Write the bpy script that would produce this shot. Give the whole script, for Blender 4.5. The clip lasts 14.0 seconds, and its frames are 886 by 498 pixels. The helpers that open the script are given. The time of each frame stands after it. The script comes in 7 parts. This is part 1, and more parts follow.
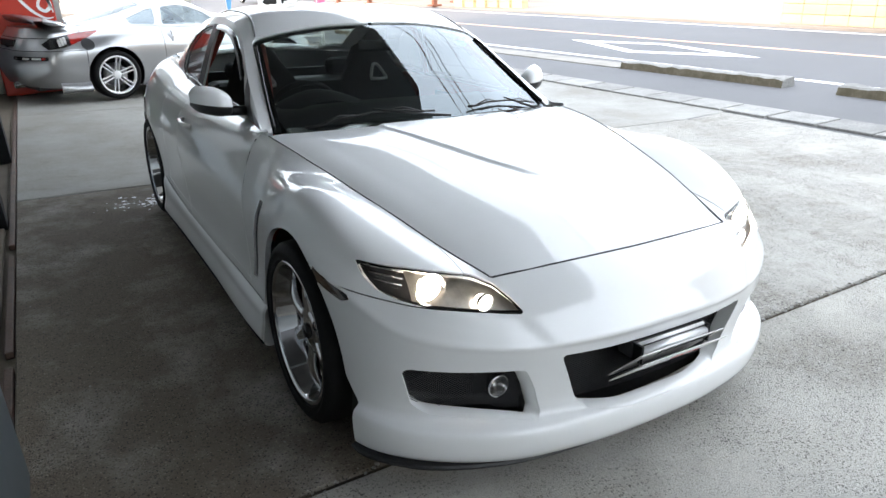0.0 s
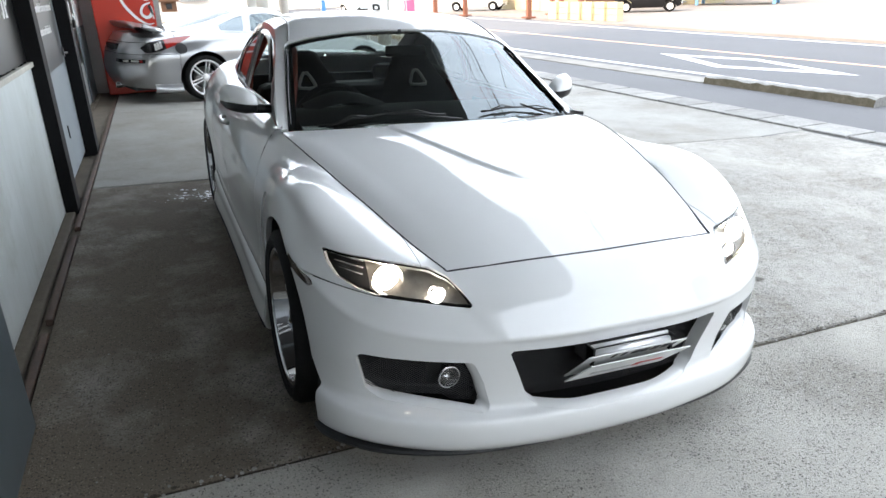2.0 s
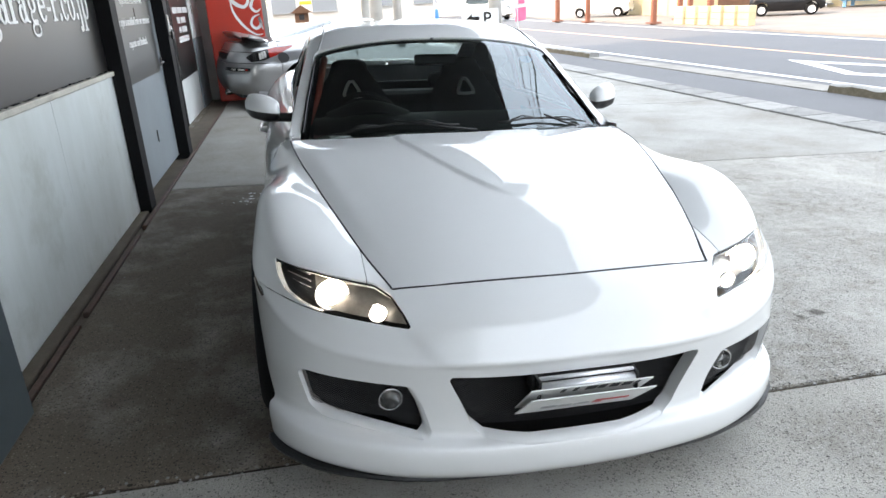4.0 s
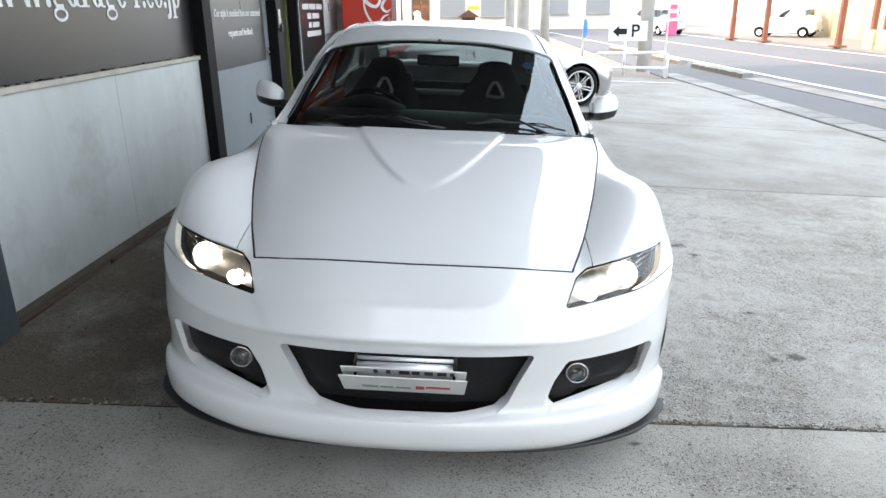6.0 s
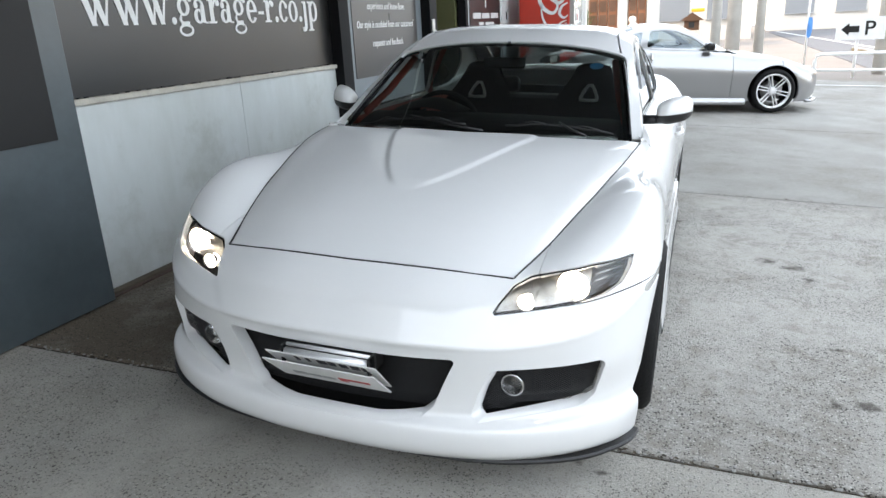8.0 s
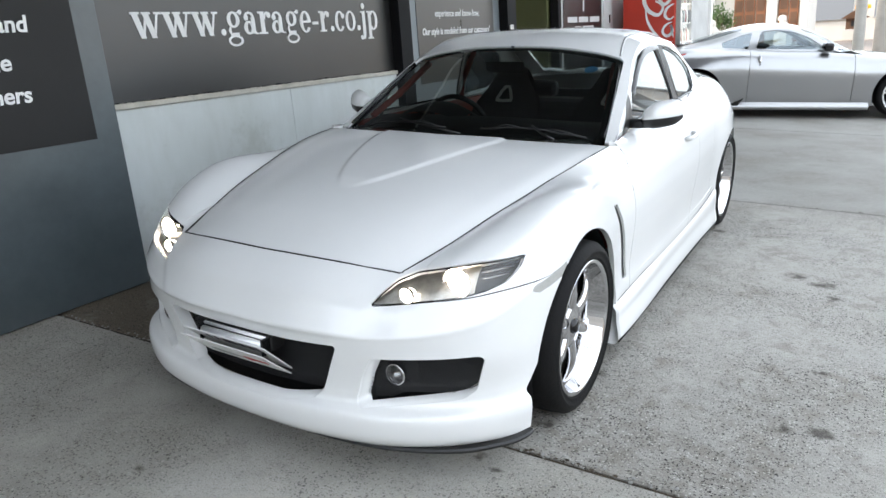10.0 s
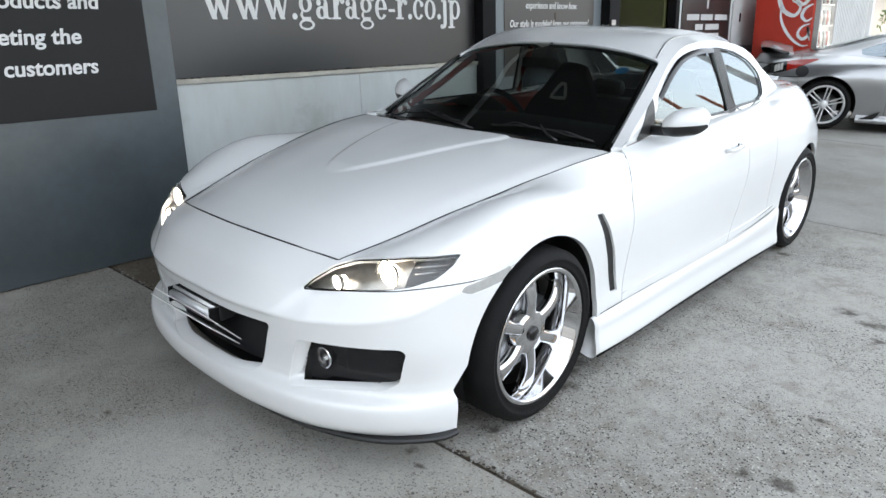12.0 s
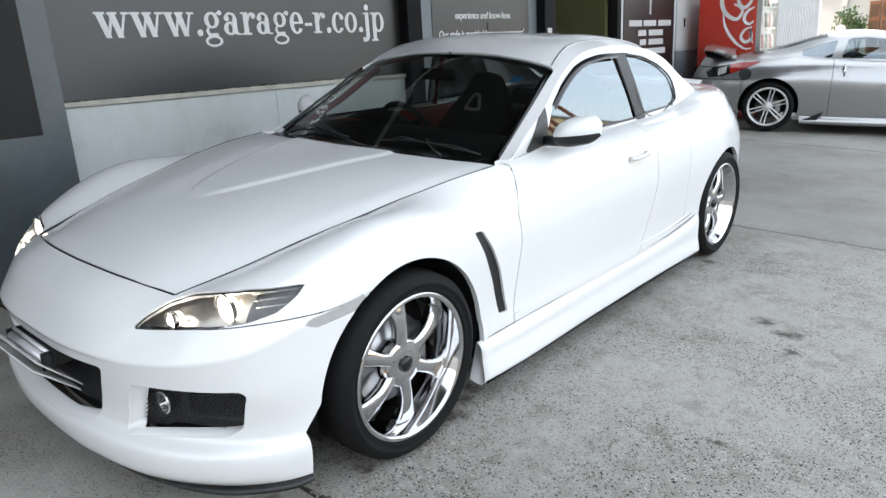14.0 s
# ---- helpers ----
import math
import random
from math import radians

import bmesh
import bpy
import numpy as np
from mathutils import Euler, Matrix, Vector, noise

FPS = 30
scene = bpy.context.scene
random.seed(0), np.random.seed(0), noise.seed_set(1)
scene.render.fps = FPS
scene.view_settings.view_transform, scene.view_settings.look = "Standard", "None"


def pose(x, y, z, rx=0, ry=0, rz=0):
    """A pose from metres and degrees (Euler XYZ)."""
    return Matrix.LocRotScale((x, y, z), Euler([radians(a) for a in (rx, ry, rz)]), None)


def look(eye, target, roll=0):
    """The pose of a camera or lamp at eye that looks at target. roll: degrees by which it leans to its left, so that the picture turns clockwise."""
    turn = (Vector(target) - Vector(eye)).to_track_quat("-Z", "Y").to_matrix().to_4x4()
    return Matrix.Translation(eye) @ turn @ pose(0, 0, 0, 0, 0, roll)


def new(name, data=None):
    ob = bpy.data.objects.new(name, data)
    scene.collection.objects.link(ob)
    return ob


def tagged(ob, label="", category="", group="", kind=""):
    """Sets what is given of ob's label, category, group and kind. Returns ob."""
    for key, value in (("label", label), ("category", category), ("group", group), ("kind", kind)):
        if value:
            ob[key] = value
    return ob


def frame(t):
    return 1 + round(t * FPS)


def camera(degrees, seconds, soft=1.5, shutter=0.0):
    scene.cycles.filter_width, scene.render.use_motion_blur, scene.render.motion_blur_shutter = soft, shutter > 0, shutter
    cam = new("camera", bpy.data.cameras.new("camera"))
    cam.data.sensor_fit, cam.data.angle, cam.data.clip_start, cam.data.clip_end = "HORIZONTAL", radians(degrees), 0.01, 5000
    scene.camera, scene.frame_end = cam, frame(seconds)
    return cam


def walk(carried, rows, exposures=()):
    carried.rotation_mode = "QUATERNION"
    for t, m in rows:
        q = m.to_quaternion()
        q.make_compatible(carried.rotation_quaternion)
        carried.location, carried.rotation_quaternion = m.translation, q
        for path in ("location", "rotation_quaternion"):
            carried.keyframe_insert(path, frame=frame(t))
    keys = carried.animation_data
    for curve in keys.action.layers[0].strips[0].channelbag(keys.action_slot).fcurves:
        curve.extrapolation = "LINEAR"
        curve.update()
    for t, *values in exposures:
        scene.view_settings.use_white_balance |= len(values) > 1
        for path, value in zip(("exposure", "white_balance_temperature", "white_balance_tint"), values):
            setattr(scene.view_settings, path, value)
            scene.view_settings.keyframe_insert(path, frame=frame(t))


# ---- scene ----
cam = camera(65.3, 14.0)
METRES, EYE, TURN = 4.4925, 1.495, -28.8
ROWS = [
    (0.0, 0.0, 0.0, 0.0, -1.03, -21.64, 2.59),
    (0.5, -0.006, -0.0049, 0.0004, -2.86, -21.65, 4.2),
    (1.0, 0.0146, -0.0073, -0.0015, 0.03, -21.14, 3.0),
    (1.5, 0.0576, -0.0162, -0.0059, 4.52, -20.49, 1.93),
    (2.0, 0.0845, -0.0169, -0.0073, 7.01, -20.4, 2.26),
    (2.5, 0.1149, -0.0024, -0.0091, 8.46, -19.07, 1.41),
    (3.0, 0.1369, 0.0047, -0.0094, 11.53, -18.95, 1.58),
    (5.5, 0.3212, 0.0689, -0.0219, 26.73, -18.72, 1.97),
    (6.0, 0.377, 0.0808, -0.0244, 31.35, -18.3, 0.62),
    (6.5, 0.4076, 0.1012, -0.0277, 35.07, -18.22, 2.42),
    (7.0, 0.434, 0.1391, -0.0316, 38.34, -17.86, 2.11),
    (7.5, 0.4634, 0.1706, -0.0329, 42.38, -17.45, 3.87),
    (8.0, 0.5167, 0.1995, -0.0363, 49.3, -17.1, 2.6),
    (10.5, 0.6385, 0.3568, -0.0468, 64.96, -16.63, 2.13),
    (11.0, 0.6443, 0.3915, -0.0482, 69.45, -17.31, 0.39),
    (11.5, 0.6578, 0.4154, -0.0474, 70.53, -16.48, 1.65),
    (12.0, 0.6819, 0.4434, -0.0473, 72.9, -16.39, 0.98),
    (12.5, 0.6954, 0.4605, -0.0469, 73.85, -16.41, 1.08),
    (13.0, 0.6977, 0.4676, -0.0473, 73.85, -16.06, 1.46),
    (13.5, 0.6963, 0.4854, -0.0483, 73.9, -16.02, 2.41),
    (14.0, 0.6717, 0.5357, -0.0515, 70.65, -15.46, 2.57),
]
START = pose(0, 0, EYE, -0.75, 0, 0) @ pose(0, 0, 0, 0, 0, TURN)
walk(cam, [(t, START @ pose(METRES * x, METRES * y, METRES * z, 90 + pitch, roll, yaw)) for t, x, y, z, yaw, pitch, roll in ROWS],
     [(0.0, 2.15, 7350, 15), (6.5, 1.9, 7350, 15), (11.0, 1.67, 7350, 15), (14.0, 1.58, 7350, 15)])

# ---- world, sun, exposure ----
world = bpy.data.worlds.new("sky")
scene.world = world
world.use_nodes = True
wn = world.node_tree
wn.nodes.clear()
sky = wn.nodes.new("ShaderNodeTexSky")
sky.sky_type, sky.sun_disc = "NISHITA", False
sky.sun_elevation, sky.sun_rotation = radians(32), radians(256)
sky.air_density, sky.dust_density, sky.ozone_density = 1.0, 2.2, 1.4
wbg = wn.nodes.new("ShaderNodeBackground")
wbg.inputs[1].default_value = 0.15
wout = wn.nodes.new("ShaderNodeOutputWorld")
haze = wn.nodes.new("ShaderNodeMix")          # thin high cloud over the blue
haze.data_type = "RGBA"
haze.inputs["Factor"].default_value = 0.5
haze.inputs["B"].default_value = (8.6, 10.2, 11.8, 1)
wn.links.new(sky.outputs[0], haze.inputs["A"])
wn.links.new(haze.outputs["Result"], wbg.inputs[0])
wn.links.new(wbg.outputs[0], wout.inputs[0])
sun = new("sun", bpy.data.lights.new("sun", "SUN"))
sun.data.energy, sun.data.angle, sun.data.color = 1.6, radians(0.6), (1.0, 0.88, 0.74)
sun.matrix_world = look((-40, -10, 25.8), (0, 0, 0))


# ---- materials ----
def material(name, color, rough=0.5, metal=0.0, coat=0.0, vary=0.0, scale=8.0, fine=0.0, fine_scale=120.0, bump=0.0, bump_scale=150.0, dark=None, per_piece=0.0, spec=0.5):
    m = bpy.data.materials.new(name)
    m.use_nodes = True
    nt = m.node_tree
    b = nt.nodes["Principled BSDF"]
    b.inputs["Base Color"].default_value = (*color, 1)
    b.inputs["Roughness"].default_value = rough
    b.inputs["Metallic"].default_value = metal
    b.inputs["Coat Weight"].default_value = coat
    b.inputs["Coat Roughness"].default_value = 0.03
    b.inputs["Specular IOR Level"].default_value = spec
    coord = nt.nodes.new("ShaderNodeTexCoord")
    last = None
    if vary or fine or per_piece:
        rgb = nt.nodes.new("ShaderNodeRGB")
        rgb.outputs[0].default_value = (*color, 1)
        last = rgb.outputs[0]
        low = dark or tuple(c * 0.45 for c in color)
        for amount, sc, detail in ((vary, scale, 5.0), (fine, fine_scale, 2.0)):
            if not amount:
                continue
            n = nt.nodes.new("ShaderNodeTexNoise")
            n.inputs["Scale"].default_value, n.inputs["Detail"].default_value, n.inputs["Roughness"].default_value = sc, detail, 0.6
            nt.links.new(coord.outputs["Object"], n.inputs["Vector"])
            ramp = nt.nodes.new("ShaderNodeMapRange")
            ramp.inputs["From Min"].default_value, ramp.inputs["From Max"].default_value = 0.38, 0.68
            ramp.inputs["To Max"].default_value = amount
            nt.links.new(n.outputs["Fac"], ramp.inputs["Value"])
            mix = nt.nodes.new("ShaderNodeMix")
            mix.data_type = "RGBA"
            nt.links.new(ramp.outputs[0], mix.inputs["Factor"])
            nt.links.new(last, mix.inputs["A"])
            mix.inputs["B"].default_value = (*low, 1)
            last = mix.outputs["Result"]
        if per_piece:
            info = nt.nodes.new("ShaderNodeObjectInfo")
            rng = nt.nodes.new("ShaderNodeMapRange")
            rng.inputs["To Min"].default_value, rng.inputs["To Max"].default_value = 1 - per_piece, 1 + per_piece
            nt.links.new(info.outputs["Random"], rng.inputs["Value"])
            hsv = nt.nodes.new("ShaderNodeHueSaturation")
            nt.links.new(rng.outputs[0], hsv.inputs["Value"])
            nt.links.new(last, hsv.inputs["Color"])
            last = hsv.outputs[0]
        nt.links.new(last, b.inputs["Base Color"])
    if bump:
        n = nt.nodes.new("ShaderNodeTexNoise")
        n.inputs["Scale"].default_value, n.inputs["Detail"].default_value = bump_scale, 4.0
        nt.links.new(coord.outputs["Object"], n.inputs["Vector"])
        bm_ = nt.nodes.new("ShaderNodeBump")
        bm_.inputs["Strength"].default_value, bm_.inputs["Distance"].default_value = bump, 0.01
        nt.links.new(n.outputs["Fac"], bm_.inputs["Height"])
        nt.links.new(bm_.outputs[0], b.inputs["Normal"])
    return m


def glass(name, tint, index=2.35, sheen=(0.80, 0.93, 1.0)):
    """Thin pane: tinted see-through with the mirror of its polished face."""
    m = bpy.data.materials.new(name)
    m.use_nodes = True
    nt = m.node_tree
    nt.nodes.clear()
    out = nt.nodes.new("ShaderNodeOutputMaterial")
    both_ = nt.nodes.new("ShaderNodeAddShader")
    tr = nt.nodes.new("ShaderNodeBsdfTransparent")
    tr.inputs[0].default_value = (*tint, 1)
    face = nt.nodes.new("ShaderNodeBsdfPrincipled")
    face.inputs["Base Color"].default_value = (0, 0, 0, 1)
    face.inputs["Roughness"].default_value = 0.0
    face.inputs["IOR"].default_value = index
    face.inputs["Specular Tint"].default_value = (*sheen, 1)
    nt.links.new(tr.outputs[0], both_.inputs[0])
    nt.links.new(face.outputs[0], both_.inputs[1])
    nt.links.new(both_.outputs[0], out.inputs[0])
    return m


def glow(name, color, strength):
    m = material(name, color)
    b = m.node_tree.nodes["Principled BSDF"]
    b.inputs["Emission Color"].default_value = (*color, 1)
    b.inputs["Emission Strength"].default_value = strength
    return m


PEARL = material("pearl_white_paint", (0.755, 0.76, 0.75), 0.42, coat=1.0, vary=0.03, scale=3.0, fine=0.02, fine_scale=900, spec=0.25)
PEARL.node_tree.nodes["Principled BSDF"].inputs["Coat IOR"].default_value = 1.6
SILVER = material("silver_paint", (0.37, 0.374, 0.376), 0.28, metal=0.85, coat=0.8, fine=0.08, fine_scale=700)
WINDOW = glass("tinted_windscreen_glass", (0.31, 0.335, 0.32), 2.05)
REARGLASS = glass("rear_window_glass", (0.80, 0.87, 0.85))
PALEGLASS = glass("pale_blue_window_glass", (0.46, 0.53, 0.55), 2.1)
SIDEGLASS = glass("dark_side_glass", (0.16, 0.18, 0.185), 2.7)
CLEAR = glass("clear_lens", (0.92, 0.92, 0.9), 1.5, (1, 1, 1))
BLACK = material("black_plastic", (0.009, 0.009, 0.0095), 0.45, bump=0.15, bump_scale=400)
RUBBER = material("tyre_rubber", (0.009, 0.009, 0.0093), 0.66, vary=0.5, scale=14, bump=0.2, bump_scale=90, dark=(0.014, 0.0135, 0.013), spec=0.12)
TRIM = material("gloss_black_trim", (0.006, 0.006, 0.0065), 0.2)
MESH = material("grille_mesh", (0.03, 0.03, 0.032), 0.45)
CHROME = material("chrome", (0.62, 0.62, 0.63), 0.05, metal=1.0, vary=0.06, scale=12)
ALLOY = material("silver_alloy", (0.78, 0.78, 0.78), 0.35, metal=0.5)
STEEL = material("brushed_steel", (0.42, 0.42, 0.42), 0.35, metal=1.0, vary=0.2, scale=30)
LEATHER = material("black_leather", (0.0045, 0.0045, 0.005), 0.55, vary=0.3, scale=20, bump=0.2, bump_scale=300)
WHITE = material("white_paint", (0.78, 0.78, 0.76), 0.5, vary=0.12, scale=6, fine=0.05)
SMOKED = material("smoked_orange_lens", (0.05, 0.025, 0.012), 0.12, coat=1.0)
FROST = material("clear_marker_lens", (0.42, 0.42, 0.40), 0.12, coat=1.0, vary=0.2, scale=60)
REDLENS = material("red_lens", (0.30, 0.014, 0.010), 0.12, coat=1.0)
LAMP = glow("lit_xenon_lamp", (1.0, 0.94, 0.83), 9.0)
LAMP2 = glow("lit_position_lamp", (1.0, 0.98, 0.92), 6.0)


def concrete(name, color, specks, seed=0.0, spots=()):
    """Old cast concrete: broad patches, brown stains, dark stone specks in a worn skin."""
    m = bpy.data.materials.new(name)
    m.use_nodes = True
    nt = m.node_tree
    b = nt.nodes["Principled BSDF"]
    b.inputs["Roughness"].default_value = 0.82
    b.inputs["Specular IOR Level"].default_value = 0.3
    co = nt.nodes.new("ShaderNodeTexCoord")
    mp = nt.nodes.new("ShaderNodeMapping")
    mp.inputs["Location"].default_value = (seed, seed * 0.7, 0)
    nt.links.new(co.outputs["Object"], mp.inputs["Vector"])

    def noise_map(scale, detail, lo, hi, to=1.0, rough=0.6):
        n = nt.nodes.new("ShaderNodeTexNoise")
        n.inputs["Scale"].default_value, n.inputs["Detail"].default_value, n.inputs["Roughness"].default_value = scale, detail, rough
        nt.links.new(mp.outputs[0], n.inputs["Vector"])
        r = nt.nodes.new("ShaderNodeMapRange")
        for k, v in (("From Min", lo), ("From Max", hi), ("To Max", to)):
            r.inputs[k].default_value = v
        nt.links.new(n.outputs["Fac"], r.inputs["Value"])
        return n, r.outputs[0]

    def blend(fac, a, colour):
        x = nt.nodes.new("ShaderNodeMix")
        x.data_type = "RGBA"
        nt.links.new(fac, x.inputs["Factor"])
        nt.links.new(a, x.inputs["A"])
        x.inputs["B"].default_value = (*colour, 1)
        return x.outputs["Result"]

    def stones(scale, inner, outer, share, amount):
        """Scattered stones of one size: their mask."""
        vo = nt.nodes.new("ShaderNodeTexVoronoi")
        vo.inputs["Scale"].default_value = scale
        nt.links.new(ragged_place, vo.inputs["Vector"])
        pick = nt.nodes.new("ShaderNodeMapRange")
        for k, v in (("From Min", outer), ("From Max", inner), ("To Max", 1.0)):
            pick.inputs[k].default_value = v
        nt.links.new(vo.outputs["Distance"], pick.inputs["Value"])
        sep = nt.nodes.new("ShaderNodeSeparateColor")
        nt.links.new(vo.outputs["Color"], sep.inputs[0])
        some = nt.nodes.new("ShaderNodeMapRange")
        for k, v in (("From Min", 1 - share - 0.05), ("From Max", 1 - share + 0.05), ("To Max", amount)):
            some.inputs[k].default_value = v
        nt.links.new(sep.outputs[0], some.inputs["Value"])
        return times(pick.outputs[0], some.outputs[0])

    def times(a, c):
        m_ = nt.nodes.new("ShaderNodeMath")
        m_.operation = "MULTIPLY"
        nt.links.new(a, m_.inputs[0])
        nt.links.new(c, m_.inputs[1])
        return m_.outputs[0]

    # the stones' outlines are broken, not round
    jitter = nt.nodes.new("ShaderNodeTexNoise")
    jitter.inputs["Scale"].default_value, jitter.inputs["Detail"].default_value = 95, 3
    nt.links.new(mp.outputs[0], jitter.inputs["Vector"])
    shove = nt.nodes.new("ShaderNodeVectorMath")
    shove.operation = "MULTIPLY_ADD"
    shove.inputs[1].default_value = (0.016, 0.016, 0.016)
    nt.links.new(jitter.outputs["Color"], shove.inputs[0])
    nt.links.new(mp.outputs[0], shove.inputs[2])
    ragged_place = shove.outputs[0]
    rgb = nt.nodes.new("ShaderNodeRGB")
    rgb.outputs[0].default_value = (*color, 1)
    last = blend(noise_map(0.8, 5, 0.40, 0.62, 0.8)[1], rgb.outputs[0], (0.205, 0.190, 0.165))
    last = blend(noise_map(2.1, 6, 0.46, 0.66, 0.35)[1], last, (0.36, 0.355, 0.335))
    last = blend(noise_map(5.5, 5, 0.56, 0.74, 0.3)[1], last, (0.13, 0.115, 0.092))
    last = blend(noise_map(34, 4, 0.46, 0.70, 0.45)[1], last, (0.36, 0.352, 0.33))
    last = blend(noise_map(230, 2, 0.45, 0.75, 0.35)[1], last, (0.13, 0.122, 0.108))
    if specks > 0.6:                                # washed-out skin: pale and dark blotches
        last = blend(noise_map(13, 5, 0.47, 0.62, 0.38, 0.7)[1], last, (0.42, 0.405, 0.375))
        last = blend(noise_map(8, 5, 0.52, 0.66, 0.42, 0.7)[1], last, (0.15, 0.128, 0.098))
    worn = noise_map(1.6, 5, 0.30, 0.56, 1.0)[1]
    dark_stones = times(stones(112, 0.30, 0.42, 0.52, min(1.0, specks * 1.25)), worn)
    last = blend(dark_stones, last, (0.026, 0.024, 0.022))
    last = blend(times(stones(44, 0.20, 0.26, 0.14, min(1.0, specks * 1.3)), worn), last, (0.022, 0.020, 0.018))
    last = blend(times(stones(92, 0.22, 0.40, 0.40, specks * 0.8), worn), last, (0.55, 0.53, 0.485))
    for sx_, sy_, sr_ in spots:                     # oil and damp stains with frayed rims
        flat = nt.nodes.new("ShaderNodeVectorMath")
        flat.operation = "MULTIPLY"
        flat.inputs[1].default_value = (1, 1.25, 0)
        nt.links.new(co.outputs["Object"], flat.inputs[0])
        far = nt.nodes.new("ShaderNodeVectorMath")
        far.operation = "DISTANCE"
        far.inputs[1].default_value = (sx_, sy_ * 1.25, 0)
        nt.links.new(flat.outputs[0], far.inputs[0])
        ragged = nt.nodes.new("ShaderNodeMath")
        ragged.operation = "ADD"
        nt.links.new(far.outputs["Value"], ragged.inputs[0])
        nt.links.new(noise_map(22, 5, 0.3, 0.7, sr_ * 1.3)[1], ragged.inputs[1])
        spot = nt.nodes.new("ShaderNodeMapRange")
        for k, v in (("From Min", sr_ * 1.75), ("From Max", sr_ * 0.9), ("To Max", 0.80)):
            spot.inputs[k].default_value = v
        nt.links.new(ragged.outputs[0], spot.inputs["Value"])
        last = blend(spot.outputs[0], last, (0.045, 0.038, 0.030))
    # brown dirt and painted-in shade along the garage side of the bay
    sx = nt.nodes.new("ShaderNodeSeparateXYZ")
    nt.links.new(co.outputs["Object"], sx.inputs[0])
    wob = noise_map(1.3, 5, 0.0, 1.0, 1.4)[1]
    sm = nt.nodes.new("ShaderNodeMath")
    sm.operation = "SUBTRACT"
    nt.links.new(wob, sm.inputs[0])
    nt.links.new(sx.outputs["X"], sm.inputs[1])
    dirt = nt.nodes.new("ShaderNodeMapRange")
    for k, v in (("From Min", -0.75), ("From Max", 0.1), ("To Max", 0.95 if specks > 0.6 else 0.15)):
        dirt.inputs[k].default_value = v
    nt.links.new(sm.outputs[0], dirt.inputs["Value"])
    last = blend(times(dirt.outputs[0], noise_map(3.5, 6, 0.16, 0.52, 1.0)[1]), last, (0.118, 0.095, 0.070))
    if specks > 0.6:                                # grit shows through this layer, dark and pale
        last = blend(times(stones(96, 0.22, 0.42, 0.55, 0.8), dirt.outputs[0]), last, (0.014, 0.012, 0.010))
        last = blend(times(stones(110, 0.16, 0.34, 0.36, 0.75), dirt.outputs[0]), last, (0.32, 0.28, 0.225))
    nt.links.new(last, b.inputs["Base Color"])
    f1 = noise_map(150, 4, 0.0, 1.0)[1]
    add = nt.nodes.new("ShaderNodeMath")
    add.operation = "SUBTRACT"
    nt.links.new(f1, add.inputs[0])
    nt.links.new(dark_stones, add.inputs[1])
    bp = nt.nodes.new("ShaderNodeBump")
    bp.inputs["Strength"].default_value, bp.inputs["Distance"].default_value = 0.7, 0.010
    nt.links.new(add.outputs[0], bp.inputs["Height"])
    nt.links.new(bp.outputs[0], b.inputs["Normal"])
    return m


STAINS = ((2.145, 2.63, .055), (2.13, 2.73, .035), (2.17, 2.54, .055), (2.21, 2.45, .045), (2.26, 2.34, .055), (2.25, 2.28, .035), (2.25, 1.91, .04), (3.09, 2.31, .05), (2.98, 2.28, .035), (2.85, 3.93, .06), (2.98, 3.84, .065), (3.05, 3.67, .05), (3.06, 2.79, .03), (2.30, 4.62, .05))
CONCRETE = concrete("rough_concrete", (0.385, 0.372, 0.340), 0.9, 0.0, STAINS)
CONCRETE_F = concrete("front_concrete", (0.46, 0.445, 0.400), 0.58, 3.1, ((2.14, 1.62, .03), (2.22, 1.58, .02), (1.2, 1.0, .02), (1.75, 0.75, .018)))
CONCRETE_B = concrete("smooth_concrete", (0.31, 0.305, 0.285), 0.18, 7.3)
YARD = material("pinkish_yard_paving", (0.235, 0.205, 0.18), 0.9, vary=0.5, scale=0.7, fine=0.35, fine_scale=18, dark=(0.15, 0.125, 0.105))
ASPHALT = material("asphalt", (0.12, 0.12, 0.125), 0.85, vary=0.2, scale=0.6, fine=0.3, fine_scale=60, bump=0.3, bump_scale=90)
PLASTER = material("pale_wall_board", (0.56, 0.58, 0.57), 0.7, vary=0.35, scale=1.6, fine=0.08, fine_scale=40, bump=0.05, bump_scale=30, dark=(0.33, 0.34, 0.33))
BOARD = material("streaked_wall_board", (0.60, 0.635, 0.625), 0.6, vary=0.42, scale=1.6, fine=0.12, fine_scale=9, bump=0.04, bump_scale=30, dark=(0.40, 0.42, 0.38))
for node in [n for n in BOARD.node_tree.nodes if n.type == "TEX_NOISE"][:2]:   # rain streaks run down the boards
    stretch = BOARD.node_tree.nodes.new("ShaderNodeMapping")
    stretch.inputs["Scale"].default_value = (1.4, 1.4, 0.45)
    BOARD.node_tree.links.new(BOARD.node_tree.nodes["Texture Coordinate"].outputs["Object"], stretch.inputs["Vector"])
    BOARD.node_tree.links.new(stretch.outputs[0], node.inputs["Vector"])
bt = BOARD.node_tree                              # greenish algae blotches on the boards
algae = bt.nodes.new("ShaderNodeTexNoise")
algae.inputs["Scale"].default_value, algae.inputs["Detail"].default_value, algae.inputs["Roughness"].default_value = 2.6, 7, 0.68
bt.links.new(bt.nodes["Texture Coordinate"].outputs["Object"], algae.inputs["Vector"])
algae_amount = bt.nodes.new("ShaderNodeMapRange")
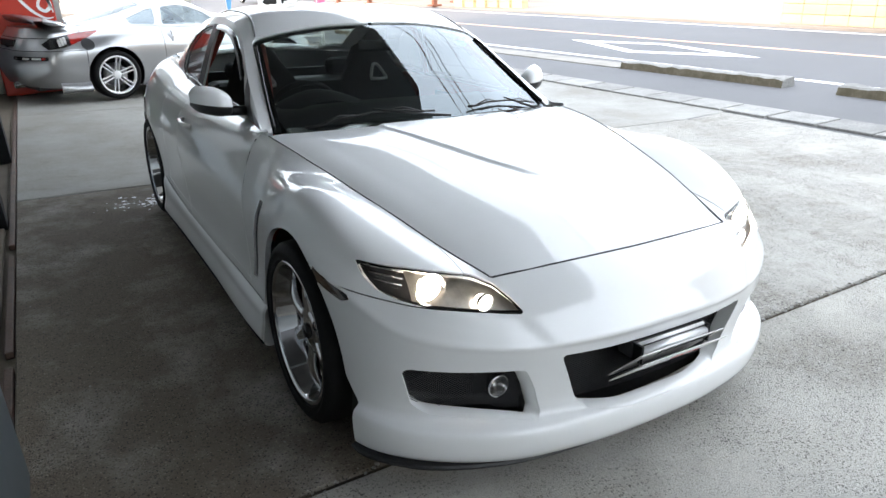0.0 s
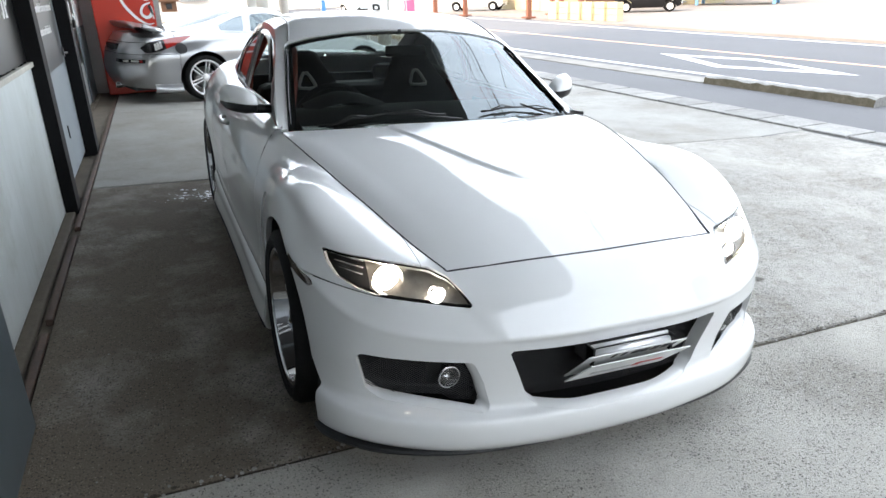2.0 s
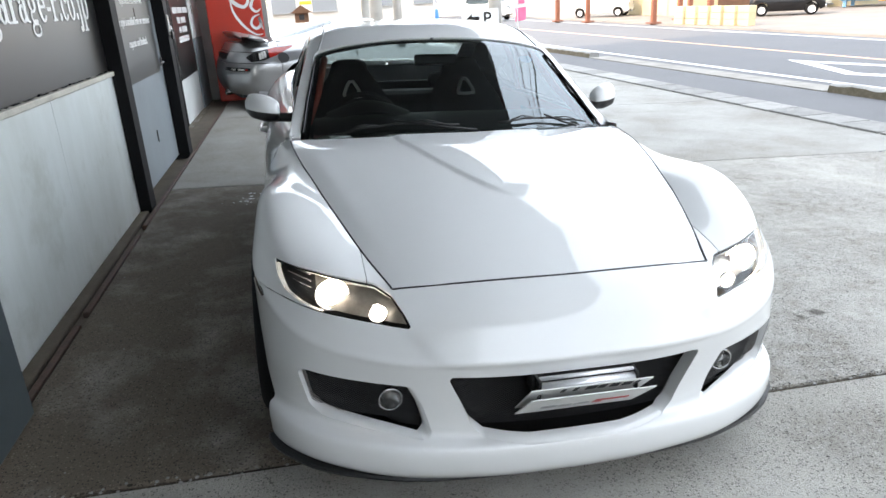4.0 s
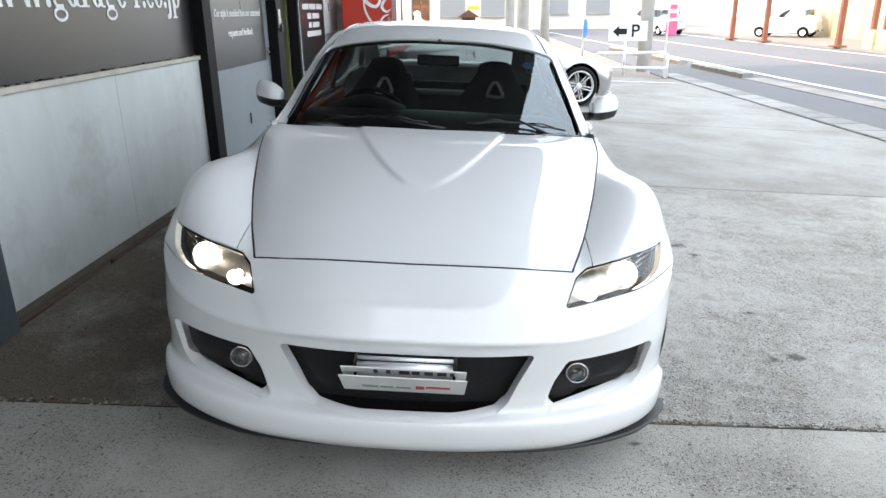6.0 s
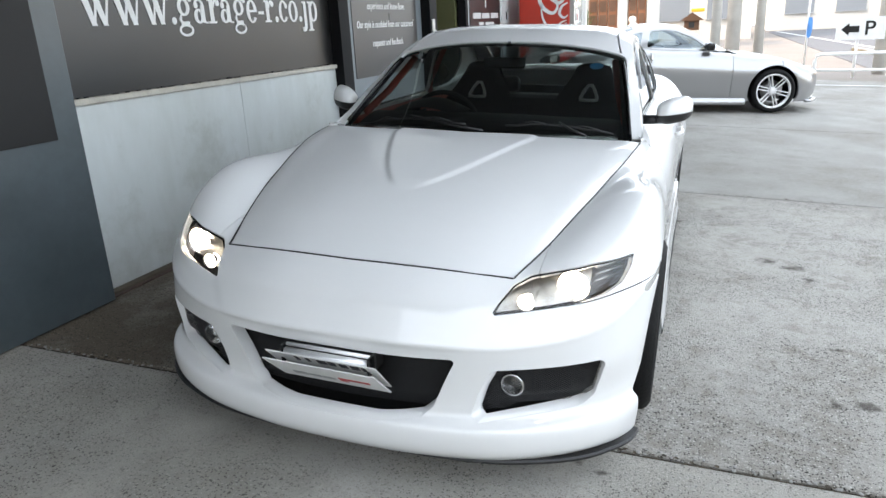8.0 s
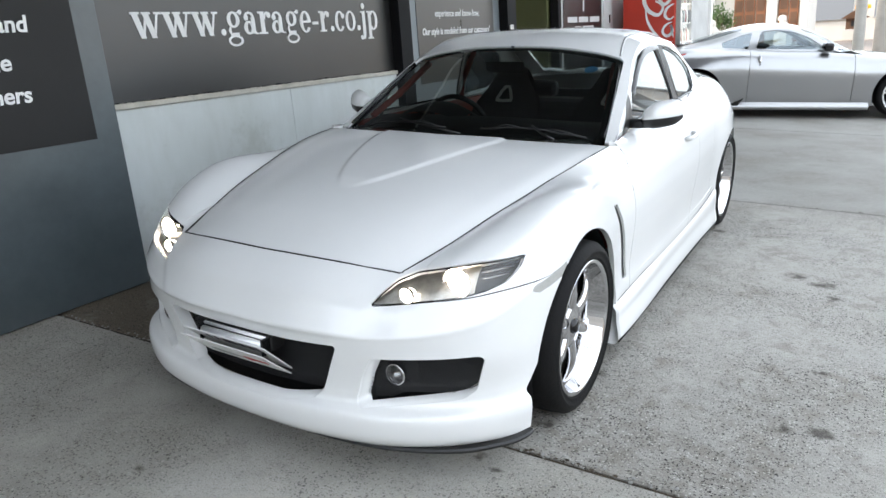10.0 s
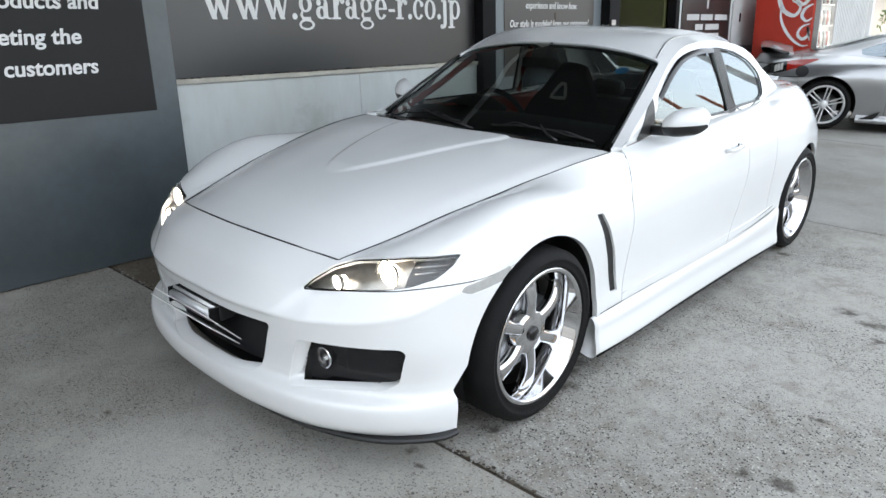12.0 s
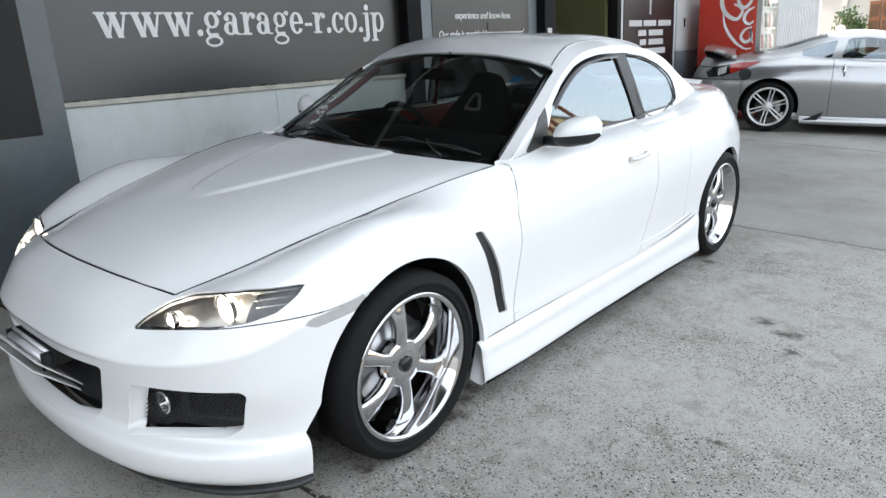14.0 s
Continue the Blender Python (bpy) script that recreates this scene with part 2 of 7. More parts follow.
for key_, val_ in (("From Min", 0.54), ("From Max", 0.80), ("To Max", 0.45)):
    algae_amount.inputs[key_].default_value = val_
bt.links.new(algae.outputs["Fac"], algae_amount.inputs["Value"])
algae_mix = bt.nodes.new("ShaderNodeMix")
algae_mix.data_type = "RGBA"
bt.links.new(bt.nodes["Principled BSDF"].inputs["Base Color"].links[0].from_socket, algae_mix.inputs["A"])
algae_mix.inputs["B"].default_value = (0.24, 0.24, 0.18, 1)
bt.links.new(algae_amount.outputs[0], algae_mix.inputs["Factor"])
bt.links.new(algae_mix.outputs["Result"], bt.nodes["Principled BSDF"].inputs["Base Color"])
BLUEGREY = material("blue_grey_painted_steel", (0.066, 0.084, 0.092), 0.36, vary=0.5, scale=2.2, fine=0.18, fine_scale=22, bump=0.05, bump_scale=12, spec=0.75)
SIGN = material("dark_grey_sign_film", (0.016, 0.0155, 0.0152), 0.33, vary=0.35, scale=1.2, fine=0.08, spec=0.75)
DARKBOARD = material("matt_dark_board", (0.017, 0.0165, 0.0165), 0.5, vary=0.3, scale=1.2, fine=0.08, spec=0.25)
LETTER = material("white_sign_letters", (0.78, 0.78, 0.77), 0.5)
LEDGE = material("cream_ledge_paint", (0.54, 0.515, 0.44), 0.6, vary=0.35, scale=7, fine=0.2, fine_scale=60)
POST = material("black_steel", (0.009, 0.009, 0.010), 0.6, vary=0.3, scale=6, spec=0.12)
LINE = material("white_road_paint", (0.75, 0.75, 0.73), 0.7, vary=0.3, scale=3, fine=0.3, fine_scale=40)
RED = material("red_machine_paint", (0.50, 0.035, 0.018), 0.35, vary=0.15, scale=2)
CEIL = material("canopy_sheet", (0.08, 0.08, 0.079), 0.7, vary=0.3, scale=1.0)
STONE = material("kerb_stone", (0.29, 0.285, 0.27), 0.9, vary=0.5, scale=5, fine=0.5, fine_scale=40, bump=0.7, bump_scale=40, per_piece=0.2)
ROOFLESS = material("far_wall", (0.62, 0.58, 0.52), 0.8, vary=0.3, scale=0.5)


# ---- mesh helpers ----
def link(name, mesh, mat, parent=None, label=""):
    if mat is not None:
        for m in mat if isinstance(mat, (list, tuple)) else [mat]:
            mesh.materials.append(m)
    ob = new(name, mesh)
    if parent is not None:
        ob.parent = parent
    return tagged(ob, label=label)


def part(name, bm, mat, parent=None, label="", smooth=False):
    mesh = bpy.data.meshes.new(name)
    bm.to_mesh(mesh)
    bm.free()
    if smooth:
        mesh.polygons.foreach_set("use_smooth", [True] * len(mesh.polygons))
    return link(name, mesh, mat, parent, label)


def sheet_part(name, vf, mat, parent=None, label="", smooth=True):
    v, f = vf
    mesh = bpy.data.meshes.new(name)
    mesh.from_pydata([tuple(p) for p in v], [], f)
    mesh.polygons.foreach_set("use_smooth", [smooth] * len(mesh.polygons))
    mesh.update()
    return link(name, mesh, mat, parent, label)


def box(bm, lo, hi, bevel=0.0, m=None):
    """A bevelled box between two corners, added to bm."""
    lo, hi = Vector(lo), Vector(hi)
    made = bmesh.ops.create_cube(bm, size=1)["verts"]
    bmesh.ops.scale(bm, vec=hi - lo, verts=made)
    bmesh.ops.translate(bm, vec=(lo + hi) / 2, verts=made)
    if bevel:
        edges = list({e for v in made for e in v.link_edges})
        res = bmesh.ops.bevel(bm, geom=edges, offset=bevel, segments=2, affect="EDGES", profile=0.5)
        made = [v for v in bm.verts if v.is_valid and (v in made or v in res["verts"])] if m else made
    if m:
        bmesh.ops.transform(bm, matrix=m, verts=[v for v in made if v.is_valid])
    return bm


def boxed(name, lo, hi, mat, parent=None, label="", bevel=0.004):
    return part(name, box(bmesh.new(), lo, hi, bevel), mat, parent, label)


def tube(points, radius, sides=10, closed=False, taper=None):
    """A swept round bar as (verts, faces)."""
    pts = [Vector(p) for p in points]
    v, f, n = [], [], len(pts)
    up = Vector((0, 0, 1))
    for i, p in enumerate(pts):
        a, b = pts[(i - 1) % n if closed else max(i - 1, 0)], pts[(i + 1) % n if closed else min(i + 1, n - 1)]
        d = (b - a).normalized()
        s = d.cross(up if abs(d.dot(up)) < 0.95 else Vector((1, 0, 0))).normalized()
        w = s.cross(d)
        r = radius if taper is None else radius * (1 + (taper - 1) * i / (n - 1))
        v += [p + r * (math.cos(2 * math.pi * k / sides) * s + math.sin(2 * math.pi * k / sides) * w) for k in range(sides)]
    for i in range(n if closed else n - 1):
        j = (i + 1) % n
        f += [(i * sides + k, i * sides + (k + 1) % sides, j * sides + (k + 1) % sides, j * sides + k) for k in range(sides)]
    if not closed:
        f += [tuple(range(sides))[::-1], tuple(range((n - 1) * sides, n * sides))]
    return v, f


def lathe(profile, sides=48, axis="x"):
    """Turns a profile of (along, radius) round an axis: (verts, faces)."""
    v, f = [], []
    for a, r in profile:
        for k in range(sides):
            c, s = r * math.cos(2 * math.pi * k / sides), r * math.sin(2 * math.pi * k / sides)
            v.append((a, c, s) if axis == "x" else (c, a, s) if axis == "y" else (c, s, a))
    for i in range(len(profile) - 1):
        f += [(i * sides + k, i * sides + (k + 1) % sides, (i + 1) * sides + (k + 1) % sides, (i + 1) * sides + k) for k in range(sides)]
    return v, f


def hermite(p, n, axis):
    """Smooth curve through control points along one axis of a net, n samples."""
    p = np.moveaxis(np.asarray(p, float), axis, 0)
    k = len(p)
    step = np.linalg.norm(np.diff(p, axis=0).reshape(k - 1, -1, 3), axis=2).mean(1)
    t = np.concatenate(([0], np.cumsum(step)))
    d = np.zeros_like(p)
    slope = np.diff(p, axis=0) / step.reshape(-1, *([1] * (p.ndim - 1)))
    w = step.reshape(-1, *([1] * (p.ndim - 1)))
    d[1:-1] = (slope[:-1] * w[1:] + slope[1:] * w[:-1]) / (w[1:] + w[:-1])
    d[0], d[-1] = 1.5 * slope[0] - 0.5 * d[1], 1.5 * slope[-1] - 0.5 * d[-2]
    u = np.linspace(0, t[-1], n)
    i = np.clip(np.searchsorted(t, u, side="right") - 1, 0, k - 2)
    h = step[i]
    s = (u - t[i]) / h
    sh = (-1, *([1] * (p.ndim - 1)))
    s, h = s.reshape(sh), h.reshape(sh)
    q = (2 * s**3 - 3 * s**2 + 1) * p[i] + (s**3 - 2 * s**2 + s) * h * d[i] + (3 * s**2 - 2 * s**3) * p[i + 1] + (s**3 - s**2) * h * d[i + 1]
    return np.moveaxis(q, 0, axis)


def grid(net, nu, nv):
    """A dense surface through a net of control points: (verts, quads)."""
    q = hermite(hermite(net, nu, 0), nv, 1)
    v = q.reshape(-1, 3)
    f = [(i * nv + j, (i + 1) * nv + j, (i + 1) * nv + j + 1, i * nv + j + 1) for i in range(nu - 1) for j in range(nv - 1)]
    return v, f


def clip(vf, fn):
    """The part of a surface where fn(verts) > 0, cut cleanly along fn = 0."""
    v, f = vf
    v = np.asarray(v, float)
    d = fn(v)
    out, faces, at, cuts = [], [], {}, {}

    def keep(i):
        if i not in at:
            at[i] = len(out)
            out.append(v[i])
        return at[i]

    def cut(i, j):
        key = (i, j) if i < j else (j, i)
        if key not in cuts:
            s = d[key[0]] / (d[key[0]] - d[key[1]])
            cuts[key] = len(out)
            out.append(v[key[0]] + s * (v[key[1]] - v[key[0]]))
        return cuts[key]

    for face in f:
        pos = [d[i] > 0 for i in face]
        if all(pos):
            faces.append(tuple(keep(i) for i in face))
        elif any(pos):
            ring = []
            for a in range(len(face)):
                i, j = face[a], face[(a + 1) % len(face)]
                if d[i] > 0:
                    ring.append(keep(i))
                if (d[i] > 0) != (d[j] > 0):
                    ring.append(cut(i, j))
            if len(ring) > 2:
                faces.append(tuple(ring))
    return np.array(out), faces


def mirrored(vf):
    v, f = np.array(vf[0], float), vf[1]
    v[:, 0] *= -1
    return v, [tuple(reversed(q)) for q in f]


def joined(*parts):
    vs, fs, n = [], [], 0
    for v, f in parts:
        vs.append(np.asarray([tuple(p) for p in v], float))
        fs += [tuple(i + n for i in q) for q in f]
        n += len(v)
    return np.concatenate(vs), fs


def vertex_normals(v, f):
    n = np.zeros_like(v)
    for q in f:
        c = np.cross(v[q[1]] - v[q[0]], v[q[2]] - v[q[0]])
        for i in q:
            n[i] += c
    return n / np.maximum(np.linalg.norm(n, axis=1, keepdims=True), 1e-12)


def rimmed(vf, depth=0.012, inset=0.0, only=None):
    """Turns the free edges of a surface inwards, so that the sheet has a visible thickness."""
    v, f = vf
    v = np.asarray(v, float)
    n = vertex_normals(v, f)
    count = {}
    for q in f:
        for a in range(len(q)):
            count[(q[a], q[(a + 1) % len(q)])] = 1
    free = [(a, b) for a, b in count if (b, a) not in count]
    if only is not None:
        ok = only(v)
        free = [(a, b) for a, b in free if ok[a] and ok[b]]
    vs, fs, first, second = list(v), list(f), {}, {}
    for a, b in free:
        for i in (a, b):
            if i not in first:
                first[i] = len(vs)
                vs.append(v[i])
                second[i] = len(vs)
                vs.append(v[i] - depth * n[i])
        fs.append((first[b], first[a], second[a], second[b]))
    return np.array(vs), fs


def rounded(points, radius):
    """Signed distance to a polygon with rounded corners, negative inside, for two arrays."""
    pts = np.array(points, float)

    def sdf(x, y):
        d = np.full(x.shape, 1e9)
        inside = np.zeros(x.shape, bool)
        k = len(pts)
        for i in range(k):
            (ax, ay), (bx, by) = pts[i], pts[(i + 1) % k]
            ex, ey = bx - ax, by - ay
            t = np.clip(((x - ax) * ex + (y - ay) * ey) / (ex * ex + ey * ey), 0, 1)
            d = np.minimum(d, np.hypot(x - ax - t * ex, y - ay - t * ey))
            inside ^= ((ay > y) != (by > y)) & (x < (bx - ax) * (y - ay) / (by - ay + 1e-12) + ax)
        return np.where(inside, -d, d) - radius
    return sdf


# ---- large structure: forecourt, road, building ----
SLOPE, MID = 0.05, 1.475          # the forecourt falls towards the road


def ground_z(x):
    if x < -0.6:
        return 0.105
    if x < 6.35:
        return -SLOPE * (x - MID)
    return -SLOPE * (6.35 - MID) - 0.01


def ground_poly(name, corners, mat, lift=0.0, thick=0.12, parent=None, label=""):
    """A slab on the ground between four plan corners."""
    bm = bmesh.new()
    c = [bm.verts.new((x, y, ground_z(x) + lift - d)) for d in (thick, 0) for x, y in corners]
    for q in ((3, 2, 1, 0), (4, 5, 6, 7), (0, 1, 5, 4), (1, 2, 6, 5), (2, 3, 7, 6), (3, 0, 4, 7)):
        bm.faces.new([c[i] for i in q])
    bmesh.ops.bevel(bm, geom=[e for e in bm.edges if all(v in c[4:] for v in e.verts)], offset=min(0.006, thick / 3), segments=1, affect="EDGES")
    return part(name, bm, mat, parent, label)


def joint_y(k, x):
    """The cast joints of the forecourt, at about 3.85 m."""
    return (-2.2, 1.625, 5.49, 9.3, 13.2)[k] + (0.04, 0.043, 0.006, 0.0, 0.0)[k] * x


JOINTDIRT = material("joint_dirt", (0.085, 0.064, 0.042), 0.95, vary=0.7, scale=18, fine=0.5, fine_scale=120, bump=0.8, bump_scale=80, dark=(0.012, 0.010, 0.008))
forecourt = tagged(new("pavement"), "worn grey concrete forecourt slabs, stained, with open joints", "pavement", kind="structure")
GAP = 0.010
edges_x = (-0.345, 6.35)
for k in range(-1, 5):
    lo = (lambda x, k=k: joint_y(k, x)) if k >= 0 else (lambda x: -9.0)
    hi = (lambda x, k=k: joint_y(k + 1, x)) if k < 4 else (lambda x: 17.0)
    x0, x1 = edges_x
    slab_mat = CONCRETE if k == 1 else CONCRETE_F if k < 1 else CONCRETE_B
    bm = bmesh.new()                                # one cast slab, level in its last half metre
    ring = [(x0, lo(x0) + GAP), (x1, lo(x1) + GAP), (7.0, lo(7.0) + GAP), (6.95, hi(7.0) - GAP), (x1, hi(x1) - GAP), (x0, hi(x0) - GAP)]
    up = [bm.verts.new((x, y, ground_z(x) + (0.006 if x > 6.5 else 0.0))) for x, y in ring]
    low = [bm.verts.new((x, y, ground_z(x) - 0.12)) for x, y in ring]
    bm.faces.new((up[0], up[1], up[4], up[5]))
    bm.faces.new((up[1], up[2], up[3], up[4]))
    for a, b in zip(range(6), (1, 2, 3, 4, 5, 0)):
        bm.faces.new((low[a], low[b], up[b], up[a]))
    bmesh.ops.bevel(bm, geom=[e for e in bm.edges if e.verts[0] in up and e.verts[1] in up and len(e.link_faces) == 2 and any(low_v in f.verts for f in e.link_faces for low_v in low)], offset=0.006, segments=1, affect="EDGES")
    part("slab", bm, slab_mat, forecourt)
# dark fill in the joints and the drain channel along the wall
ground_poly("joint_filler", ((-0.34, -9), (6.35, -9), (6.35, 17), (-0.34, 17)), JOINTDIRT, -0.012, 0.02, forecourt)
rows_y = 37
for k in range(rows_y):
    y0 = -4 + k * 0.60
    xa, xb = 7.22 - 0.045 * y0, 7.22 - 0.045 * (y0 + 0.60)
    g0, g1 = (random.uniform(.006, .022) for _ in range(2))
    ground_poly("gutter_block", ((xa + g0, y0 + g0), (xa + 0.48, y0 + g1), (xb + 0.48, y0 + 0.60 - g0), (xb + g1, y0 + 0.60 - g1)), STONE, 0.03, 0.1, forecourt)

road = tagged(ground_poly("road", ((6.37, -60), (16.2, -60), (16.2, 90), (6.37, 90)), ASPHALT, 0.0, 0.05), "grey asphalt two-lane road with painted lines", "road", kind="structure")
verge = tagged(ground_poly("far_pavement", ((16.35, -60), (60, -60), (60, 120), (16.35, 120)), YARD, 0.05, 0.1), "pale concrete yard across the road", "pavement", kind="structure")
back = tagged(ground_poly("rear_yard", ((-30, 17.05), (6.25, 17.05), (6.25, 120), (-30, 120)), YARD, 0.0, 0.1), "pale paved yard behind the forecourt", "pavement", kind="structure")
for x, w, lean in ((9.85, 0.15, 0.05), (16.0, 0.15, 0.024)):
    ground_poly("edge_line", ((x + 30 * lean, -30), (x + w + 30 * lean, -30), (x + w - 60 * lean, 60), (x - 60 * lean, 60)), LINE, 0.005, 0.004, road)
ORANGE = material("orange_line_paint", (0.70, 0.42, 0.25), 0.7, vary=0.3, scale=3)
ground_poly("centre_line", ((13.55, -20), (13.69, -20), (11.4, 40), (11.26, 40)), ORANGE, 0.005, 0.004, road)
# hollow diamond: a crossing lies ahead
D = ((11.10, 13.31), (11.86, 11.10), (11.24, 8.27), (10.26, 10.60))
for k in range(4):
    a, b = Vector(D[k]), Vector(D[(k + 1) % 4])
    c = Vector((11.12, 10.82))
    bi, ai = b + (c - b) * (0.27 if k % 2 == 1 else 0.36), a + (c - a) * (0.36 if k % 2 == 1 else 0.27)
    ai, bi = a + (c - a) * 0.32, b + (c - b) * 0.32
    ground_poly("diamond_mark", ((a.x, a.y), (b.x, b.y), (bi.x, bi.y), (ai.x, ai.y))[::-1], LINE, 0.005, 0.004, road)


MOSSY = material("mossy_kerb_face", (0.145, 0.12, 0.085), 0.95, vary=0.7, scale=9, fine=0.4, fine_scale=50, bump=0.6, bump_scale=45, dark=(0.06, 0.055, 0.03))


def kerb(y0, y1):
    x0, x1 = 9.2 - 0.065 * y0, 9.2 - 0.065 * y1
    k = tagged(new("kerb"), "long weathered concrete kerb block along the road edge", "kerb", "kerb blocks")
    bm = bmesh.new()
    n = max(2, int((y1 - y0) / 0.13))
    bm_rows = []
    for i in range(n + 1):
        s = i / n
        x, y = x0 + (x1 - x0) * s, y0 + (y1 - y0) * s
        j = [random.uniform(-0.014, 0.014) for _ in range(4)]
        bm_rows.append([bm.verts.new(p) for p in ((x, y, -0.3), (x + 0.03 + j[0], y, -0.150 + j[1]), (x + 0.07, y, -0.128 + j[1]), (x + 0.24 + j[2], y, -0.128 + j[3]), (x + 0.28, y, -0.15), (x + 0.30, y, -0.3))])
    for a, b in zip(bm_rows, bm_rows[1:]):
        for i in range(5):
            bm.faces.new((a[i + 1], a[i], b[i], b[i + 1])).material_index = 1 if i == 0 else 0
    bm.faces.new(bm_rows[0])
    bm.faces.new(bm_rows[-1][::-1])
    part("block", bm, [STONE, MOSSY], k)


for y0, y1 in ((6.1, 9.05), (-0.5, 5.35), (17.0, 20.4), (21.5, 30)):
    kerb(y0, y1)
# worn flush strip where the kerb is lowered for the way in
WORN = material("worn_pale_concrete", (0.29, 0.275, 0.25), 0.9, vary=0.7, scale=2.5, fine=0.4, fine_scale=40, dark=(0.17, 0.155, 0.135))
for k in range(8):
    ya, yb = 9.1 + 0.98 * k, 9.1 + 0.98 * (k + 1) - 0.015
    ground_poly("lowered_kerb", ((9.2 - 0.065 * ya, ya), (9.62 - 0.06 * ya, ya), (9.62 - 0.06 * yb, yb), (9.2 - 0.065 * yb, yb)), WORN, 0.02, 0.06, road)

# garage front: low wall with a sign above, posts, door, recess
DIRTY = material("dirty_brown_concrete", (0.12, 0.098, 0.072), 0.9, vary=0.6, scale=5, fine=0.4, fine_scale=60, bump=0.3, bump_scale=60, dark=(0.07, 0.055, 0.042))
west = tagged(new("wall_west"), "garage front of pale board below and dark sign panels above", "wall", kind="structure")
for y0, y1 in ((1.9, 3.62), (3.622, 4.93)):
    boxed("board", (-0.62, y0, -0.1), (-0.475, y1, 1.052), BOARD, west, "pale grey weathered board", 0.002)
boxed("ledge", (-0.62, 1.9, 1.053), (-0.455, 4.93, 1.085), LEDGE, west, "cream ledge strip", 0.004)
bm = bmesh.new()
for k in range(70):                               # crumbled black sealant above the ledge
    y_ = random.uniform(1.95, 4.9)
    h_ = random.uniform(.003, .012) if k % 6 == 0 else random.uniform(.001, .004)
    box(bm, (-0.4915, y_, 1.084), (-0.478, y_ + random.uniform(.008, .03), 1.086 + h_), 0.001)
part("sealant", bm, POST, west, "crumbled black sealant")
boxed("sign_backing", (-0.62, 1.9, 1.087), (-0.492, 4.93, 3.2), SIGN, west, "dark grey sign sheet", 0.002)
boxed("sill", (-0.475, 1.99, -0.1), (-0.41, 4.90, 0.088), DIRTY, west, "dirty concrete sill", 0.01)
boxed("post", (-0.50, 4.93, -0.1), (-0.395, 5.10, 3.2), POST, west, "black steel post", 0.004)
RUSTY = material("rusty_brown_steel", (0.085, 0.045, 0.03), 0.7, vary=0.6, scale=9, bump=0.3, bump_scale=80, dark=(0.03, 0.022, 0.018))
for y0, y1 in ((1.0, 2.92), (3.06, 4.3), (4.5, 17)):
    boxed("floor_rail", (-0.385, y0, 0.0), (-0.352, y1, 0.092), RUSTY, west, "rusty brown floor rail", 0.005)
boxed("rail_bed", (-0.41, 1.0, 0.0), (-0.345, 17, 0.062), DIRTY, west, "dirty concrete rail bed", 0.004)
boxed("upper_wall", (-0.85, 5.12, 2.15), (-0.47, 11.72, 3.2), PLASTER, west, bevel=0.003)
boxed("far_wall_piece", (-0.84, 9.10, -0.1), (-0.691, 11.72, 2.149), PLASTER, west, bevel=0.003)
boxed("rear_post", (-0.60, 6.932, -0.1), (-0.388, 7.14, 2.149), POST, west, bevel=0.003)
boxed("threshold", (-0.619, 5.102, -0.1), (-0.411, 6.93, 0.055), DIRTY, west, "dirty concrete threshold", 0.004)
boxed("threshold", (-0.619, 7.142, -0.1), (-0.411, 11.72, 0.055), DIRTY, west, "dirty concrete threshold", 0.004)
boxed("jamb", (-0.80, 9.00, -0.1), (-0.680, 9.098, 2.149), POST, west, bevel=0.003)
boxed("end_wall", (-6, 11.722, -0.1), (-0.44, 11.89, 3.2), PLASTER, west, bevel=0.003)
boxed("wall_stop", (-0.62, -9.0, -0.1), (-0.47, -2.6, 3.2), BLUEGREY, west, bevel=0.003)
boxed("room_back", (-4.2, 1.9, -0.1), (-4.1, 11.72, 3.2), PLASTER, west, bevel=0.003)
boxed("room_floor", (-4.1, 1.9, -0.1), (-0.62, 11.72, 0.06), CONCRETE, west, bevel=0.003)
GREEN = material("olive_green_paint", (0.085, 0.09, 0.03), 0.6, vary=0.25, scale=2)
boxed("green_partition", (-1.9, 8.5, 0.06), (-1.82, 11.6, 3.0), GREEN, west, "olive green inner wall", 0.003)
boxed("green_return", (-1.82, 8.92, 0.06), (-0.81, 8.99, 3.0), GREEN, west, bevel=0.003)

# sliding steel shutter door in front of the wall
shutter = tagged(new("sliding_door"), "blue-grey painted steel sliding door with a dark notice board", "door")
boxed("leaf", (-0.38, -2.6, 0.10), (-0.30, 2.13, 3.15), BLUEGREY, shutter, bevel=0.004)
boxed("notice_board", (-0.2985, -1.6, 0.935), (-0.290, 1.99, 3.0), DARKBOARD, shutter, "dark grey board with white text", 0.001)

DOORGREY = material("grey_blue_door_paint", (0.205, 0.235, 0.252), 0.45, vary=0.2, scale=2.0, fine=0.06, fine_scale=40)
door_a = tagged(new("door"), "pale grey steel door with a dark notice panel", "door")
boxed("door_leaf", (-0.54, 5.12, 0.10), (-0.492, 6.93, 2.14), DOORGREY, door_a, bevel=0.003)
boxed("door_sign", (-0.491, 5.325, 0.93), (-0.486, 6.78, 2.0), SIGN, door_a, "dark grey notice panel", 0.001)
bm = bmesh.new()
box(bm, (-0.491, 6.83, 0.97), (-0.472, 6.89, 1.05), 0.004)
box(bm, (-0.472, 6.75, 1.0), (-0.437, 6.88, 1.02), 0.006)
part("door_handle", bm, CHROME, door_a, "chrome lever handle")
for z0 in (.385, 1.39):
    boxed("flush_pull", (-0.4905, 6.085, z0), (-0.4835, 6.108, z0 + .10), TRIM, door_a, "black flush pull", 0.002)
latch = tagged(new("door_latch"), "dark steel hasp with a padlock on the black post", "latch")
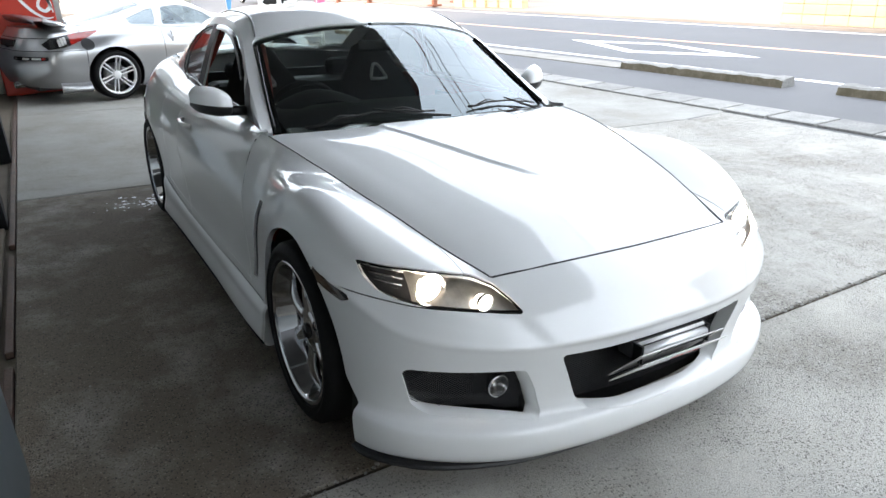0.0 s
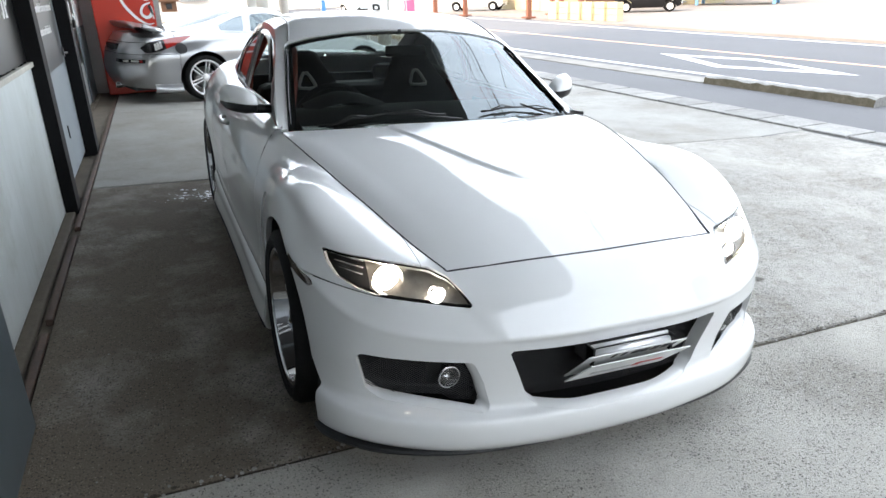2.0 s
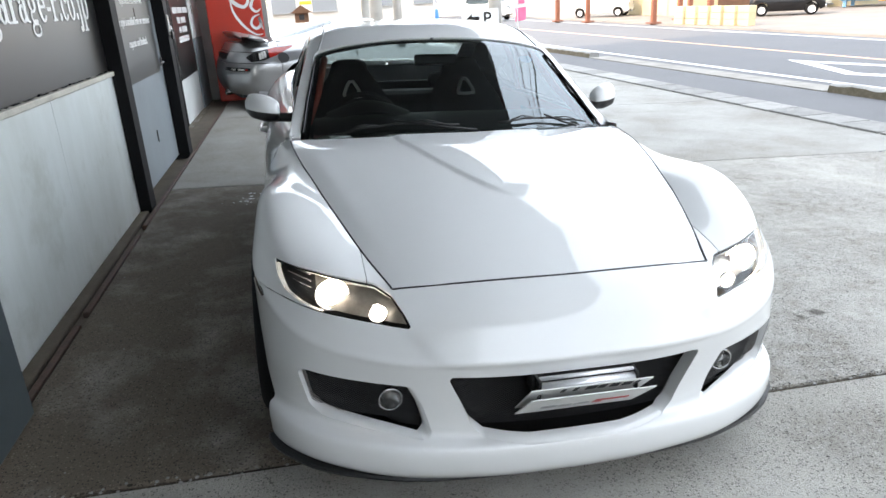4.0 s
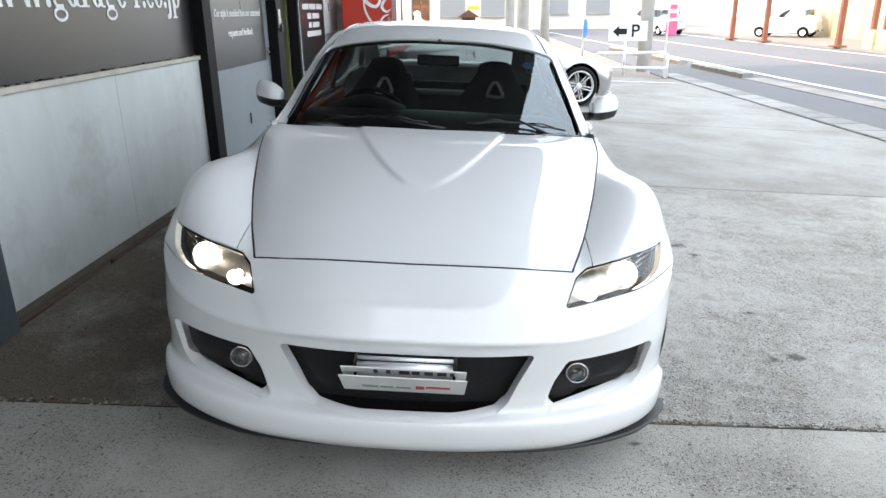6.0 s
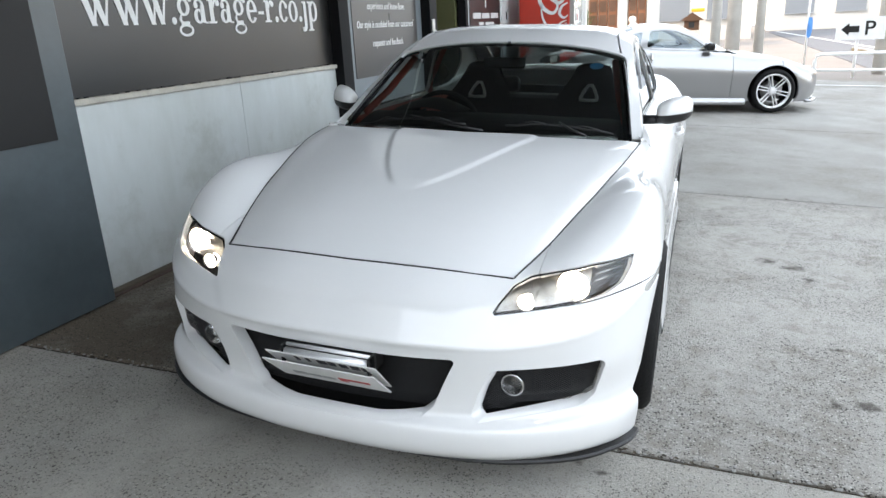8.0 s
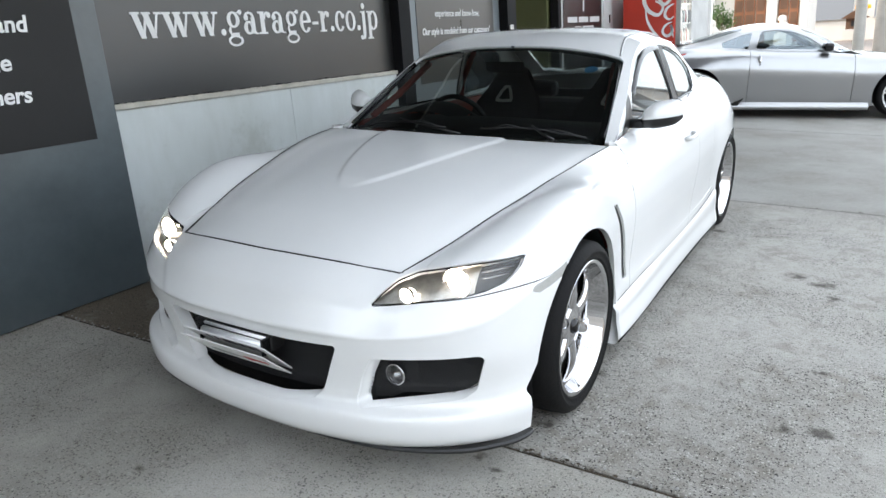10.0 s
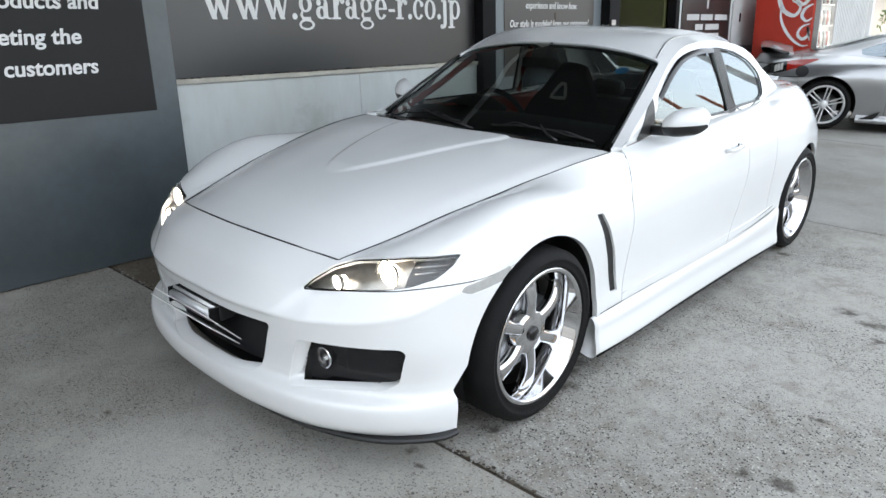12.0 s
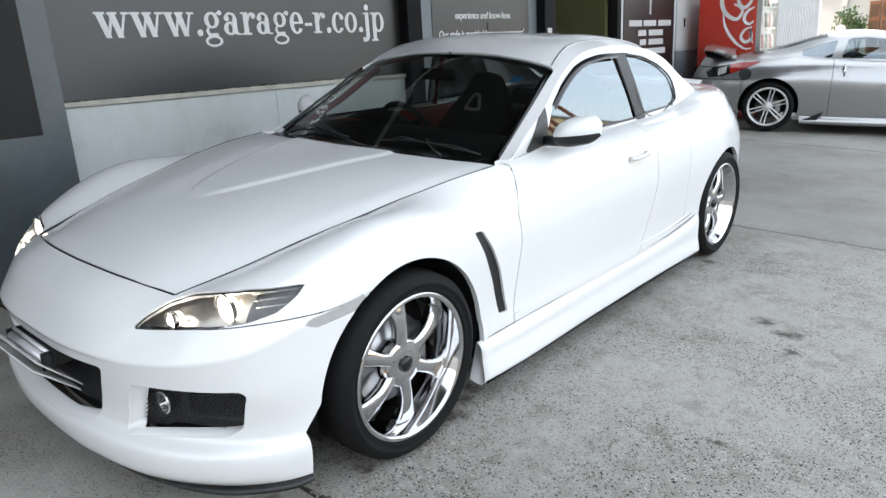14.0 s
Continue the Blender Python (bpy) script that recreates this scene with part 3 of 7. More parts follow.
boxed("hasp", (-0.387, 6.96, 1.24), (-0.374, 7.04, 1.42), STEEL, latch, bevel=0.003)
boxed("padlock", (-0.373, 6.97, 1.20), (-0.349, 7.03, 1.27), BLACK, latch, bevel=0.006)
sheet_part("shackle", tube([(-0.361, 6.985, 1.268), (-0.361, 6.985, 1.30), (-0.361, 7.0, 1.315), (-0.361, 7.015, 1.30), (-0.361, 7.015, 1.268)], 0.005, 8), CHROME, latch)
notice = tagged(boxed("notice_panel", (-0.690, 9.17, 0.62), (-0.680, 10.66, 2.0), SIGN, None, bevel=0.001), "dark grey notice panel with pale print on the wall", "sign")


def text(body, size, m, mat, parent, name="lettering", space=1.0, squeeze=1.0):
    cu = bpy.data.curves.new(name, "FONT")
    cu.body, cu.size, cu.extrude, cu.offset, cu.space_character = body, size, 0.0015, size * 0.012, space
    ob = bpy.data.objects.new(name, cu)
    scene.collection.objects.link(ob)
    bpy.context.view_layer.update()
    mesh = bpy.data.meshes.new_from_object(ob.evaluated_get(bpy.context.evaluated_depsgraph_get()))
    bpy.data.objects.remove(ob)
    mesh.transform(m @ Matrix.Diagonal((squeeze, 1, 1, 1)))
    return link(name, mesh, mat, parent)


def wall_text(body, y0, y1, z, x_height, x, parent, slant=0.0, bold=0.02):
    """White letters on the garage front, from y0 to y1, standing on z."""
    size = x_height / 0.53
    cu = bpy.data.curves.new("lettering", "FONT")
    cu.body, cu.size, cu.extrude, cu.offset = body, size, 0.0012, size * bold
    ob = bpy.data.objects.new("lettering", cu)
    scene.collection.objects.link(ob)
    bpy.context.view_layer.update()
    mesh = bpy.data.meshes.new_from_object(ob.evaluated_get(bpy.context.evaluated_depsgraph_get()))
    bpy.data.objects.remove(ob)
    xs = [v.co.x for v in mesh.vertices]
    k = (y1 - y0) / (max(xs) - min(xs))
    mesh.transform(Matrix.Translation((x, y0 - k * min(xs), z)) @ Matrix(((0, 0, 1, 0), (k, slant, 0, 0), (0, 1, 0, 0), (0, 0, 0, 1))))
    return link("lettering", mesh, LETTER, parent)


def bar_stroke(points, widths):
    """A straight or bent pen stroke as an outline, its width measured across the line of writing."""
    return [(u - w / 2, v) for (u, v), w in zip(points, widths)] + [(u + w / 2, v) for (u, v), w in reversed(list(zip(points, widths)))]


def block(u0, u1, v0, v1):
    return [(u0, v0), (u1, v0), (u1, v1), (u0, v1)]


def bow(cu, cv, ru, rv, thick, thin, a0=0, a1=360, n=36):
    """Pieces of an oval stroke, thick at the sides and thin above and below."""
    out = []
    for k in range(n):
        a, b = (radians(a0 + (a1 - a0) * q / n) for q in (k, k + 1))
        rim = lambda t, du, dv: (cu + (ru - du) * math.cos(t), cv + (rv - dv) * math.sin(t))
        out.append([rim(a, thick, thin), rim(b, thick, thin), rim(b, 0, 0), rim(a, 0, 0)] if a1 < a0 else [rim(a, 0, 0), rim(b, 0, 0), rim(b, thick, thin), rim(a, thick, thin)])
    return out


def dot(cu, cv, r, n=20):
    return [(cu + r * math.cos(2 * math.pi * k / n), cv + r * math.sin(2 * math.pi * k / n)) for k in range(n)]


T, N, S = 0.27, 0.095, 0.09          # thick stroke, thin stroke, serif
GLYPHS = {                            # advance and pieces of the bold slab letters, for a body one unit high
    "w": (1.50, [bar_stroke([(.19, 1), (.50, 0)], [T * 1.1, T * .9]), bar_stroke([(.50, 0), (.74, .96)], [.12, .11]), bar_stroke([(.70, 1), (1.02, 0)], [T * 1.1, T * .9]), bar_stroke([(1.02, 0), (1.28, .96)], [.12, .11]), block(.0, .44, 1 - S, 1), block(.54, .96, 1 - S, 1), block(1.12, 1.48, 1 - S, 1)]),
    "g": (1.02, [*bow(.43, .66, .38, .35, .22, N), *bow(.45, -.24, .45, .25, .13, .10), bar_stroke([(.22, .36), (.16, .20), (.22, .06)], [.10, .16, .14]), block(.18, .70, -.06, .10), bar_stroke([(.70, .93), (.84, 1.03)], [.14, .12]), dot(.88, .97, .11)]),
    "a": (.98, [*bow(.40, .72, .32, .28, .16, N, 150, 0), dot(.20, .74, .135), block(.50, .74, .14, .74), *bow(.36, .30, .34, .30, .23, N), bar_stroke([(.62, .16), (.72, .03), (.90, .03)], [.24, .22, .06]), block(.74, .93, 0, .07)]),
    "r": (.84, [block(.13, .13 + T, 0, 1), block(0, .55, 0, S), block(0, .2, 1 - S, 1), *bow(.60, .62, .26, .38, .12, .12, 175, 70), dot(.70, .84, .135)]),
    "e": (.92, [*bow(.44, .50, .42, .52, .24, N, 0, 325), block(.20, .84, .46, .56)]),
    "c": (.90, [*bow(.44, .50, .42, .52, .24, N, 48, 325), dot(.70, .76, .135)]),
    "o": (.98, [*bow(.46, .50, .44, .52, .24, N)]),
    "j": (.56, [block(.14, .14 + T, -.24, 1), block(.0, .2, 1 - S, 1), *bow(.12, -.24, .27, .26, .25, N, 0, -120), dot(.0, -.38, .125), dot(.26, 1.26, .155)]),
    "p": (1.06, [block(.13, .13 + T, -.48, 1), block(0, .52, -.48, -.48 + S), block(0, .2, 1 - S, 1), *bow(.58, .50, .42, .52, .24, N, -140, 140)]),
    ".": (.42, [dot(.20, .13, .145)]),
    "-": (.60, [block(.06, .52, .36, .50)]),
}


def slab_text(body, y0, y1, z, height, x, parent):
    """Raised slab letters on the garage front; each letter is a part of the sign."""
    k = (y1 - y0) / sum(GLYPHS[c][0] for c in body)
    at_y = y0
    for c in body:
        bm = bmesh.new()
        for i, ring in enumerate(GLYPHS[c][1]):
            lift = 0.0012 + 0.00004 * (i % 40)
            area = sum(a[0] * b[1] - b[0] * a[1] for a, b in zip(ring, ring[1:] + ring[:1]))
            ring = ring if area > 0 else ring[::-1]
            top_ = [bm.verts.new((x + lift, at_y + k * u, z + height * v)) for u, v in ring]
            foot_ = [bm.verts.new((x - 0.001, at_y + k * u, z + height * v)) for u, v in ring]
            bm.faces.new(top_)
            for a in range(len(ring)):
                b = (a + 1) % len(ring)
                bm.faces.new((foot_[a], foot_[b], top_[b], top_[a]))
        part("letter", bm, LETTER, parent)
        at_y += k * GLYPHS[c][0]


slab_text("www.garage-r.co.jp", 2.448, 4.752, 1.430, 0.146, -0.490, west)
for word, y0, y1, z in (("products and", 1.195, 1.755, 1.475), ("meeting the", 1.13, 1.645, 1.305), ("of customers", 1.15, 1.705, 1.155)):
    wall_text(word, y0, y1, z, 0.056, -0.288, shutter, 0.1, 0.022)
for word, y0, y1, z in (("experience and know-how.", 5.63, 6.47, 1.525), ("Our style is modeled from our customers'", 5.40, 6.68, 1.363), ("requests and feedback.", 5.70, 6.40, 1.197)):
    wall_text(word, y0, y1, z, 0.045, -0.4845, door_a, 0.16, 0.016)
PRINT = material("faded_print", (0.52, 0.52, 0.51), 0.6)
boxed("print_arrow", (-0.6795, 9.885, 1.575), (-0.6782, 9.935, 1.90), PRINT, notice, bevel=0)
for z, spans in ((1.425, ((9.31, 9.67), (9.72, 10.09), (10.16, 10.56))), (1.30, ((9.57, 9.80), (9.88, 10.31))), (1.18, ((9.62, 9.80), (9.88, 10.32))), (1.06, ((9.50, 10.40),))):
    for y0, y1 in spans:
        boxed("print_bar", (-0.6795, y0, z), (-0.6782, y1, z + 0.075), PRINT, notice, bevel=0)
# flat metal panels between the notice and the machine
RIBBED = material("pale_metal_panel", (0.58, 0.59, 0.58), 0.5, vary=0.2, scale=2.5, fine=0.06, fine_scale=30)
boxed("metal_panel", (-0.690, 10.74, 0.06), (-0.672, 11.71, 1.062), DOORGREY, west, "grey lower metal panel", 0.004)
boxed("metal_panel", (-0.690, 10.74, 1.068), (-0.672, 11.71, 2.14), RIBBED, west, "pale upper metal panel", 0.004)
boxed("panel_slot", (-0.6715, 10.98, 1.40), (-0.668, 11.03, 1.52), TRIM, west, "black flush pull", 0.001)

# stains and crumbs on the slabs
def blob(bm, x, y, r, n=26):
    ring = []
    for k in range(n):
        a = 2 * math.pi * k / n
        q = r * (1 + 0.45 * noise.noise((x * 3 + math.cos(a), y * 3 + math.sin(a), r * 9)))
        px, py = x + q * math.cos(a), y + 0.8 * q * math.sin(a)
        ring.append(bm.verts.new((px, py, ground_z(px) + 0.0015)))
    bm.faces.new(ring)


SUDS = material("white_suds", (0.8, 0.82, 0.82), 0.35)
bm = bmesh.new()
for k in range(110):
    x, y = 0.50 + random.gauss(0, .14), 5.03 + random.gauss(0, .08)
    blob(bm, x, y, random.uniform(.003, .016), 10)
tagged(part("soap_suds", bm, SUDS), "white soap suds left on the ground beside the rear wheel", "suds", kind="stuff")
bm = bmesh.new()
for k in range(220):
    x = random.uniform(-0.3, 4.2)
    y = joint_y(1, x) + random.gauss(0, .012)
    m = Matrix.Translation((x, y, ground_z(x) + 0.001)) @ Matrix.Rotation(random.uniform(0, 6), 4, "Z") @ Matrix.Diagonal((random.uniform(.6, 1.6), 1, .5, 1))
    bmesh.ops.create_icosphere(bm, subdivisions=1, radius=random.uniform(.003, .008), matrix=m)
for k in range(160):
    x, y = random.uniform(-0.3, 5.0), random.uniform(-0.5, 6.0)
    m = Matrix.Translation((x, y, ground_z(x) + 0.001)) @ Matrix.Diagonal((1, 1, .6, 1))
    bmesh.ops.create_icosphere(bm, subdivisions=1, radius=random.uniform(.002, .005), matrix=m)
tagged(part("loose_grit", bm, STONE), "loose grit along the slab joint", "grit", kind="stuff")

bm = bmesh.new()
for k in range(240):                              # dirt that has crept out of the joints over the slab edges
    jk = 1 if k % 3 else 2
    x = random.uniform(-0.3, 6.2)
    blob(bm, x, joint_y(jk, x) + random.gauss(0, .009), random.uniform(.003, .011), 9)
tagged(part("joint_crumbs", bm, JOINTDIRT), "brown dirt and moss spilling from the slab joints", "dirt", kind="stuff")

# unseen upper storey added over the garage, sized so its shadow covers the forecourt
upper = tagged(boxed("unseen_upper_storey", (-9.0, -30, 3.21), (-0.63, 16.8, 10.5), PLASTER, None, bevel=0.02), "pale upper storey of the garage, unseen, added to shade the forecourt", "building", kind="structure")
# canopy over the parking bay, out of view, its edge set from reflections
ceiling = tagged(boxed("ceiling", (-0.62, -2.6, 3.45), (3.0, 9.0, 3.6), CEIL, None, bevel=0.01), "dark grey canopy sheet over the parking bay", "ceiling", kind="structure")

# unseen plain wall added behind; it closes the place and cuts low sky light
tagged(boxed("unseen_wall_south", (-9.0, -14.0, -0.6), (24.0, -13.6, 5.0), ROOFLESS, None, bevel=0.02), "unseen plain pale wall added to close the yard", "wall", kind="structure")

# drinks machine
machine = tagged(new("vending_machine"), "red drinks vending machine with white script stripes", "vending machine")
boxed("cabinet", (-0.46, 11.0, 0.1), (0.34, 11.75, 1.95), RED, machine, bevel=0.02)
boxed("display_back", (0.341, 11.06, 0.95), (0.346, 11.70, 1.86), WHITE, machine, "white display panel", 0.002)
for k in range(3):
    shelf = boxed("display_shelf", (0.347, 11.07, 1.02 + 0.28 * k), (0.40, 11.69, 1.04 + 0.28 * k), WHITE, machine, bevel=0.002)
    for j in range(7):
        v, f = lathe([(0.0, 0.0), (0.0, 0.028), (0.12, 0.030), (0.15, 0.022), (0.19, 0.012), (0.20, 0.0)], 12, "x")
        sheet_part("sample_bottle", ([(0.374 + z * 0.8, 11.12 + 0.085 * j + y, 1.041 + 0.28 * k + x) for x, y, z in v], f), (FROST, REDLENS, WHITE, BLACK)[(j + k) % 4], shelf)
boxed("display_glass", (0.405, 11.06, 0.95), (0.41, 11.70, 1.86), CLEAR, machine, "clear display window", 0.001)
for y0 in (11.03, 11.70):
    boxed("display_frame", (0.341, y0, 0.93), (0.412, y0 + 0.03, 1.88), STEEL, machine, bevel=0.003)


def ribbon(points, width, y, mat, parent, name="stripe"):
    bm = bmesh.new()
    pts = hermite([(a, y, b) for a, b in points], 24, 0)
    left, right = [], []
    for i, p in enumerate(pts):
        d = pts[min(i + 1, len(pts) - 1)] - pts[max(i - 1, 0)]
        d = d / np.linalg.norm(d)
        w = width * (0.35 + 0.65 * math.sin(math.pi * i / (len(pts) - 1)))
        left.append(bm.verts.new((p[0] - d[2] * w, y, p[2] + d[0] * w)))
        right.append(bm.verts.new((p[0] + d[2] * w, y, p[2] - d[0] * w)))
    for i in range(len(pts) - 1):
        bm.faces.new((left[i], left[i + 1], right[i + 1], right[i]))
    part(name, bm, mat, parent)


for pts, w in ((((.24, 1.94), (.04, 1.90), (-.13, 1.74), (-.06, 1.53), (.10, 1.46), (.16, 1.56), (.04, 1.66)), 0.030),
               (((.30, 1.93), (.16, 1.82), (.10, 1.68), (.18, 1.60), (.27, 1.68), (.29, 1.80), (.20, 1.84)), 0.024),
               (((.32, 1.60), (.22, 1.54), (.19, 1.44), (.26, 1.38), (.32, 1.42)), 0.022),
               (((.30, 1.34), (.20, 1.30), (.16, 1.20), (.23, 1.14), (.30, 1.20), (.28, 1.30), (.32, 1.12)), 0.022),
               (((-.10, 1.60), (-.08, 1.40), (.02, 1.22), (.14, 1.10), (.24, 1.05), (.31, 1.06)), 0.020)):
    ribbon(pts, w, 10.996, LETTER, machine, "script_stripe")


# ---- white sports coupe ----
# car axes: x to its left, y to its tail, origin under the front axle
CAR = pose(1.428, 2.066, 0.002 + SLOPE * (MID - 1.428), 0, math.degrees(math.atan(SLOPE)), 0.9)
coupe = tagged(new("sports_coupe"), "pearl white sports coupe with lit headlamps and chrome wheels, parked", "car")
coupe.matrix_world = CAR

SHELL = [
    [(0, -.64, .672), (0, -.69, .648), (0, -.745, .603), (0, -.802, .502), (0, -.788, .410), (0, -.772, .290), (0, -.812, .215), (0, -.780, .122)],
    [(.26, -.625, .668), (.265, -.68, .643), (.27, -.73, .598), (.275, -.787, .499), (.275, -.772, .410), (.277, -.757, .290), (.284, -.796, .215), (.275, -.762, .120)],
    [(.495, -.571, .645), (.50, -.625, .615), (.505, -.665, .575), (.525, -.712, .492), (.533, -.700, .410), (.528, -.686, .290), (.550, -.731, .215), (.544, -.699, .122)],
    [(.555, -.38, .690), (.65, -.44, .700), (.725, -.495, .655), (.768, -.542, .530), (.770, -.548, .410), (.764, -.535, .290), (.780, -.577, .215), (.774, -.556, .131)],
    [(.605, -.19, .738), (.714, -.21, .775), (.814, -.275, .751), (.860, -.375, .600), (.856, -.405, .430), (.852, -.405, .300), (.866, -.430, .215), (.862, -.427, .135)],
    [(.655, .03, .782), (.758, .03, .815), (.853, .02, .800), (.890, 0, .670), (.893, 0, .500), (.892, 0, .35), (.890, 0, .220), (.86, 0, .140)],
    [(.682, .16, .808), (.762, .16, .810), (.854, .16, .788), (.889, .14, .668), (.891, .13, .500), (.890, .13, .35), (.888, .13, .220), (.856, .13, .140)],
    [(.702, .26, .824), (.763, .26, .806), (.842, .26, .764), (.882, .26, .655), (.886, .26, .500), (.885, .26, .35), (.883, .26, .220), (.848, .26, .140)],
    [(.722, .38, .842), (.769, .38, .812), (.830, .38, .749), (.873, .39, .640), (.879, .40, .500), (.878, .40, .35), (.878, .40, .220), (.84, .40, .140)],
    [(.745, .62, .862), (.785, .62, .830), (.834, .63, .758), (.872, .64, .640), (.876, .64, .500), (.876, .64, .35), (.876, .64, .230), (.83, .64, .150)],
    [(.715, 1.1, .880), (.782, 1.1, .858), (.848, 1.1, .785), (.880, 1.1, .650), (.882, 1.1, .500), (.881, 1.1, .35), (.880, 1.1, .230), (.83, 1.1, .150)],
    [(.712, 1.7, .892), (.786, 1.7, .866), (.860, 1.7, .788), (.888, 1.7, .660), (.887, 1.7, .500), (.884, 1.7, .35), (.880, 1.7, .230), (.83, 1.7, .150)],
    [(.712, 2.2, .915), (.79, 2.2, .888), (.862, 2.2, .812), (.892, 2.2, .680), (.890, 2.2, .510), (.886, 2.2, .36), (.882, 2.2, .240), (.84, 2.2, .150)],
    [(.66, 2.7, .972), (.755, 2.7, .955), (.85, 2.7, .862), (.902, 2.7, .680), (.900, 2.7, .510), (.895, 2.7, .36), (.890, 2.7, .240), (.86, 2.7, .150)],
    [(.58, 3.10, .968), (.68, 3.08, .945), (.772, 3.05, .850), (.832, 3.09, .680), (.845, 3.08, .520), (.842, 3.07, .38), (.84, 3.06, .280), (.81, 3.04, .180)],
    [(.46, 3.38, .965), (.53, 3.40, .935), (.59, 3.42, .850), (.63, 3.44, .700), (.65, 3.44, .520), (.645, 3.43, .38), (.64, 3.42, .280), (.61, 3.36, .180)],
    [(0, 3.46, .960), (0, 3.49, .930), (0, 3.52, .850), (0, 3.55, .700), (0, 3.56, .520), (0, 3.55, .38), (0, 3.54, .280), (0, 3.48, .180)],
]
# close rows that keep the bonnet opening's front corners sharp
mix_rows = lambda a, b, s: [tuple(p + (q - p) * s for p, q in zip(u, w)) for u, w in zip(a, b)]
before, after = mix_rows(SHELL[1], SHELL[2], 0.94), mix_rows(SHELL[2], SHELL[3], 0.06)
for c in range(1, 8):                              # below the opening the rows stay on the smooth curve
    arc = hermite([r[c] for r in SHELL[:6]], 3000, 0)
    at_row = np.linalg.norm(arc - np.array(SHELL[2][c]), axis=1).argmin()
    for row, way in ((before, -1), (after, 1)):
        gap_ = np.linalg.norm(np.array(row[c]) - np.array(SHELL[2][c]))
        k_ = at_row
        while np.linalg.norm(arc[k_] - arc[at_row]) < gap_:
            k_ += way
        w_ = 0.5 if c == 1 else 1.0
        row[c] = tuple(np.array(row[c]) * (1 - w_) + arc[k_] * w_)
SHELL[2:3] = [before, SHELL[2], after]
# a crisp ridge along the apron under the bumper's openings, running out behind the wheels
for row in SHELL:
    (x6, y6, z6), (x7, y7, z7) = row[6], row[7]
    if y6 < -0.2:
        row[6] = (x6 * 0.998, y6 + 0.002, 0.236)
        row.insert(7, (x6, y6 - 0.003, 0.205))
        row.insert(8, (x6 * 0.999, y6 + 0.006, 0.155))
    else:
        row.insert(7, ((2 * x6 + x7) / 3, (2 * y6 + y7) / 3, (2 * z6 + z7) / 3))
        row.insert(8, ((x6 + 2 * x7) / 3, (y6 + 2 * y7) / 3, (z6 + 2 * z7) / 3))
# a tight fold along the bumper where the nose turns into the upright face, and a crisp ledge over the apron
def along(row, c, share):
    """A point between control points c and c + 1 on a row's smooth curve, and the same on the chord."""
    row = np.array(row, float)
    t_ = np.concatenate(([0], np.cumsum(np.linalg.norm(np.diff(row, axis=0), axis=1))))
    fine_ = hermite(row, 4001, 0)
    k_ = int(round((t_[c] + share * (t_[c + 1] - t_[c])) / t_[-1] * 4000))
    return fine_[k_], row[c] + share * (row[c + 1] - row[c])


FOLDED = []
for row in SHELL:
    y_ = row[3][1]
    w_ = min(1.0, max(0.0, (-0.22 - y_) / 0.16))
    pick = lambda c, share: tuple((1 - w_) * along(row, c, share)[0] + w_ * along(row, c, share)[1])
    ledge = np.array(along(row, 5, 0.55)[0])
    if w_ > 0:
        p5, p6 = np.array(row[5]), np.array(row[6])
        ledge = (1 - w_) * ledge + w_ * np.array([*(p5 + 0.16 * (p6 - p5))[:2], p5[2] + 0.62 * (p6[2] - p5[2])])
    FOLDED.append([row[0], row[1], row[2], pick(2, 0.55), pick(2, 0.86), row[3], pick(3, 0.16), pick(3, 0.55), row[4], row[5], tuple(ledge), *row[6:]])
shell = grid(FOLDED, 330, 112)
shell = (shell[0], [tuple(reversed(q)) for q in shell[1]])
# the wheel bulge flows without ripples; its upper edge and what lies below stay as they are
smooth01 = lambda t: np.clip(t, 0, 1) ** 2 * (3 - 2 * np.clip(t, 0, 1))
net_ = shell[0].reshape(330, 112, 3)
calm = smooth01((net_[..., 1] + 0.34) / 0.2) * smooth01((0.75 - net_[..., 1]) / 0.2) * smooth01((net_[..., 2] - 0.66) / 0.06)
calm = calm * smooth01(np.arange(112) / 5.0)[None, :]
for k in range(90):
    near_ = net_.copy()
    near_[1:-1] = 0.25 * net_[:-2] + 0.5 * net_[1:-1] + 0.25 * net_[2:]
    if k % 4 == 0:
        near_[:, 1:-1] = 0.25 * near_[:, :-2] + 0.5 * near_[:, 1:-1] + 0.25 * near_[:, 2:]
    net_ += calm[..., None] * (near_ - net_)
shell = (net_.reshape(-1, 3), shell[1])
# the middle of the nose stands proud of the lamp flanks along a slanting edge
nv_ = shell[0]
inboard = (0.400 + 0.85 * (nv_[:, 2] - 0.49)) - nv_[:, 0]
nv_[:, 1] -= 0.006 * smooth01(inboard / 0.055 + 0.5) * smooth01((nv_[:, 2] - 0.475) / 0.03) * smooth01((0.640 - nv_[:, 2]) / 0.05) * (nv_[:, 1] < -0.4)


def arch(yc, zc, r):
    """Wheel opening: a circle that runs out straight below the hub."""
    low = rounded([(yc - .362, .345), (yc - .415, .265), (yc - .412, -.2), (yc + .36, -.2), (yc + .375, .25), (yc + .372, .345)], 0.0)
    return lambda v: np.minimum(np.hypot(v[:, 1] - yc, v[:, 2] - zc) - r, low(v[:, 1], v[:, 2]))


def rear_arch(v):
    return np.hypot(v[:, 1] - 2.70, v[:, 2] - 0.31) - 0.352


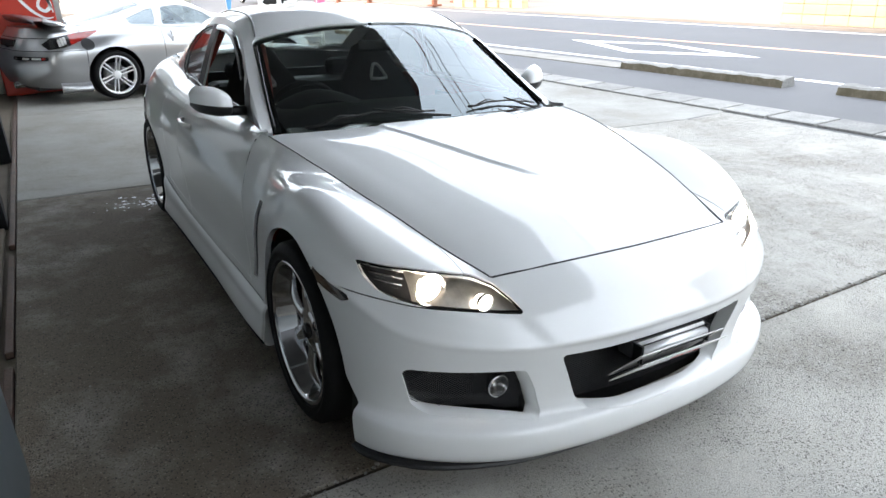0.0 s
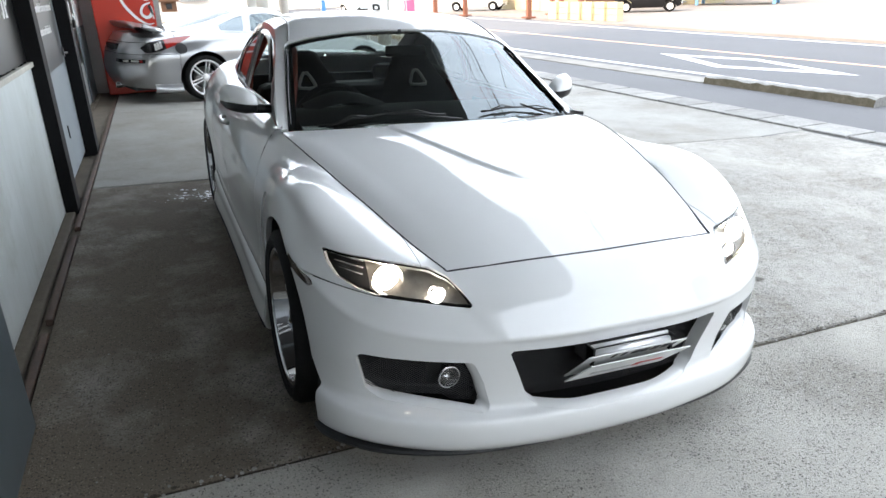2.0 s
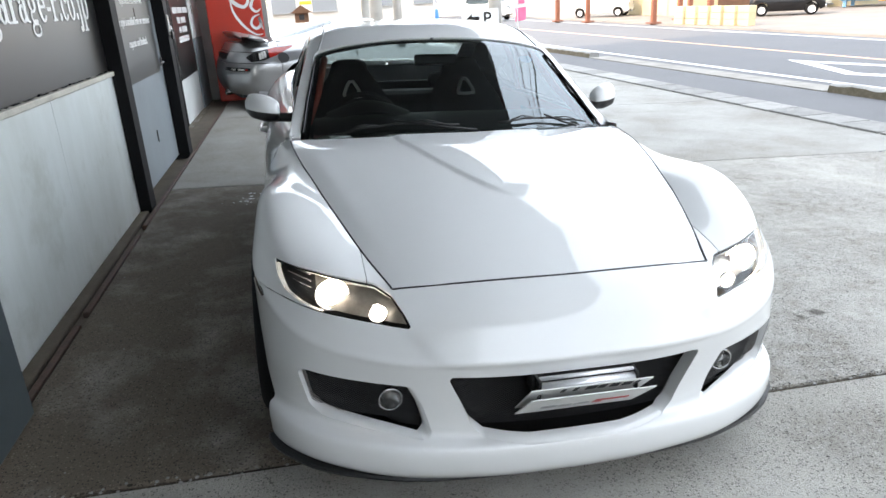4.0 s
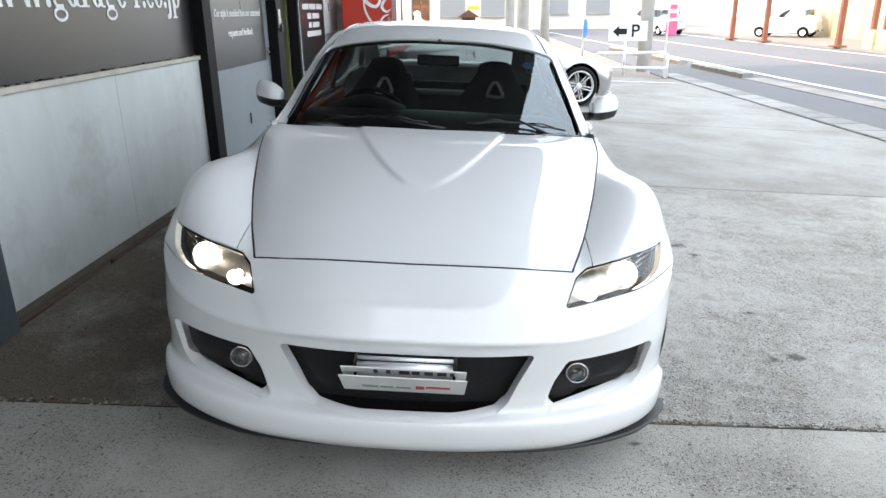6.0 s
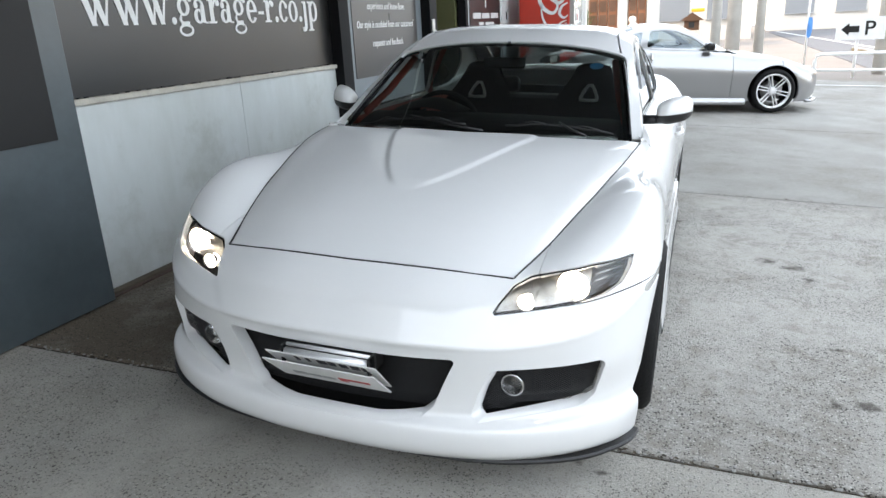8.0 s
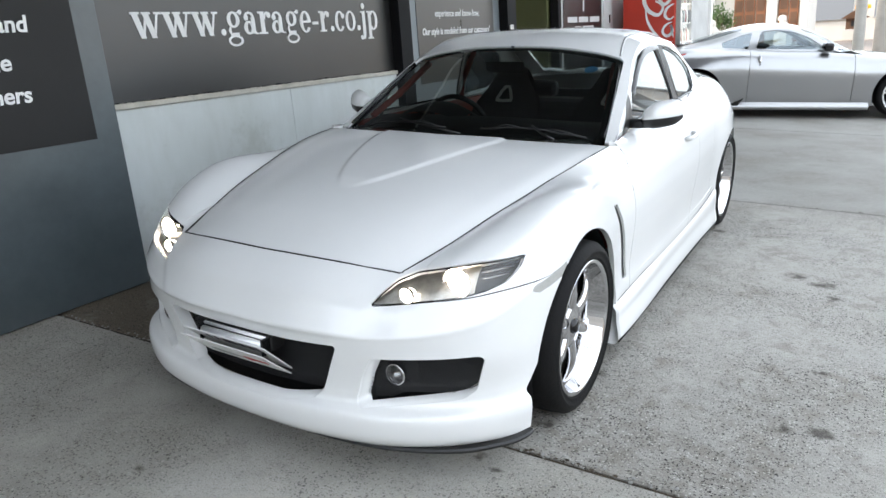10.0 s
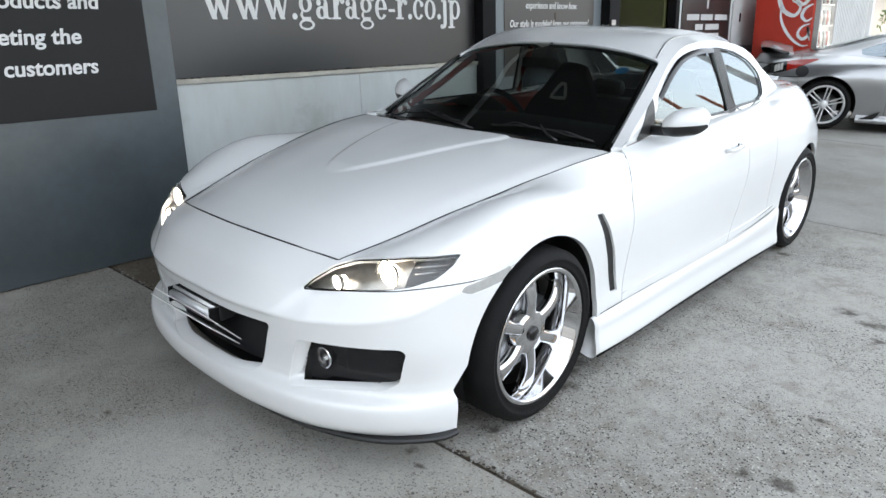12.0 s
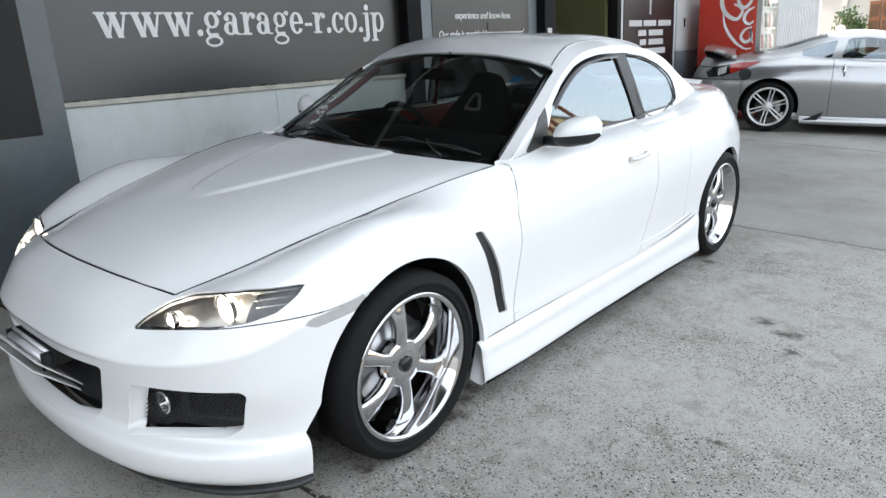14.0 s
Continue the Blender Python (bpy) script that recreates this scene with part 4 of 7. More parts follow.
shell = clip(clip(shell, arch(0.0, 0.312, 0.366)), rear_arch)
HEADLIGHT = rounded([(.462, .575), (.478, .606), (.500, .634), (.54, .652), (.62, .669), (.71, .683), (.813, .690), (.810, .659), (.792, .628), (.756, .611), (.69, .597), (.58, .585), (.508, .577)], 0.002)
FOG = rounded([(.487, .400), (.752, .403), (.746, .380), (.730, .314), (.705, .294), (.438, .269), (.458, .34)], 0.020)
GRILLE = rounded([(-.362, .444), (.362, .444), (.332, .375), (.298, .290), (.268, .262), (.14, .247), (-.14, .247), (-.268, .262), (-.298, .290), (-.332, .375)], 0.010)


def front_hole(sdf, y_max):
    return lambda v: np.where(v[:, 1] < y_max, sdf(np.abs(v[:, 0]), v[:, 2]), 1.0)


MARKER = rounded([(-.388, .592), (-.372, .602), (-.20, .632), (-.20, .600), (-.25, .594), (-.36, .580)], 0.004)
head = front_hole(HEADLIGHT, -0.30)
fogs = front_hole(FOG, -0.35)
mouth = front_hole(GRILLE, -0.4)
marker = lambda v: np.where((v[:, 1] < 0) & (v[:, 0] > 0.5), MARKER(v[:, 1], v[:, 2]), 1.0)
whole = clip(clip(clip(clip(shell, head), fogs), mouth), marker)
def seam(v):
    """Positive on the bumper: below the line from the lamp's tip to the wheel arch, and inboard of the lamp."""
    line = (0.613 + 0.10 * (v[:, 1] + 0.38)) - v[:, 2]
    line = np.where(v[:, 1] > -0.12, -1.0, line)
    inner = np.where(v[:, 1] < 0, 0.560 - v[:, 0], -1.0)
    return np.where(v[:, 2] > 0.64, np.where(v[:, 1] < 0, np.minimum(inner, 0.648 - v[:, 2] + 0.06), -1.0), np.maximum(line, inner))


bumper = clip(whole, lambda v: seam(v) - 0.0015)
rest = clip(whole, lambda v: -seam(v) - 0.0015)
door_front = lambda v: 0.568 + 0.20 * np.clip(v[:, 2] - 0.33, 0, 0.25) + 0.45 * np.clip(v[:, 2] - 0.70, 0, 1) - v[:, 1]
door_back = lambda v: 1.775 - 0.75 * np.clip(0.66 - v[:, 2], 0, 1) ** 1.6 - v[:, 1]
tail_seam = lambda v: 3.02 - v[:, 1]
lower = lambda v: v[:, 2] - 0.265
SIDE = clip(rest, lambda v: np.where((v[:, 1] > 0.36) & (v[:, 1] < 2.345), lower(v), 1.0))
VENT = rounded([(.350, .680), (.392, .676), (.437, .60), (.478, .515), (.525, .340), (.478, .346), (.430, .503), (.390, .60)], 0.004)
fender = clip(clip(SIDE, lambda v: door_front(v) - 0.002), lambda v: VENT(v[:, 1], v[:, 2]))
door_skin = clip(clip(SIDE, lambda v: -door_front(v) - 0.002), lambda v: door_back(v) - 0.002)
rear_door = clip(clip(SIDE, lambda v: -door_back(v) - 0.002), lambda v: 2.16 - v[:, 1])
quarter = clip(clip(SIDE, lambda v: v[:, 1] - 2.163), lambda v: tail_seam(v) - 0.002)
tail = clip(SIDE, lambda v: -tail_seam(v) - 0.002)
for side in ("left", "right"):
    mir = (lambda q: q) if side == "left" else mirrored
    sheet_part("front_fender", mir(rimmed(fender, 0.02)), PEARL, coupe)
    sheet_part("front_door", mir(rimmed(door_skin, 0.015)), PEARL, coupe)
    sheet_part("rear_door", mir(rimmed(rear_door, 0.015)), PEARL, coupe)
    sheet_part("rear_fender", mir(rimmed(quarter, 0.02)), PEARL, coupe)
def both_sides(q):
    return joined(q, mirrored(q))


def deep_rim(vf, near, depth, pull, centre):
    """Walls of an opening that run back and close in towards its middle."""
    v, f = vf
    n = vertex_normals(v, f)
    has = {(q[a], q[(a + 1) % len(q)]) for q in f for a in range(len(q))}
    close = np.abs(near(v)) < 0.004
    vs, fs, ring = [], [], {}
    for a, b in has:
        if (b, a) in has or not (close[a] and close[b]) or max(v[a][0], v[b][0]) < 1e-3:
            continue
        for i in (a, b):
            if i not in ring:
                ring[i] = len(vs)
                c = np.array([centre[0] if centre[0] else v[i][0] * 0.93, v[i][1], centre[1]])
                inward = (c - v[i]) * np.array([1, 0, 1])
                for s_, d_ in ((0.0, 0.0), (0.12, 0.004), (0.35, 0.02), (1.0, 1.0)):
                    vs.append(v[i] + pull * s_ * inward + np.array([0, depth * d_ + (0.006 if 0 < d_ < 1 else 0), 0]))
        for k in range(3):
            fs.append((ring[b] + k, ring[a] + k, ring[a] + k + 1, ring[b] + k + 1))
    return np.array(vs), fs


bumper_part = sheet_part("front_bumper", both_sides(joined(rimmed(bumper, 0.02, only=lambda v: (v[:, 0] > 1e-4) & (np.abs(fogs(v)) > 0.004) & (np.abs(mouth(v)) > 0.004)), deep_rim(bumper, fogs, 0.05, 0.10, (.60, .345)), deep_rim(bumper, mouth, 0.05, 0.08, (0, .345)))), PEARL, coupe, "white aero front bumper with three mesh openings")
sheet_part("rear_bumper", joined(tail, mirrored(tail)), PEARL, coupe)

# bonnet, with a raised triangular crest towards the windscreen
HOOD = [
    [(0, -.64, .672), (.13, -.638, .671), (.26, -.625, .668), (.39, -.604, .659), (.495, -.571, .645)],
    [(0, -.42, .750), (.14, -.42, .748), (.28, -.415, .742), (.43, -.40, .722), (.548, -.395, .686)],
    [(0, -.10, .815), (.16, -.10, .814), (.32, -.10, .808), (.50, -.10, .789), (.626, -.10, .757)],
    [(0, .20, .860), (.18, .20, .860), (.36, .20, .855), (.56, .20, .840), (.690, .20, .815)],
    [(0, .42, .878), (.19, .42, .879), (.38, .42, .877), (.60, .46, .868), (.735, .52, .852)],
    [(0, .49, .882), (.20, .50, .883), (.40, .52, .880), (.62, .57, .872), (.745, .62, .862)],
]
for row, roll in zip(HOOD, (0.0, 0.003, 0.006, 0.006, 0.004, 0.002)):   # the side edges roll over
    a_, b_ = row[3], row[4]
    row.insert(4, (a_[0] + (b_[0] - a_[0]) * 0.68, a_[1] + (b_[1] - a_[1]) * 0.68, a_[2] + (b_[2] - a_[2]) * 0.68 + roll))
hv, hf = grid(HOOD, 110, 80)
hv = np.array(hv).reshape(110, 80, 3)
rim_line = hermite([r[0] for r in SHELL[:12]], 600, 0)
side_rim = rim_line[rim_line[:, 1].argsort()]
side_rim = side_rim[side_rim[:, 0] > 0.4945]
for i in range(110):                               # the side edge follows the fender's edge
    e = hv[i, -1]
    off = np.array([np.interp(e[1], side_rim[:, 1], side_rim[:, k]) - e[k] for k in (0, 2)])
    hv[i, :, 0] += off[0] * np.linspace(0, 1, 80) ** 2
    hv[i, :, 2] += off[1] * np.linspace(0, 1, 80) ** 2
for k in range(260):                               # one even curve from nose to windscreen
    hv[1:-1] += np.linspace(1, 0, 80)[None, :, None] ** 0.5 * 0.5 * (0.5 * hv[:-2] + 0.5 * hv[2:] - hv[1:-1])
hv = hv.reshape(-1, 3)
span = np.clip((hv[:, 1] + 0.215) / 0.66, 0, 1)
half = 0.315 * span ** 0.62
crest = np.clip((half - hv[:, 0]) / 0.026 + 0.5, 0, 1)
crest = crest * crest * (3 - 2 * crest)
hv[:, 2] += 0.0075 * crest * np.clip((hv[:, 1] + 0.215) / 0.08, 0, 1)
hf = [tuple(reversed(q)) for q in hf]
shrink = hv.copy()
shrink[:, 0] *= 0.9918
shrink[:, 1] = np.where(shrink[:, 1] < -0.4, shrink[:, 1] + 0.010 * np.clip((-0.4 - shrink[:, 1]) / 0.1, 0, 1), shrink[:, 1])
sheet_part("bonnet", joined(rimmed((shrink, hf), 0.004, only=lambda v: v[:, 0] > 1e-4), mirrored(rimmed((shrink, hf), 0.004, only=lambda v: v[:, 0] > 1e-4))), PEARL, coupe, "white bonnet with a raised triangular crest")

# roof, pillars and glass
TOP = [
    [(0, .55, .885), (.35, .585, .884), (.66, .69, .862), (.74, .70, .860)],
    [(0, .88, 1.070), (.34, .91, 1.062), (.622, .98, 1.030), (.695, 1.00, 1.015)],
    [(0, 1.22, 1.236), (.31, 1.235, 1.228), (.560, 1.27, 1.195), (.630, 1.29, 1.175)],
    [(0, 1.42, 1.297), (.29, 1.42, 1.290), (.525, 1.43, 1.262), (.606, 1.44, 1.228)],
    [(0, 1.70, 1.324), (.28, 1.70, 1.318), (.505, 1.70, 1.292), (.590, 1.70, 1.258)],
    [(0, 2.05, 1.308), (.28, 2.05, 1.302), (.495, 2.05, 1.280), (.582, 2.05, 1.246)],
    [(0, 2.38, 1.240), (.27, 2.38, 1.234), (.480, 2.38, 1.215), (.575, 2.40, 1.182)],
    [(0, 2.66, 1.125), (.28, 2.66, 1.12), (.490, 2.65, 1.105), (.590, 2.62, 1.080)],
    [(0, 2.92, 1.0), (.30, 2.92, .995), (.52, 2.88, .985), (.620, 2.80, .972)],
]
top = grid(TOP, 150, 70)
top = (top[0], [tuple(reversed(q)) for q in top[1]])
# the plan outline of the windscreen and the rear window
WS = rounded([(0.0, .40), (.52, .44), (.678, .66), (.572, 1.226), (.35, 1.218), (0.0, 1.214), (-.35, 1.218), (-.572, 1.226), (-.678, .66), (-.52, .44)], 0.03)
RS = rounded([(-.44, 2.34), (.44, 2.34), (.47, 2.80), (.35, 2.86), (-.35, 2.86), (-.47, 2.80)], 0.03)
ws = lambda v: WS(v[:, 0], v[:, 1])
rs = lambda v: RS(v[:, 0], v[:, 1])
roof = clip(clip(top, ws), rs)
both = lambda q: joined(q, mirrored(q))
sheet_part("roof", both(rimmed(roof, 0.02, only=lambda v: v[:, 0] > 1e-4)), PEARL, coupe)
pane = both(clip(top, lambda v: -ws(v)))
wind = sheet_part("windscreen", (pane[0] - np.array([0, -.004, .006]), pane[1]), WINDOW, coupe, "tinted windscreen")
band = clip(clip(top, lambda v: -ws(v)), lambda v: ws(v) + 0.038)
bandm = both(band)
sheet_part("windscreen_border", (bandm[0] - np.array([0, -.006, .010]), bandm[1]), TRIM, wind, "black windscreen border")
pane = both(clip(top, lambda v: -rs(v)))
sheet_part("rear_window", (pane[0] - np.array([0, .002, .006]), pane[1]), REARGLASS, coupe)
# sides between belt and roof rail
rail = hermite([r[-1] for r in TOP], 120, 0)
belt = hermite([SHELL[11][0], SHELL[12][0], SHELL[13][0], SHELL[14][0], SHELL[15][0], (.620, 2.82, .970)], 120, 0)
mid_low, mid_high = belt + (rail - belt) * 0.33, belt + (rail - belt) * 0.67
mid_low[:, 0] += 0.006
mid_high[:, 0] += 0.008
gl = hermite(np.stack([belt, mid_low, mid_high, rail], 1), 40, 1)
gv = gl.reshape(-1, 3)
gf = [(i * 40 + j, (i + 1) * 40 + j, (i + 1) * 40 + j + 1, i * 40 + j + 1) for i in range(119) for j in range(39)]
SW1 = rounded([(1.02, .912), (1.10, 1.02), (1.22, 1.105), (1.38, 1.176), (1.60, 1.212), (1.805, 1.214), (1.86, .916)], 0.010)
SW2_LINE = [(1.892, 1.212), (2.12, 1.186), (2.29, 1.132), (2.375, 1.06), (2.362, .965), (2.29, .940), (1.955, .928)]
SW2 = rounded(SW2_LINE, 0.012)
PIL = rounded([(1.803, 1.222), (1.894, 1.220), (1.955, .905), (1.86, .90)], 0.004)
# the panes follow one even curve
terms = lambda q: np.stack([np.ones(len(q)), q[:, 1], q[:, 2], q[:, 1] ** 2, q[:, 1] * q[:, 2], q[:, 2] ** 2], 1)
near_panes = (gv[:, 1] > 1.0) & (gv[:, 1] < 2.4) & (gv[:, 2] < 1.235)
fit_x = np.linalg.lstsq(terms(gv[near_panes]), gv[near_panes][:, 0], rcond=None)[0]
pane_v = gv.copy()
pane_v[:, 0] = terms(gv) @ fit_x - 0.007
s1 = lambda v: SW1(v[:, 1], v[:, 2])
s2 = lambda v: SW2(v[:, 1], v[:, 2])
frame_side = clip(clip((gv, gf), s1), s2)
pill = lambda v: PIL(v[:, 1], v[:, 2])
QUARTER = material("mirror_sail_black", (0.02, 0.02, 0.02), 0.4)
for mir in (lambda q: q, mirrored):
    sheet_part("side_frame", mir(rimmed(frame_side, 0.015)), PEARL, coupe)
    a = clip((pane_v, gf), lambda v: -s1(v) + 0.006)
    b = clip((pane_v, gf), lambda v: -s2(v) + 0.006)
    if mir is not mirrored:
        sheet_part("side_window", mir(a), SIDEGLASS, coupe, "dark side window")
    sheet_part("rear_side_window", mir(b), SIDEGLASS, coupe, "dark side window")
    sheet_part("window_pillar", mir(clip((gv + np.array([0.002, 0, 0]), gf), lambda v: -pill(v))), BLACK, coupe)
    sheet_part("mirror_sail", mir(clip((gv + np.array([0.002, 0, 0]), gf), lambda v: -rounded([(.86, .885), (1.03, 1.035), (1.015, .90)], 0.012)(v[:, 1], v[:, 2]))), QUARTER, coupe)


# belt mouldings, rain visors and roof seams
roof_line = hermite([r[2] for r in TOP[2:8]], 40, 0)
for mir in (lambda q: q, mirrored):
    lower_edge = [(float((terms(np.array([[0, y, z]])) @ fit_x)[0]) + 0.004, y, z) for y, z in [(1.0 + 0.05 * k, float(np.interp(1.0 + 0.05 * k, (1.0, 1.86, 1.96, 2.3), (.905, .910, .922, .934)))) for k in range(27)]]
    sheet_part("belt_moulding", mir(tube(lower_edge, 0.006, 6)), TRIM, coupe, "black window moulding")
    on_pane = lambda y, z, out: (float((terms(np.array([[0, y, z]])) @ fit_x)[0]) + out, y, z)
    visor_line = hermite([(0, 1.10, 1.030), (0, 1.22, 1.108), (0, 1.38, 1.178), (0, 1.60, 1.213), (0, 1.80, 1.216)], 24, 0)
    vv = [on_pane(p[1], p[2] + dz, out) for p in visor_line for dz, out in ((0.010, 0.002), (0.004, 0.014), (-0.014, 0.016))]
    sheet_part("rain_visor", mir((vv, [(3 * i + k, 3 * i + k + 1, 3 * i + k + 4, 3 * i + k + 3) for i in range(23) for k in range(2)])), TRIM, coupe, "smoked rain visor")
    sheet_part("window_moulding", mir(tube([on_pane(p[1], p[2], 0.002) for p in hermite([(0, *q) for q in SW2_LINE + SW2_LINE[:1]], 48, 0)[:-1]], 0.004, 6, closed=True)), TRIM, coupe, "black window moulding")
    ws_edge = [(.688, .72), (.672, .82), (.651, .93), (.628, 1.04), (.606, 1.14), (.592, 1.20)]
    near_top = [(x, y, float(top[0][np.hypot(top[0][:, 0] - x, top[0][:, 1] - y).argmin()][2]) + 0.003) for x, y in ws_edge]
    sheet_part("pillar_moulding", mir(tube(near_top, 0.007, 8)), TRIM, coupe, "black windscreen pillar moulding")
    sheet_part("roof_seam", mir(tube([(p[0] + 0.012, p[1], p[2] - 0.004) for p in roof_line], 0.0055, 6)), STEEL, coupe)


def on_side(y, z):
    """The body side's x at a height."""
    d = np.hypot(shell[0][:, 1] - y, shell[0][:, 2] - z)
    return float(shell[0][d.argmin()][0])


for mir in (lambda q: q, mirrored):
    for gap in (door_front, door_back):
        zs_ = np.linspace(0.28, 0.84, 24)
        ys_ = [float(gap(np.array([[0, 0.0, z]]))[0]) for z in zs_]
        # dark tubes behind the door gaps deepen the shade seen in them
        sheet_part("door_gap_strip", mir(tube([(on_side(y, z) - 0.009, y, z) for y, z in zip(ys_, zs_)], 0.008, 6)), TRIM, coupe)

# grille meshes: real crossing wires on a dark backing
def mesh_grille(name, sdf, plane, x0, x1, z0, z1, pitch=0.011):
    v, f = [], []

    def bar(a, b):
        n = len(v)
        for p in (a, b):
            y = plane(p[0], p[1])
            for dx, dz, dy in ((0.0016, 0, 0), (0, 0.0016, -0.0012), (-0.0016, 0, 0), (0, -0.0016, 0.0012)):
                v.append((p[0] + dx, y + dy, p[1] + dz))
        for k in range(4):
            f.append((n + k, n + (k + 1) % 4, n + 4 + (k + 1) % 4, n + 4 + k))

    k = x0 - (z1 - z0)
    while k < x1 + (z1 - z0):
        for s in (1, -1):
            pts = [(k + s * 1.6 * (z - z0), z) for z in np.linspace(z0, z1, 12)]
            for a, b in zip(pts, pts[1:]):
                if sdf(np.array([abs(a[0]) if x0 >= 0 else a[0]]), np.array([a[1]]))[0] < -0.010 and x0 <= a[0] <= x1:
                    bar(a, b)
        k += pitch
    return sheet_part(name, (v, f), MESH, bumper_part, smooth=False)


def curved_panel(name, x0, x1, z0, z1, plane, mat, parent):
    xs, zs = np.linspace(x0, x1, 14), np.linspace(z0, z1, 6)
    v = [(x, plane(x, z), z) for x in xs for z in zs]
    f = [(i * 6 + j, (i + 1) * 6 + j, (i + 1) * 6 + j + 1, i * 6 + j + 1) for i in range(13) for j in range(5)]
    return sheet_part(name, (v, f), mat, parent)


mouth_plane = lambda x, z: -0.735 + 0.30 * x * x
mesh_grille("mouth_mesh", GRILLE, mouth_plane, -0.39, 0.39, 0.225, 0.46)
curved_panel("mouth_back", -0.40, 0.40, 0.20, 0.47, lambda x, z: mouth_plane(x, z) + 0.03, TRIM, bumper_part)
for s in (1, -1):
    fog_plane = lambda x, z: -0.668 + 0.50 * (abs(x) - 0.47)
    lo, hi = sorted((0.44 * s, 0.752 * s))
    mesh_grille("side_mesh", (lambda x, z: FOG(np.abs(x), z)), fog_plane, lo, hi, 0.25, 0.42)
    curved_panel("side_back", lo, hi, 0.23, 0.43, lambda x, z: fog_plane(x, z) + 0.03, TRIM, bumper_part)
    lamp = sheet_part("fog_lamp", (np.array([(0.525 * s - 0.05, -0.61, 0.31), (0.525 * s + 0.05, -0.61, 0.31), (0.525 * s + 0.05, -0.61, 0.38), (0.525 * s - 0.05, -0.61, 0.38)]), [(0, 1, 2, 3)]), BLACK, bumper_part, "round clear fog lamp")
    v, f = lathe([(0.03, 0.0), (0.026, 0.022), (0.010, 0.030), (-0.002, 0.034), (-0.008, 0.035), (-0.008, 0.031)], 28, "y")
    off = np.array([0.522 * s, -0.656, 0.350])
    sheet_part("reflector", (np.array(v) + off, f), CHROME, lamp)
    v, f = lathe([(-0.016, 0.0), (-0.013, 0.018), (-0.006, 0.034)], 28, "y")
    sheet_part("lens", (np.array(v) + off, f), CLEAR, lamp)


# headlamps
BOWL = material("lamp_reflector", (0.72, 0.72, 0.72), 0.16, metal=1.0, vary=0.3, scale=40, bump=0.35, bump_scale=60)
GREYBOWL = material("grey_lamp_reflector", (0.42, 0.41, 0.39), 0.30, metal=0.8, vary=0.5, scale=30, bump=0.3, bump_scale=35)
SMOKE = material("dark_lamp_housing", (0.045, 0.045, 0.047), 0.32, metal=0.3, vary=0.4, scale=25)
for s in (1, -1):
    mir = (lambda q: q) if s == 1 else mirrored
    cover = clip(shell, lambda v: -head(v) - 0.003)
    lamp = sheet_part("headlamp", mir((cover[0] - np.array([0.0, -0.003, 0.003]), cover[1])), CLEAR, coupe, "lit headlamp under a clear lens")
    rubber = clip(clip(shell, lambda v: head(v) + 0.0045), lambda v: 0.004 - head(v))
    sheet_part("lamp_seal", mir((rubber[0] - np.array([0.0, -0.0045, 0.0045]), rubber[1])), TRIM, lamp, "thin black seal")
    tub = clip(shell, lambda v: -head(v) + 0.010)
    for nm, piece, mt in (("housing", clip(tub, lambda v: v[:, 0] - 0.722), SMOKE), ("reflector_shell", clip(tub, lambda v: 0.722 - v[:, 0]), GREYBOWL)):
        sheet_part(nm, mir((piece[0] + np.array([-0.02, 0.062, -0.006]), piece[1])), mt, lamp, "dark lamp housing" if mt is SMOKE else "grey metal reflector shell")
    for (x, y, z, r, mt, nm) in ((.660, -.508, .624, .047, LAMP, "main_lamp"), (.542, -.608, .596, .025, LAMP2, "position_lamp")):
        at_ = np.array([x * s, y, z])
        v, f = lathe([(0.030, 0.0), (0.028, r * 0.35), (0.018, r * 0.7), (0.002, r * 0.95), (-0.010, r), (-0.008, r * 1.06)], 32, "y")
        sheet_part("reflector_bowl", (np.array(v) + at_, f), BOWL, lamp, "polished reflector bowl")
        v, f = lathe([(-0.014, 0.0), (-0.011, r * 0.40), (-0.002, r * 0.72), (0.012, r * 0.80), (0.026, r * 0.6)], 24, "y")
        sheet_part(nm, (np.array(v) + at_, f), mt, lamp)
    for k in range(3):
        sheet_part("trim_strip", tube([((.715 + .0 * k) * s, -.455 + .004 * k, .668 - .022 * k), ((.79 - .012 * k) * s, -.352 - .012 * k, .672 - .022 * k)], 0.003, 6), CHROME, lamp)
    mk = clip(shell, lambda v: -marker(v) + 0.001)
    sheet_part("side_marker", mir((mk[0] - np.array([0.002, 0, 0]), mk[1])), FROST if s == 1 else SMOKED, coupe, "clear side marker lens" if s == 1 else "smoked side marker lens")
    vt = clip(shell, lambda v: -VENT(v[:, 1], v[:, 2]) + 0.004)
    sheet_part("side_vent", mir((vt[0] - np.array([0.010, 0, 0]), vt[1])), BLACK, coupe, "black side vent")

# under-lip and side skirts
lipline = hermite([(0, -.775, .120), (.275, -.760, .119), (.545, -.700, .119), (.780, -.566, .126), (.866, -.440, .130), (.868, -.418, .130)], 60, 0)
v, f = [], []
for i, p in enumerate(lipline):
    t_ = lipline[min(i + 1, 59)] - lipline[max(i - 1, 0)]
    o = np.array([-t_[1], t_[0], 0]) / np.linalg.norm(t_) * -1
    k = min(1.0, max(0.0, (p[0] - 0.15) / 0.6))
    for d, dz in ((-0.02, 0.004), (-0.006 + 0.014 * k, 0.003), (-0.004 + 0.017 * k, -0.003), (-0.006 + 0.014 * k, -0.006 - 0.008 * k), (-0.10, -0.007 - 0.009 * k), (-0.10, 0.01)):
        v.append(p + o * d + np.array([0, 0, dz]))
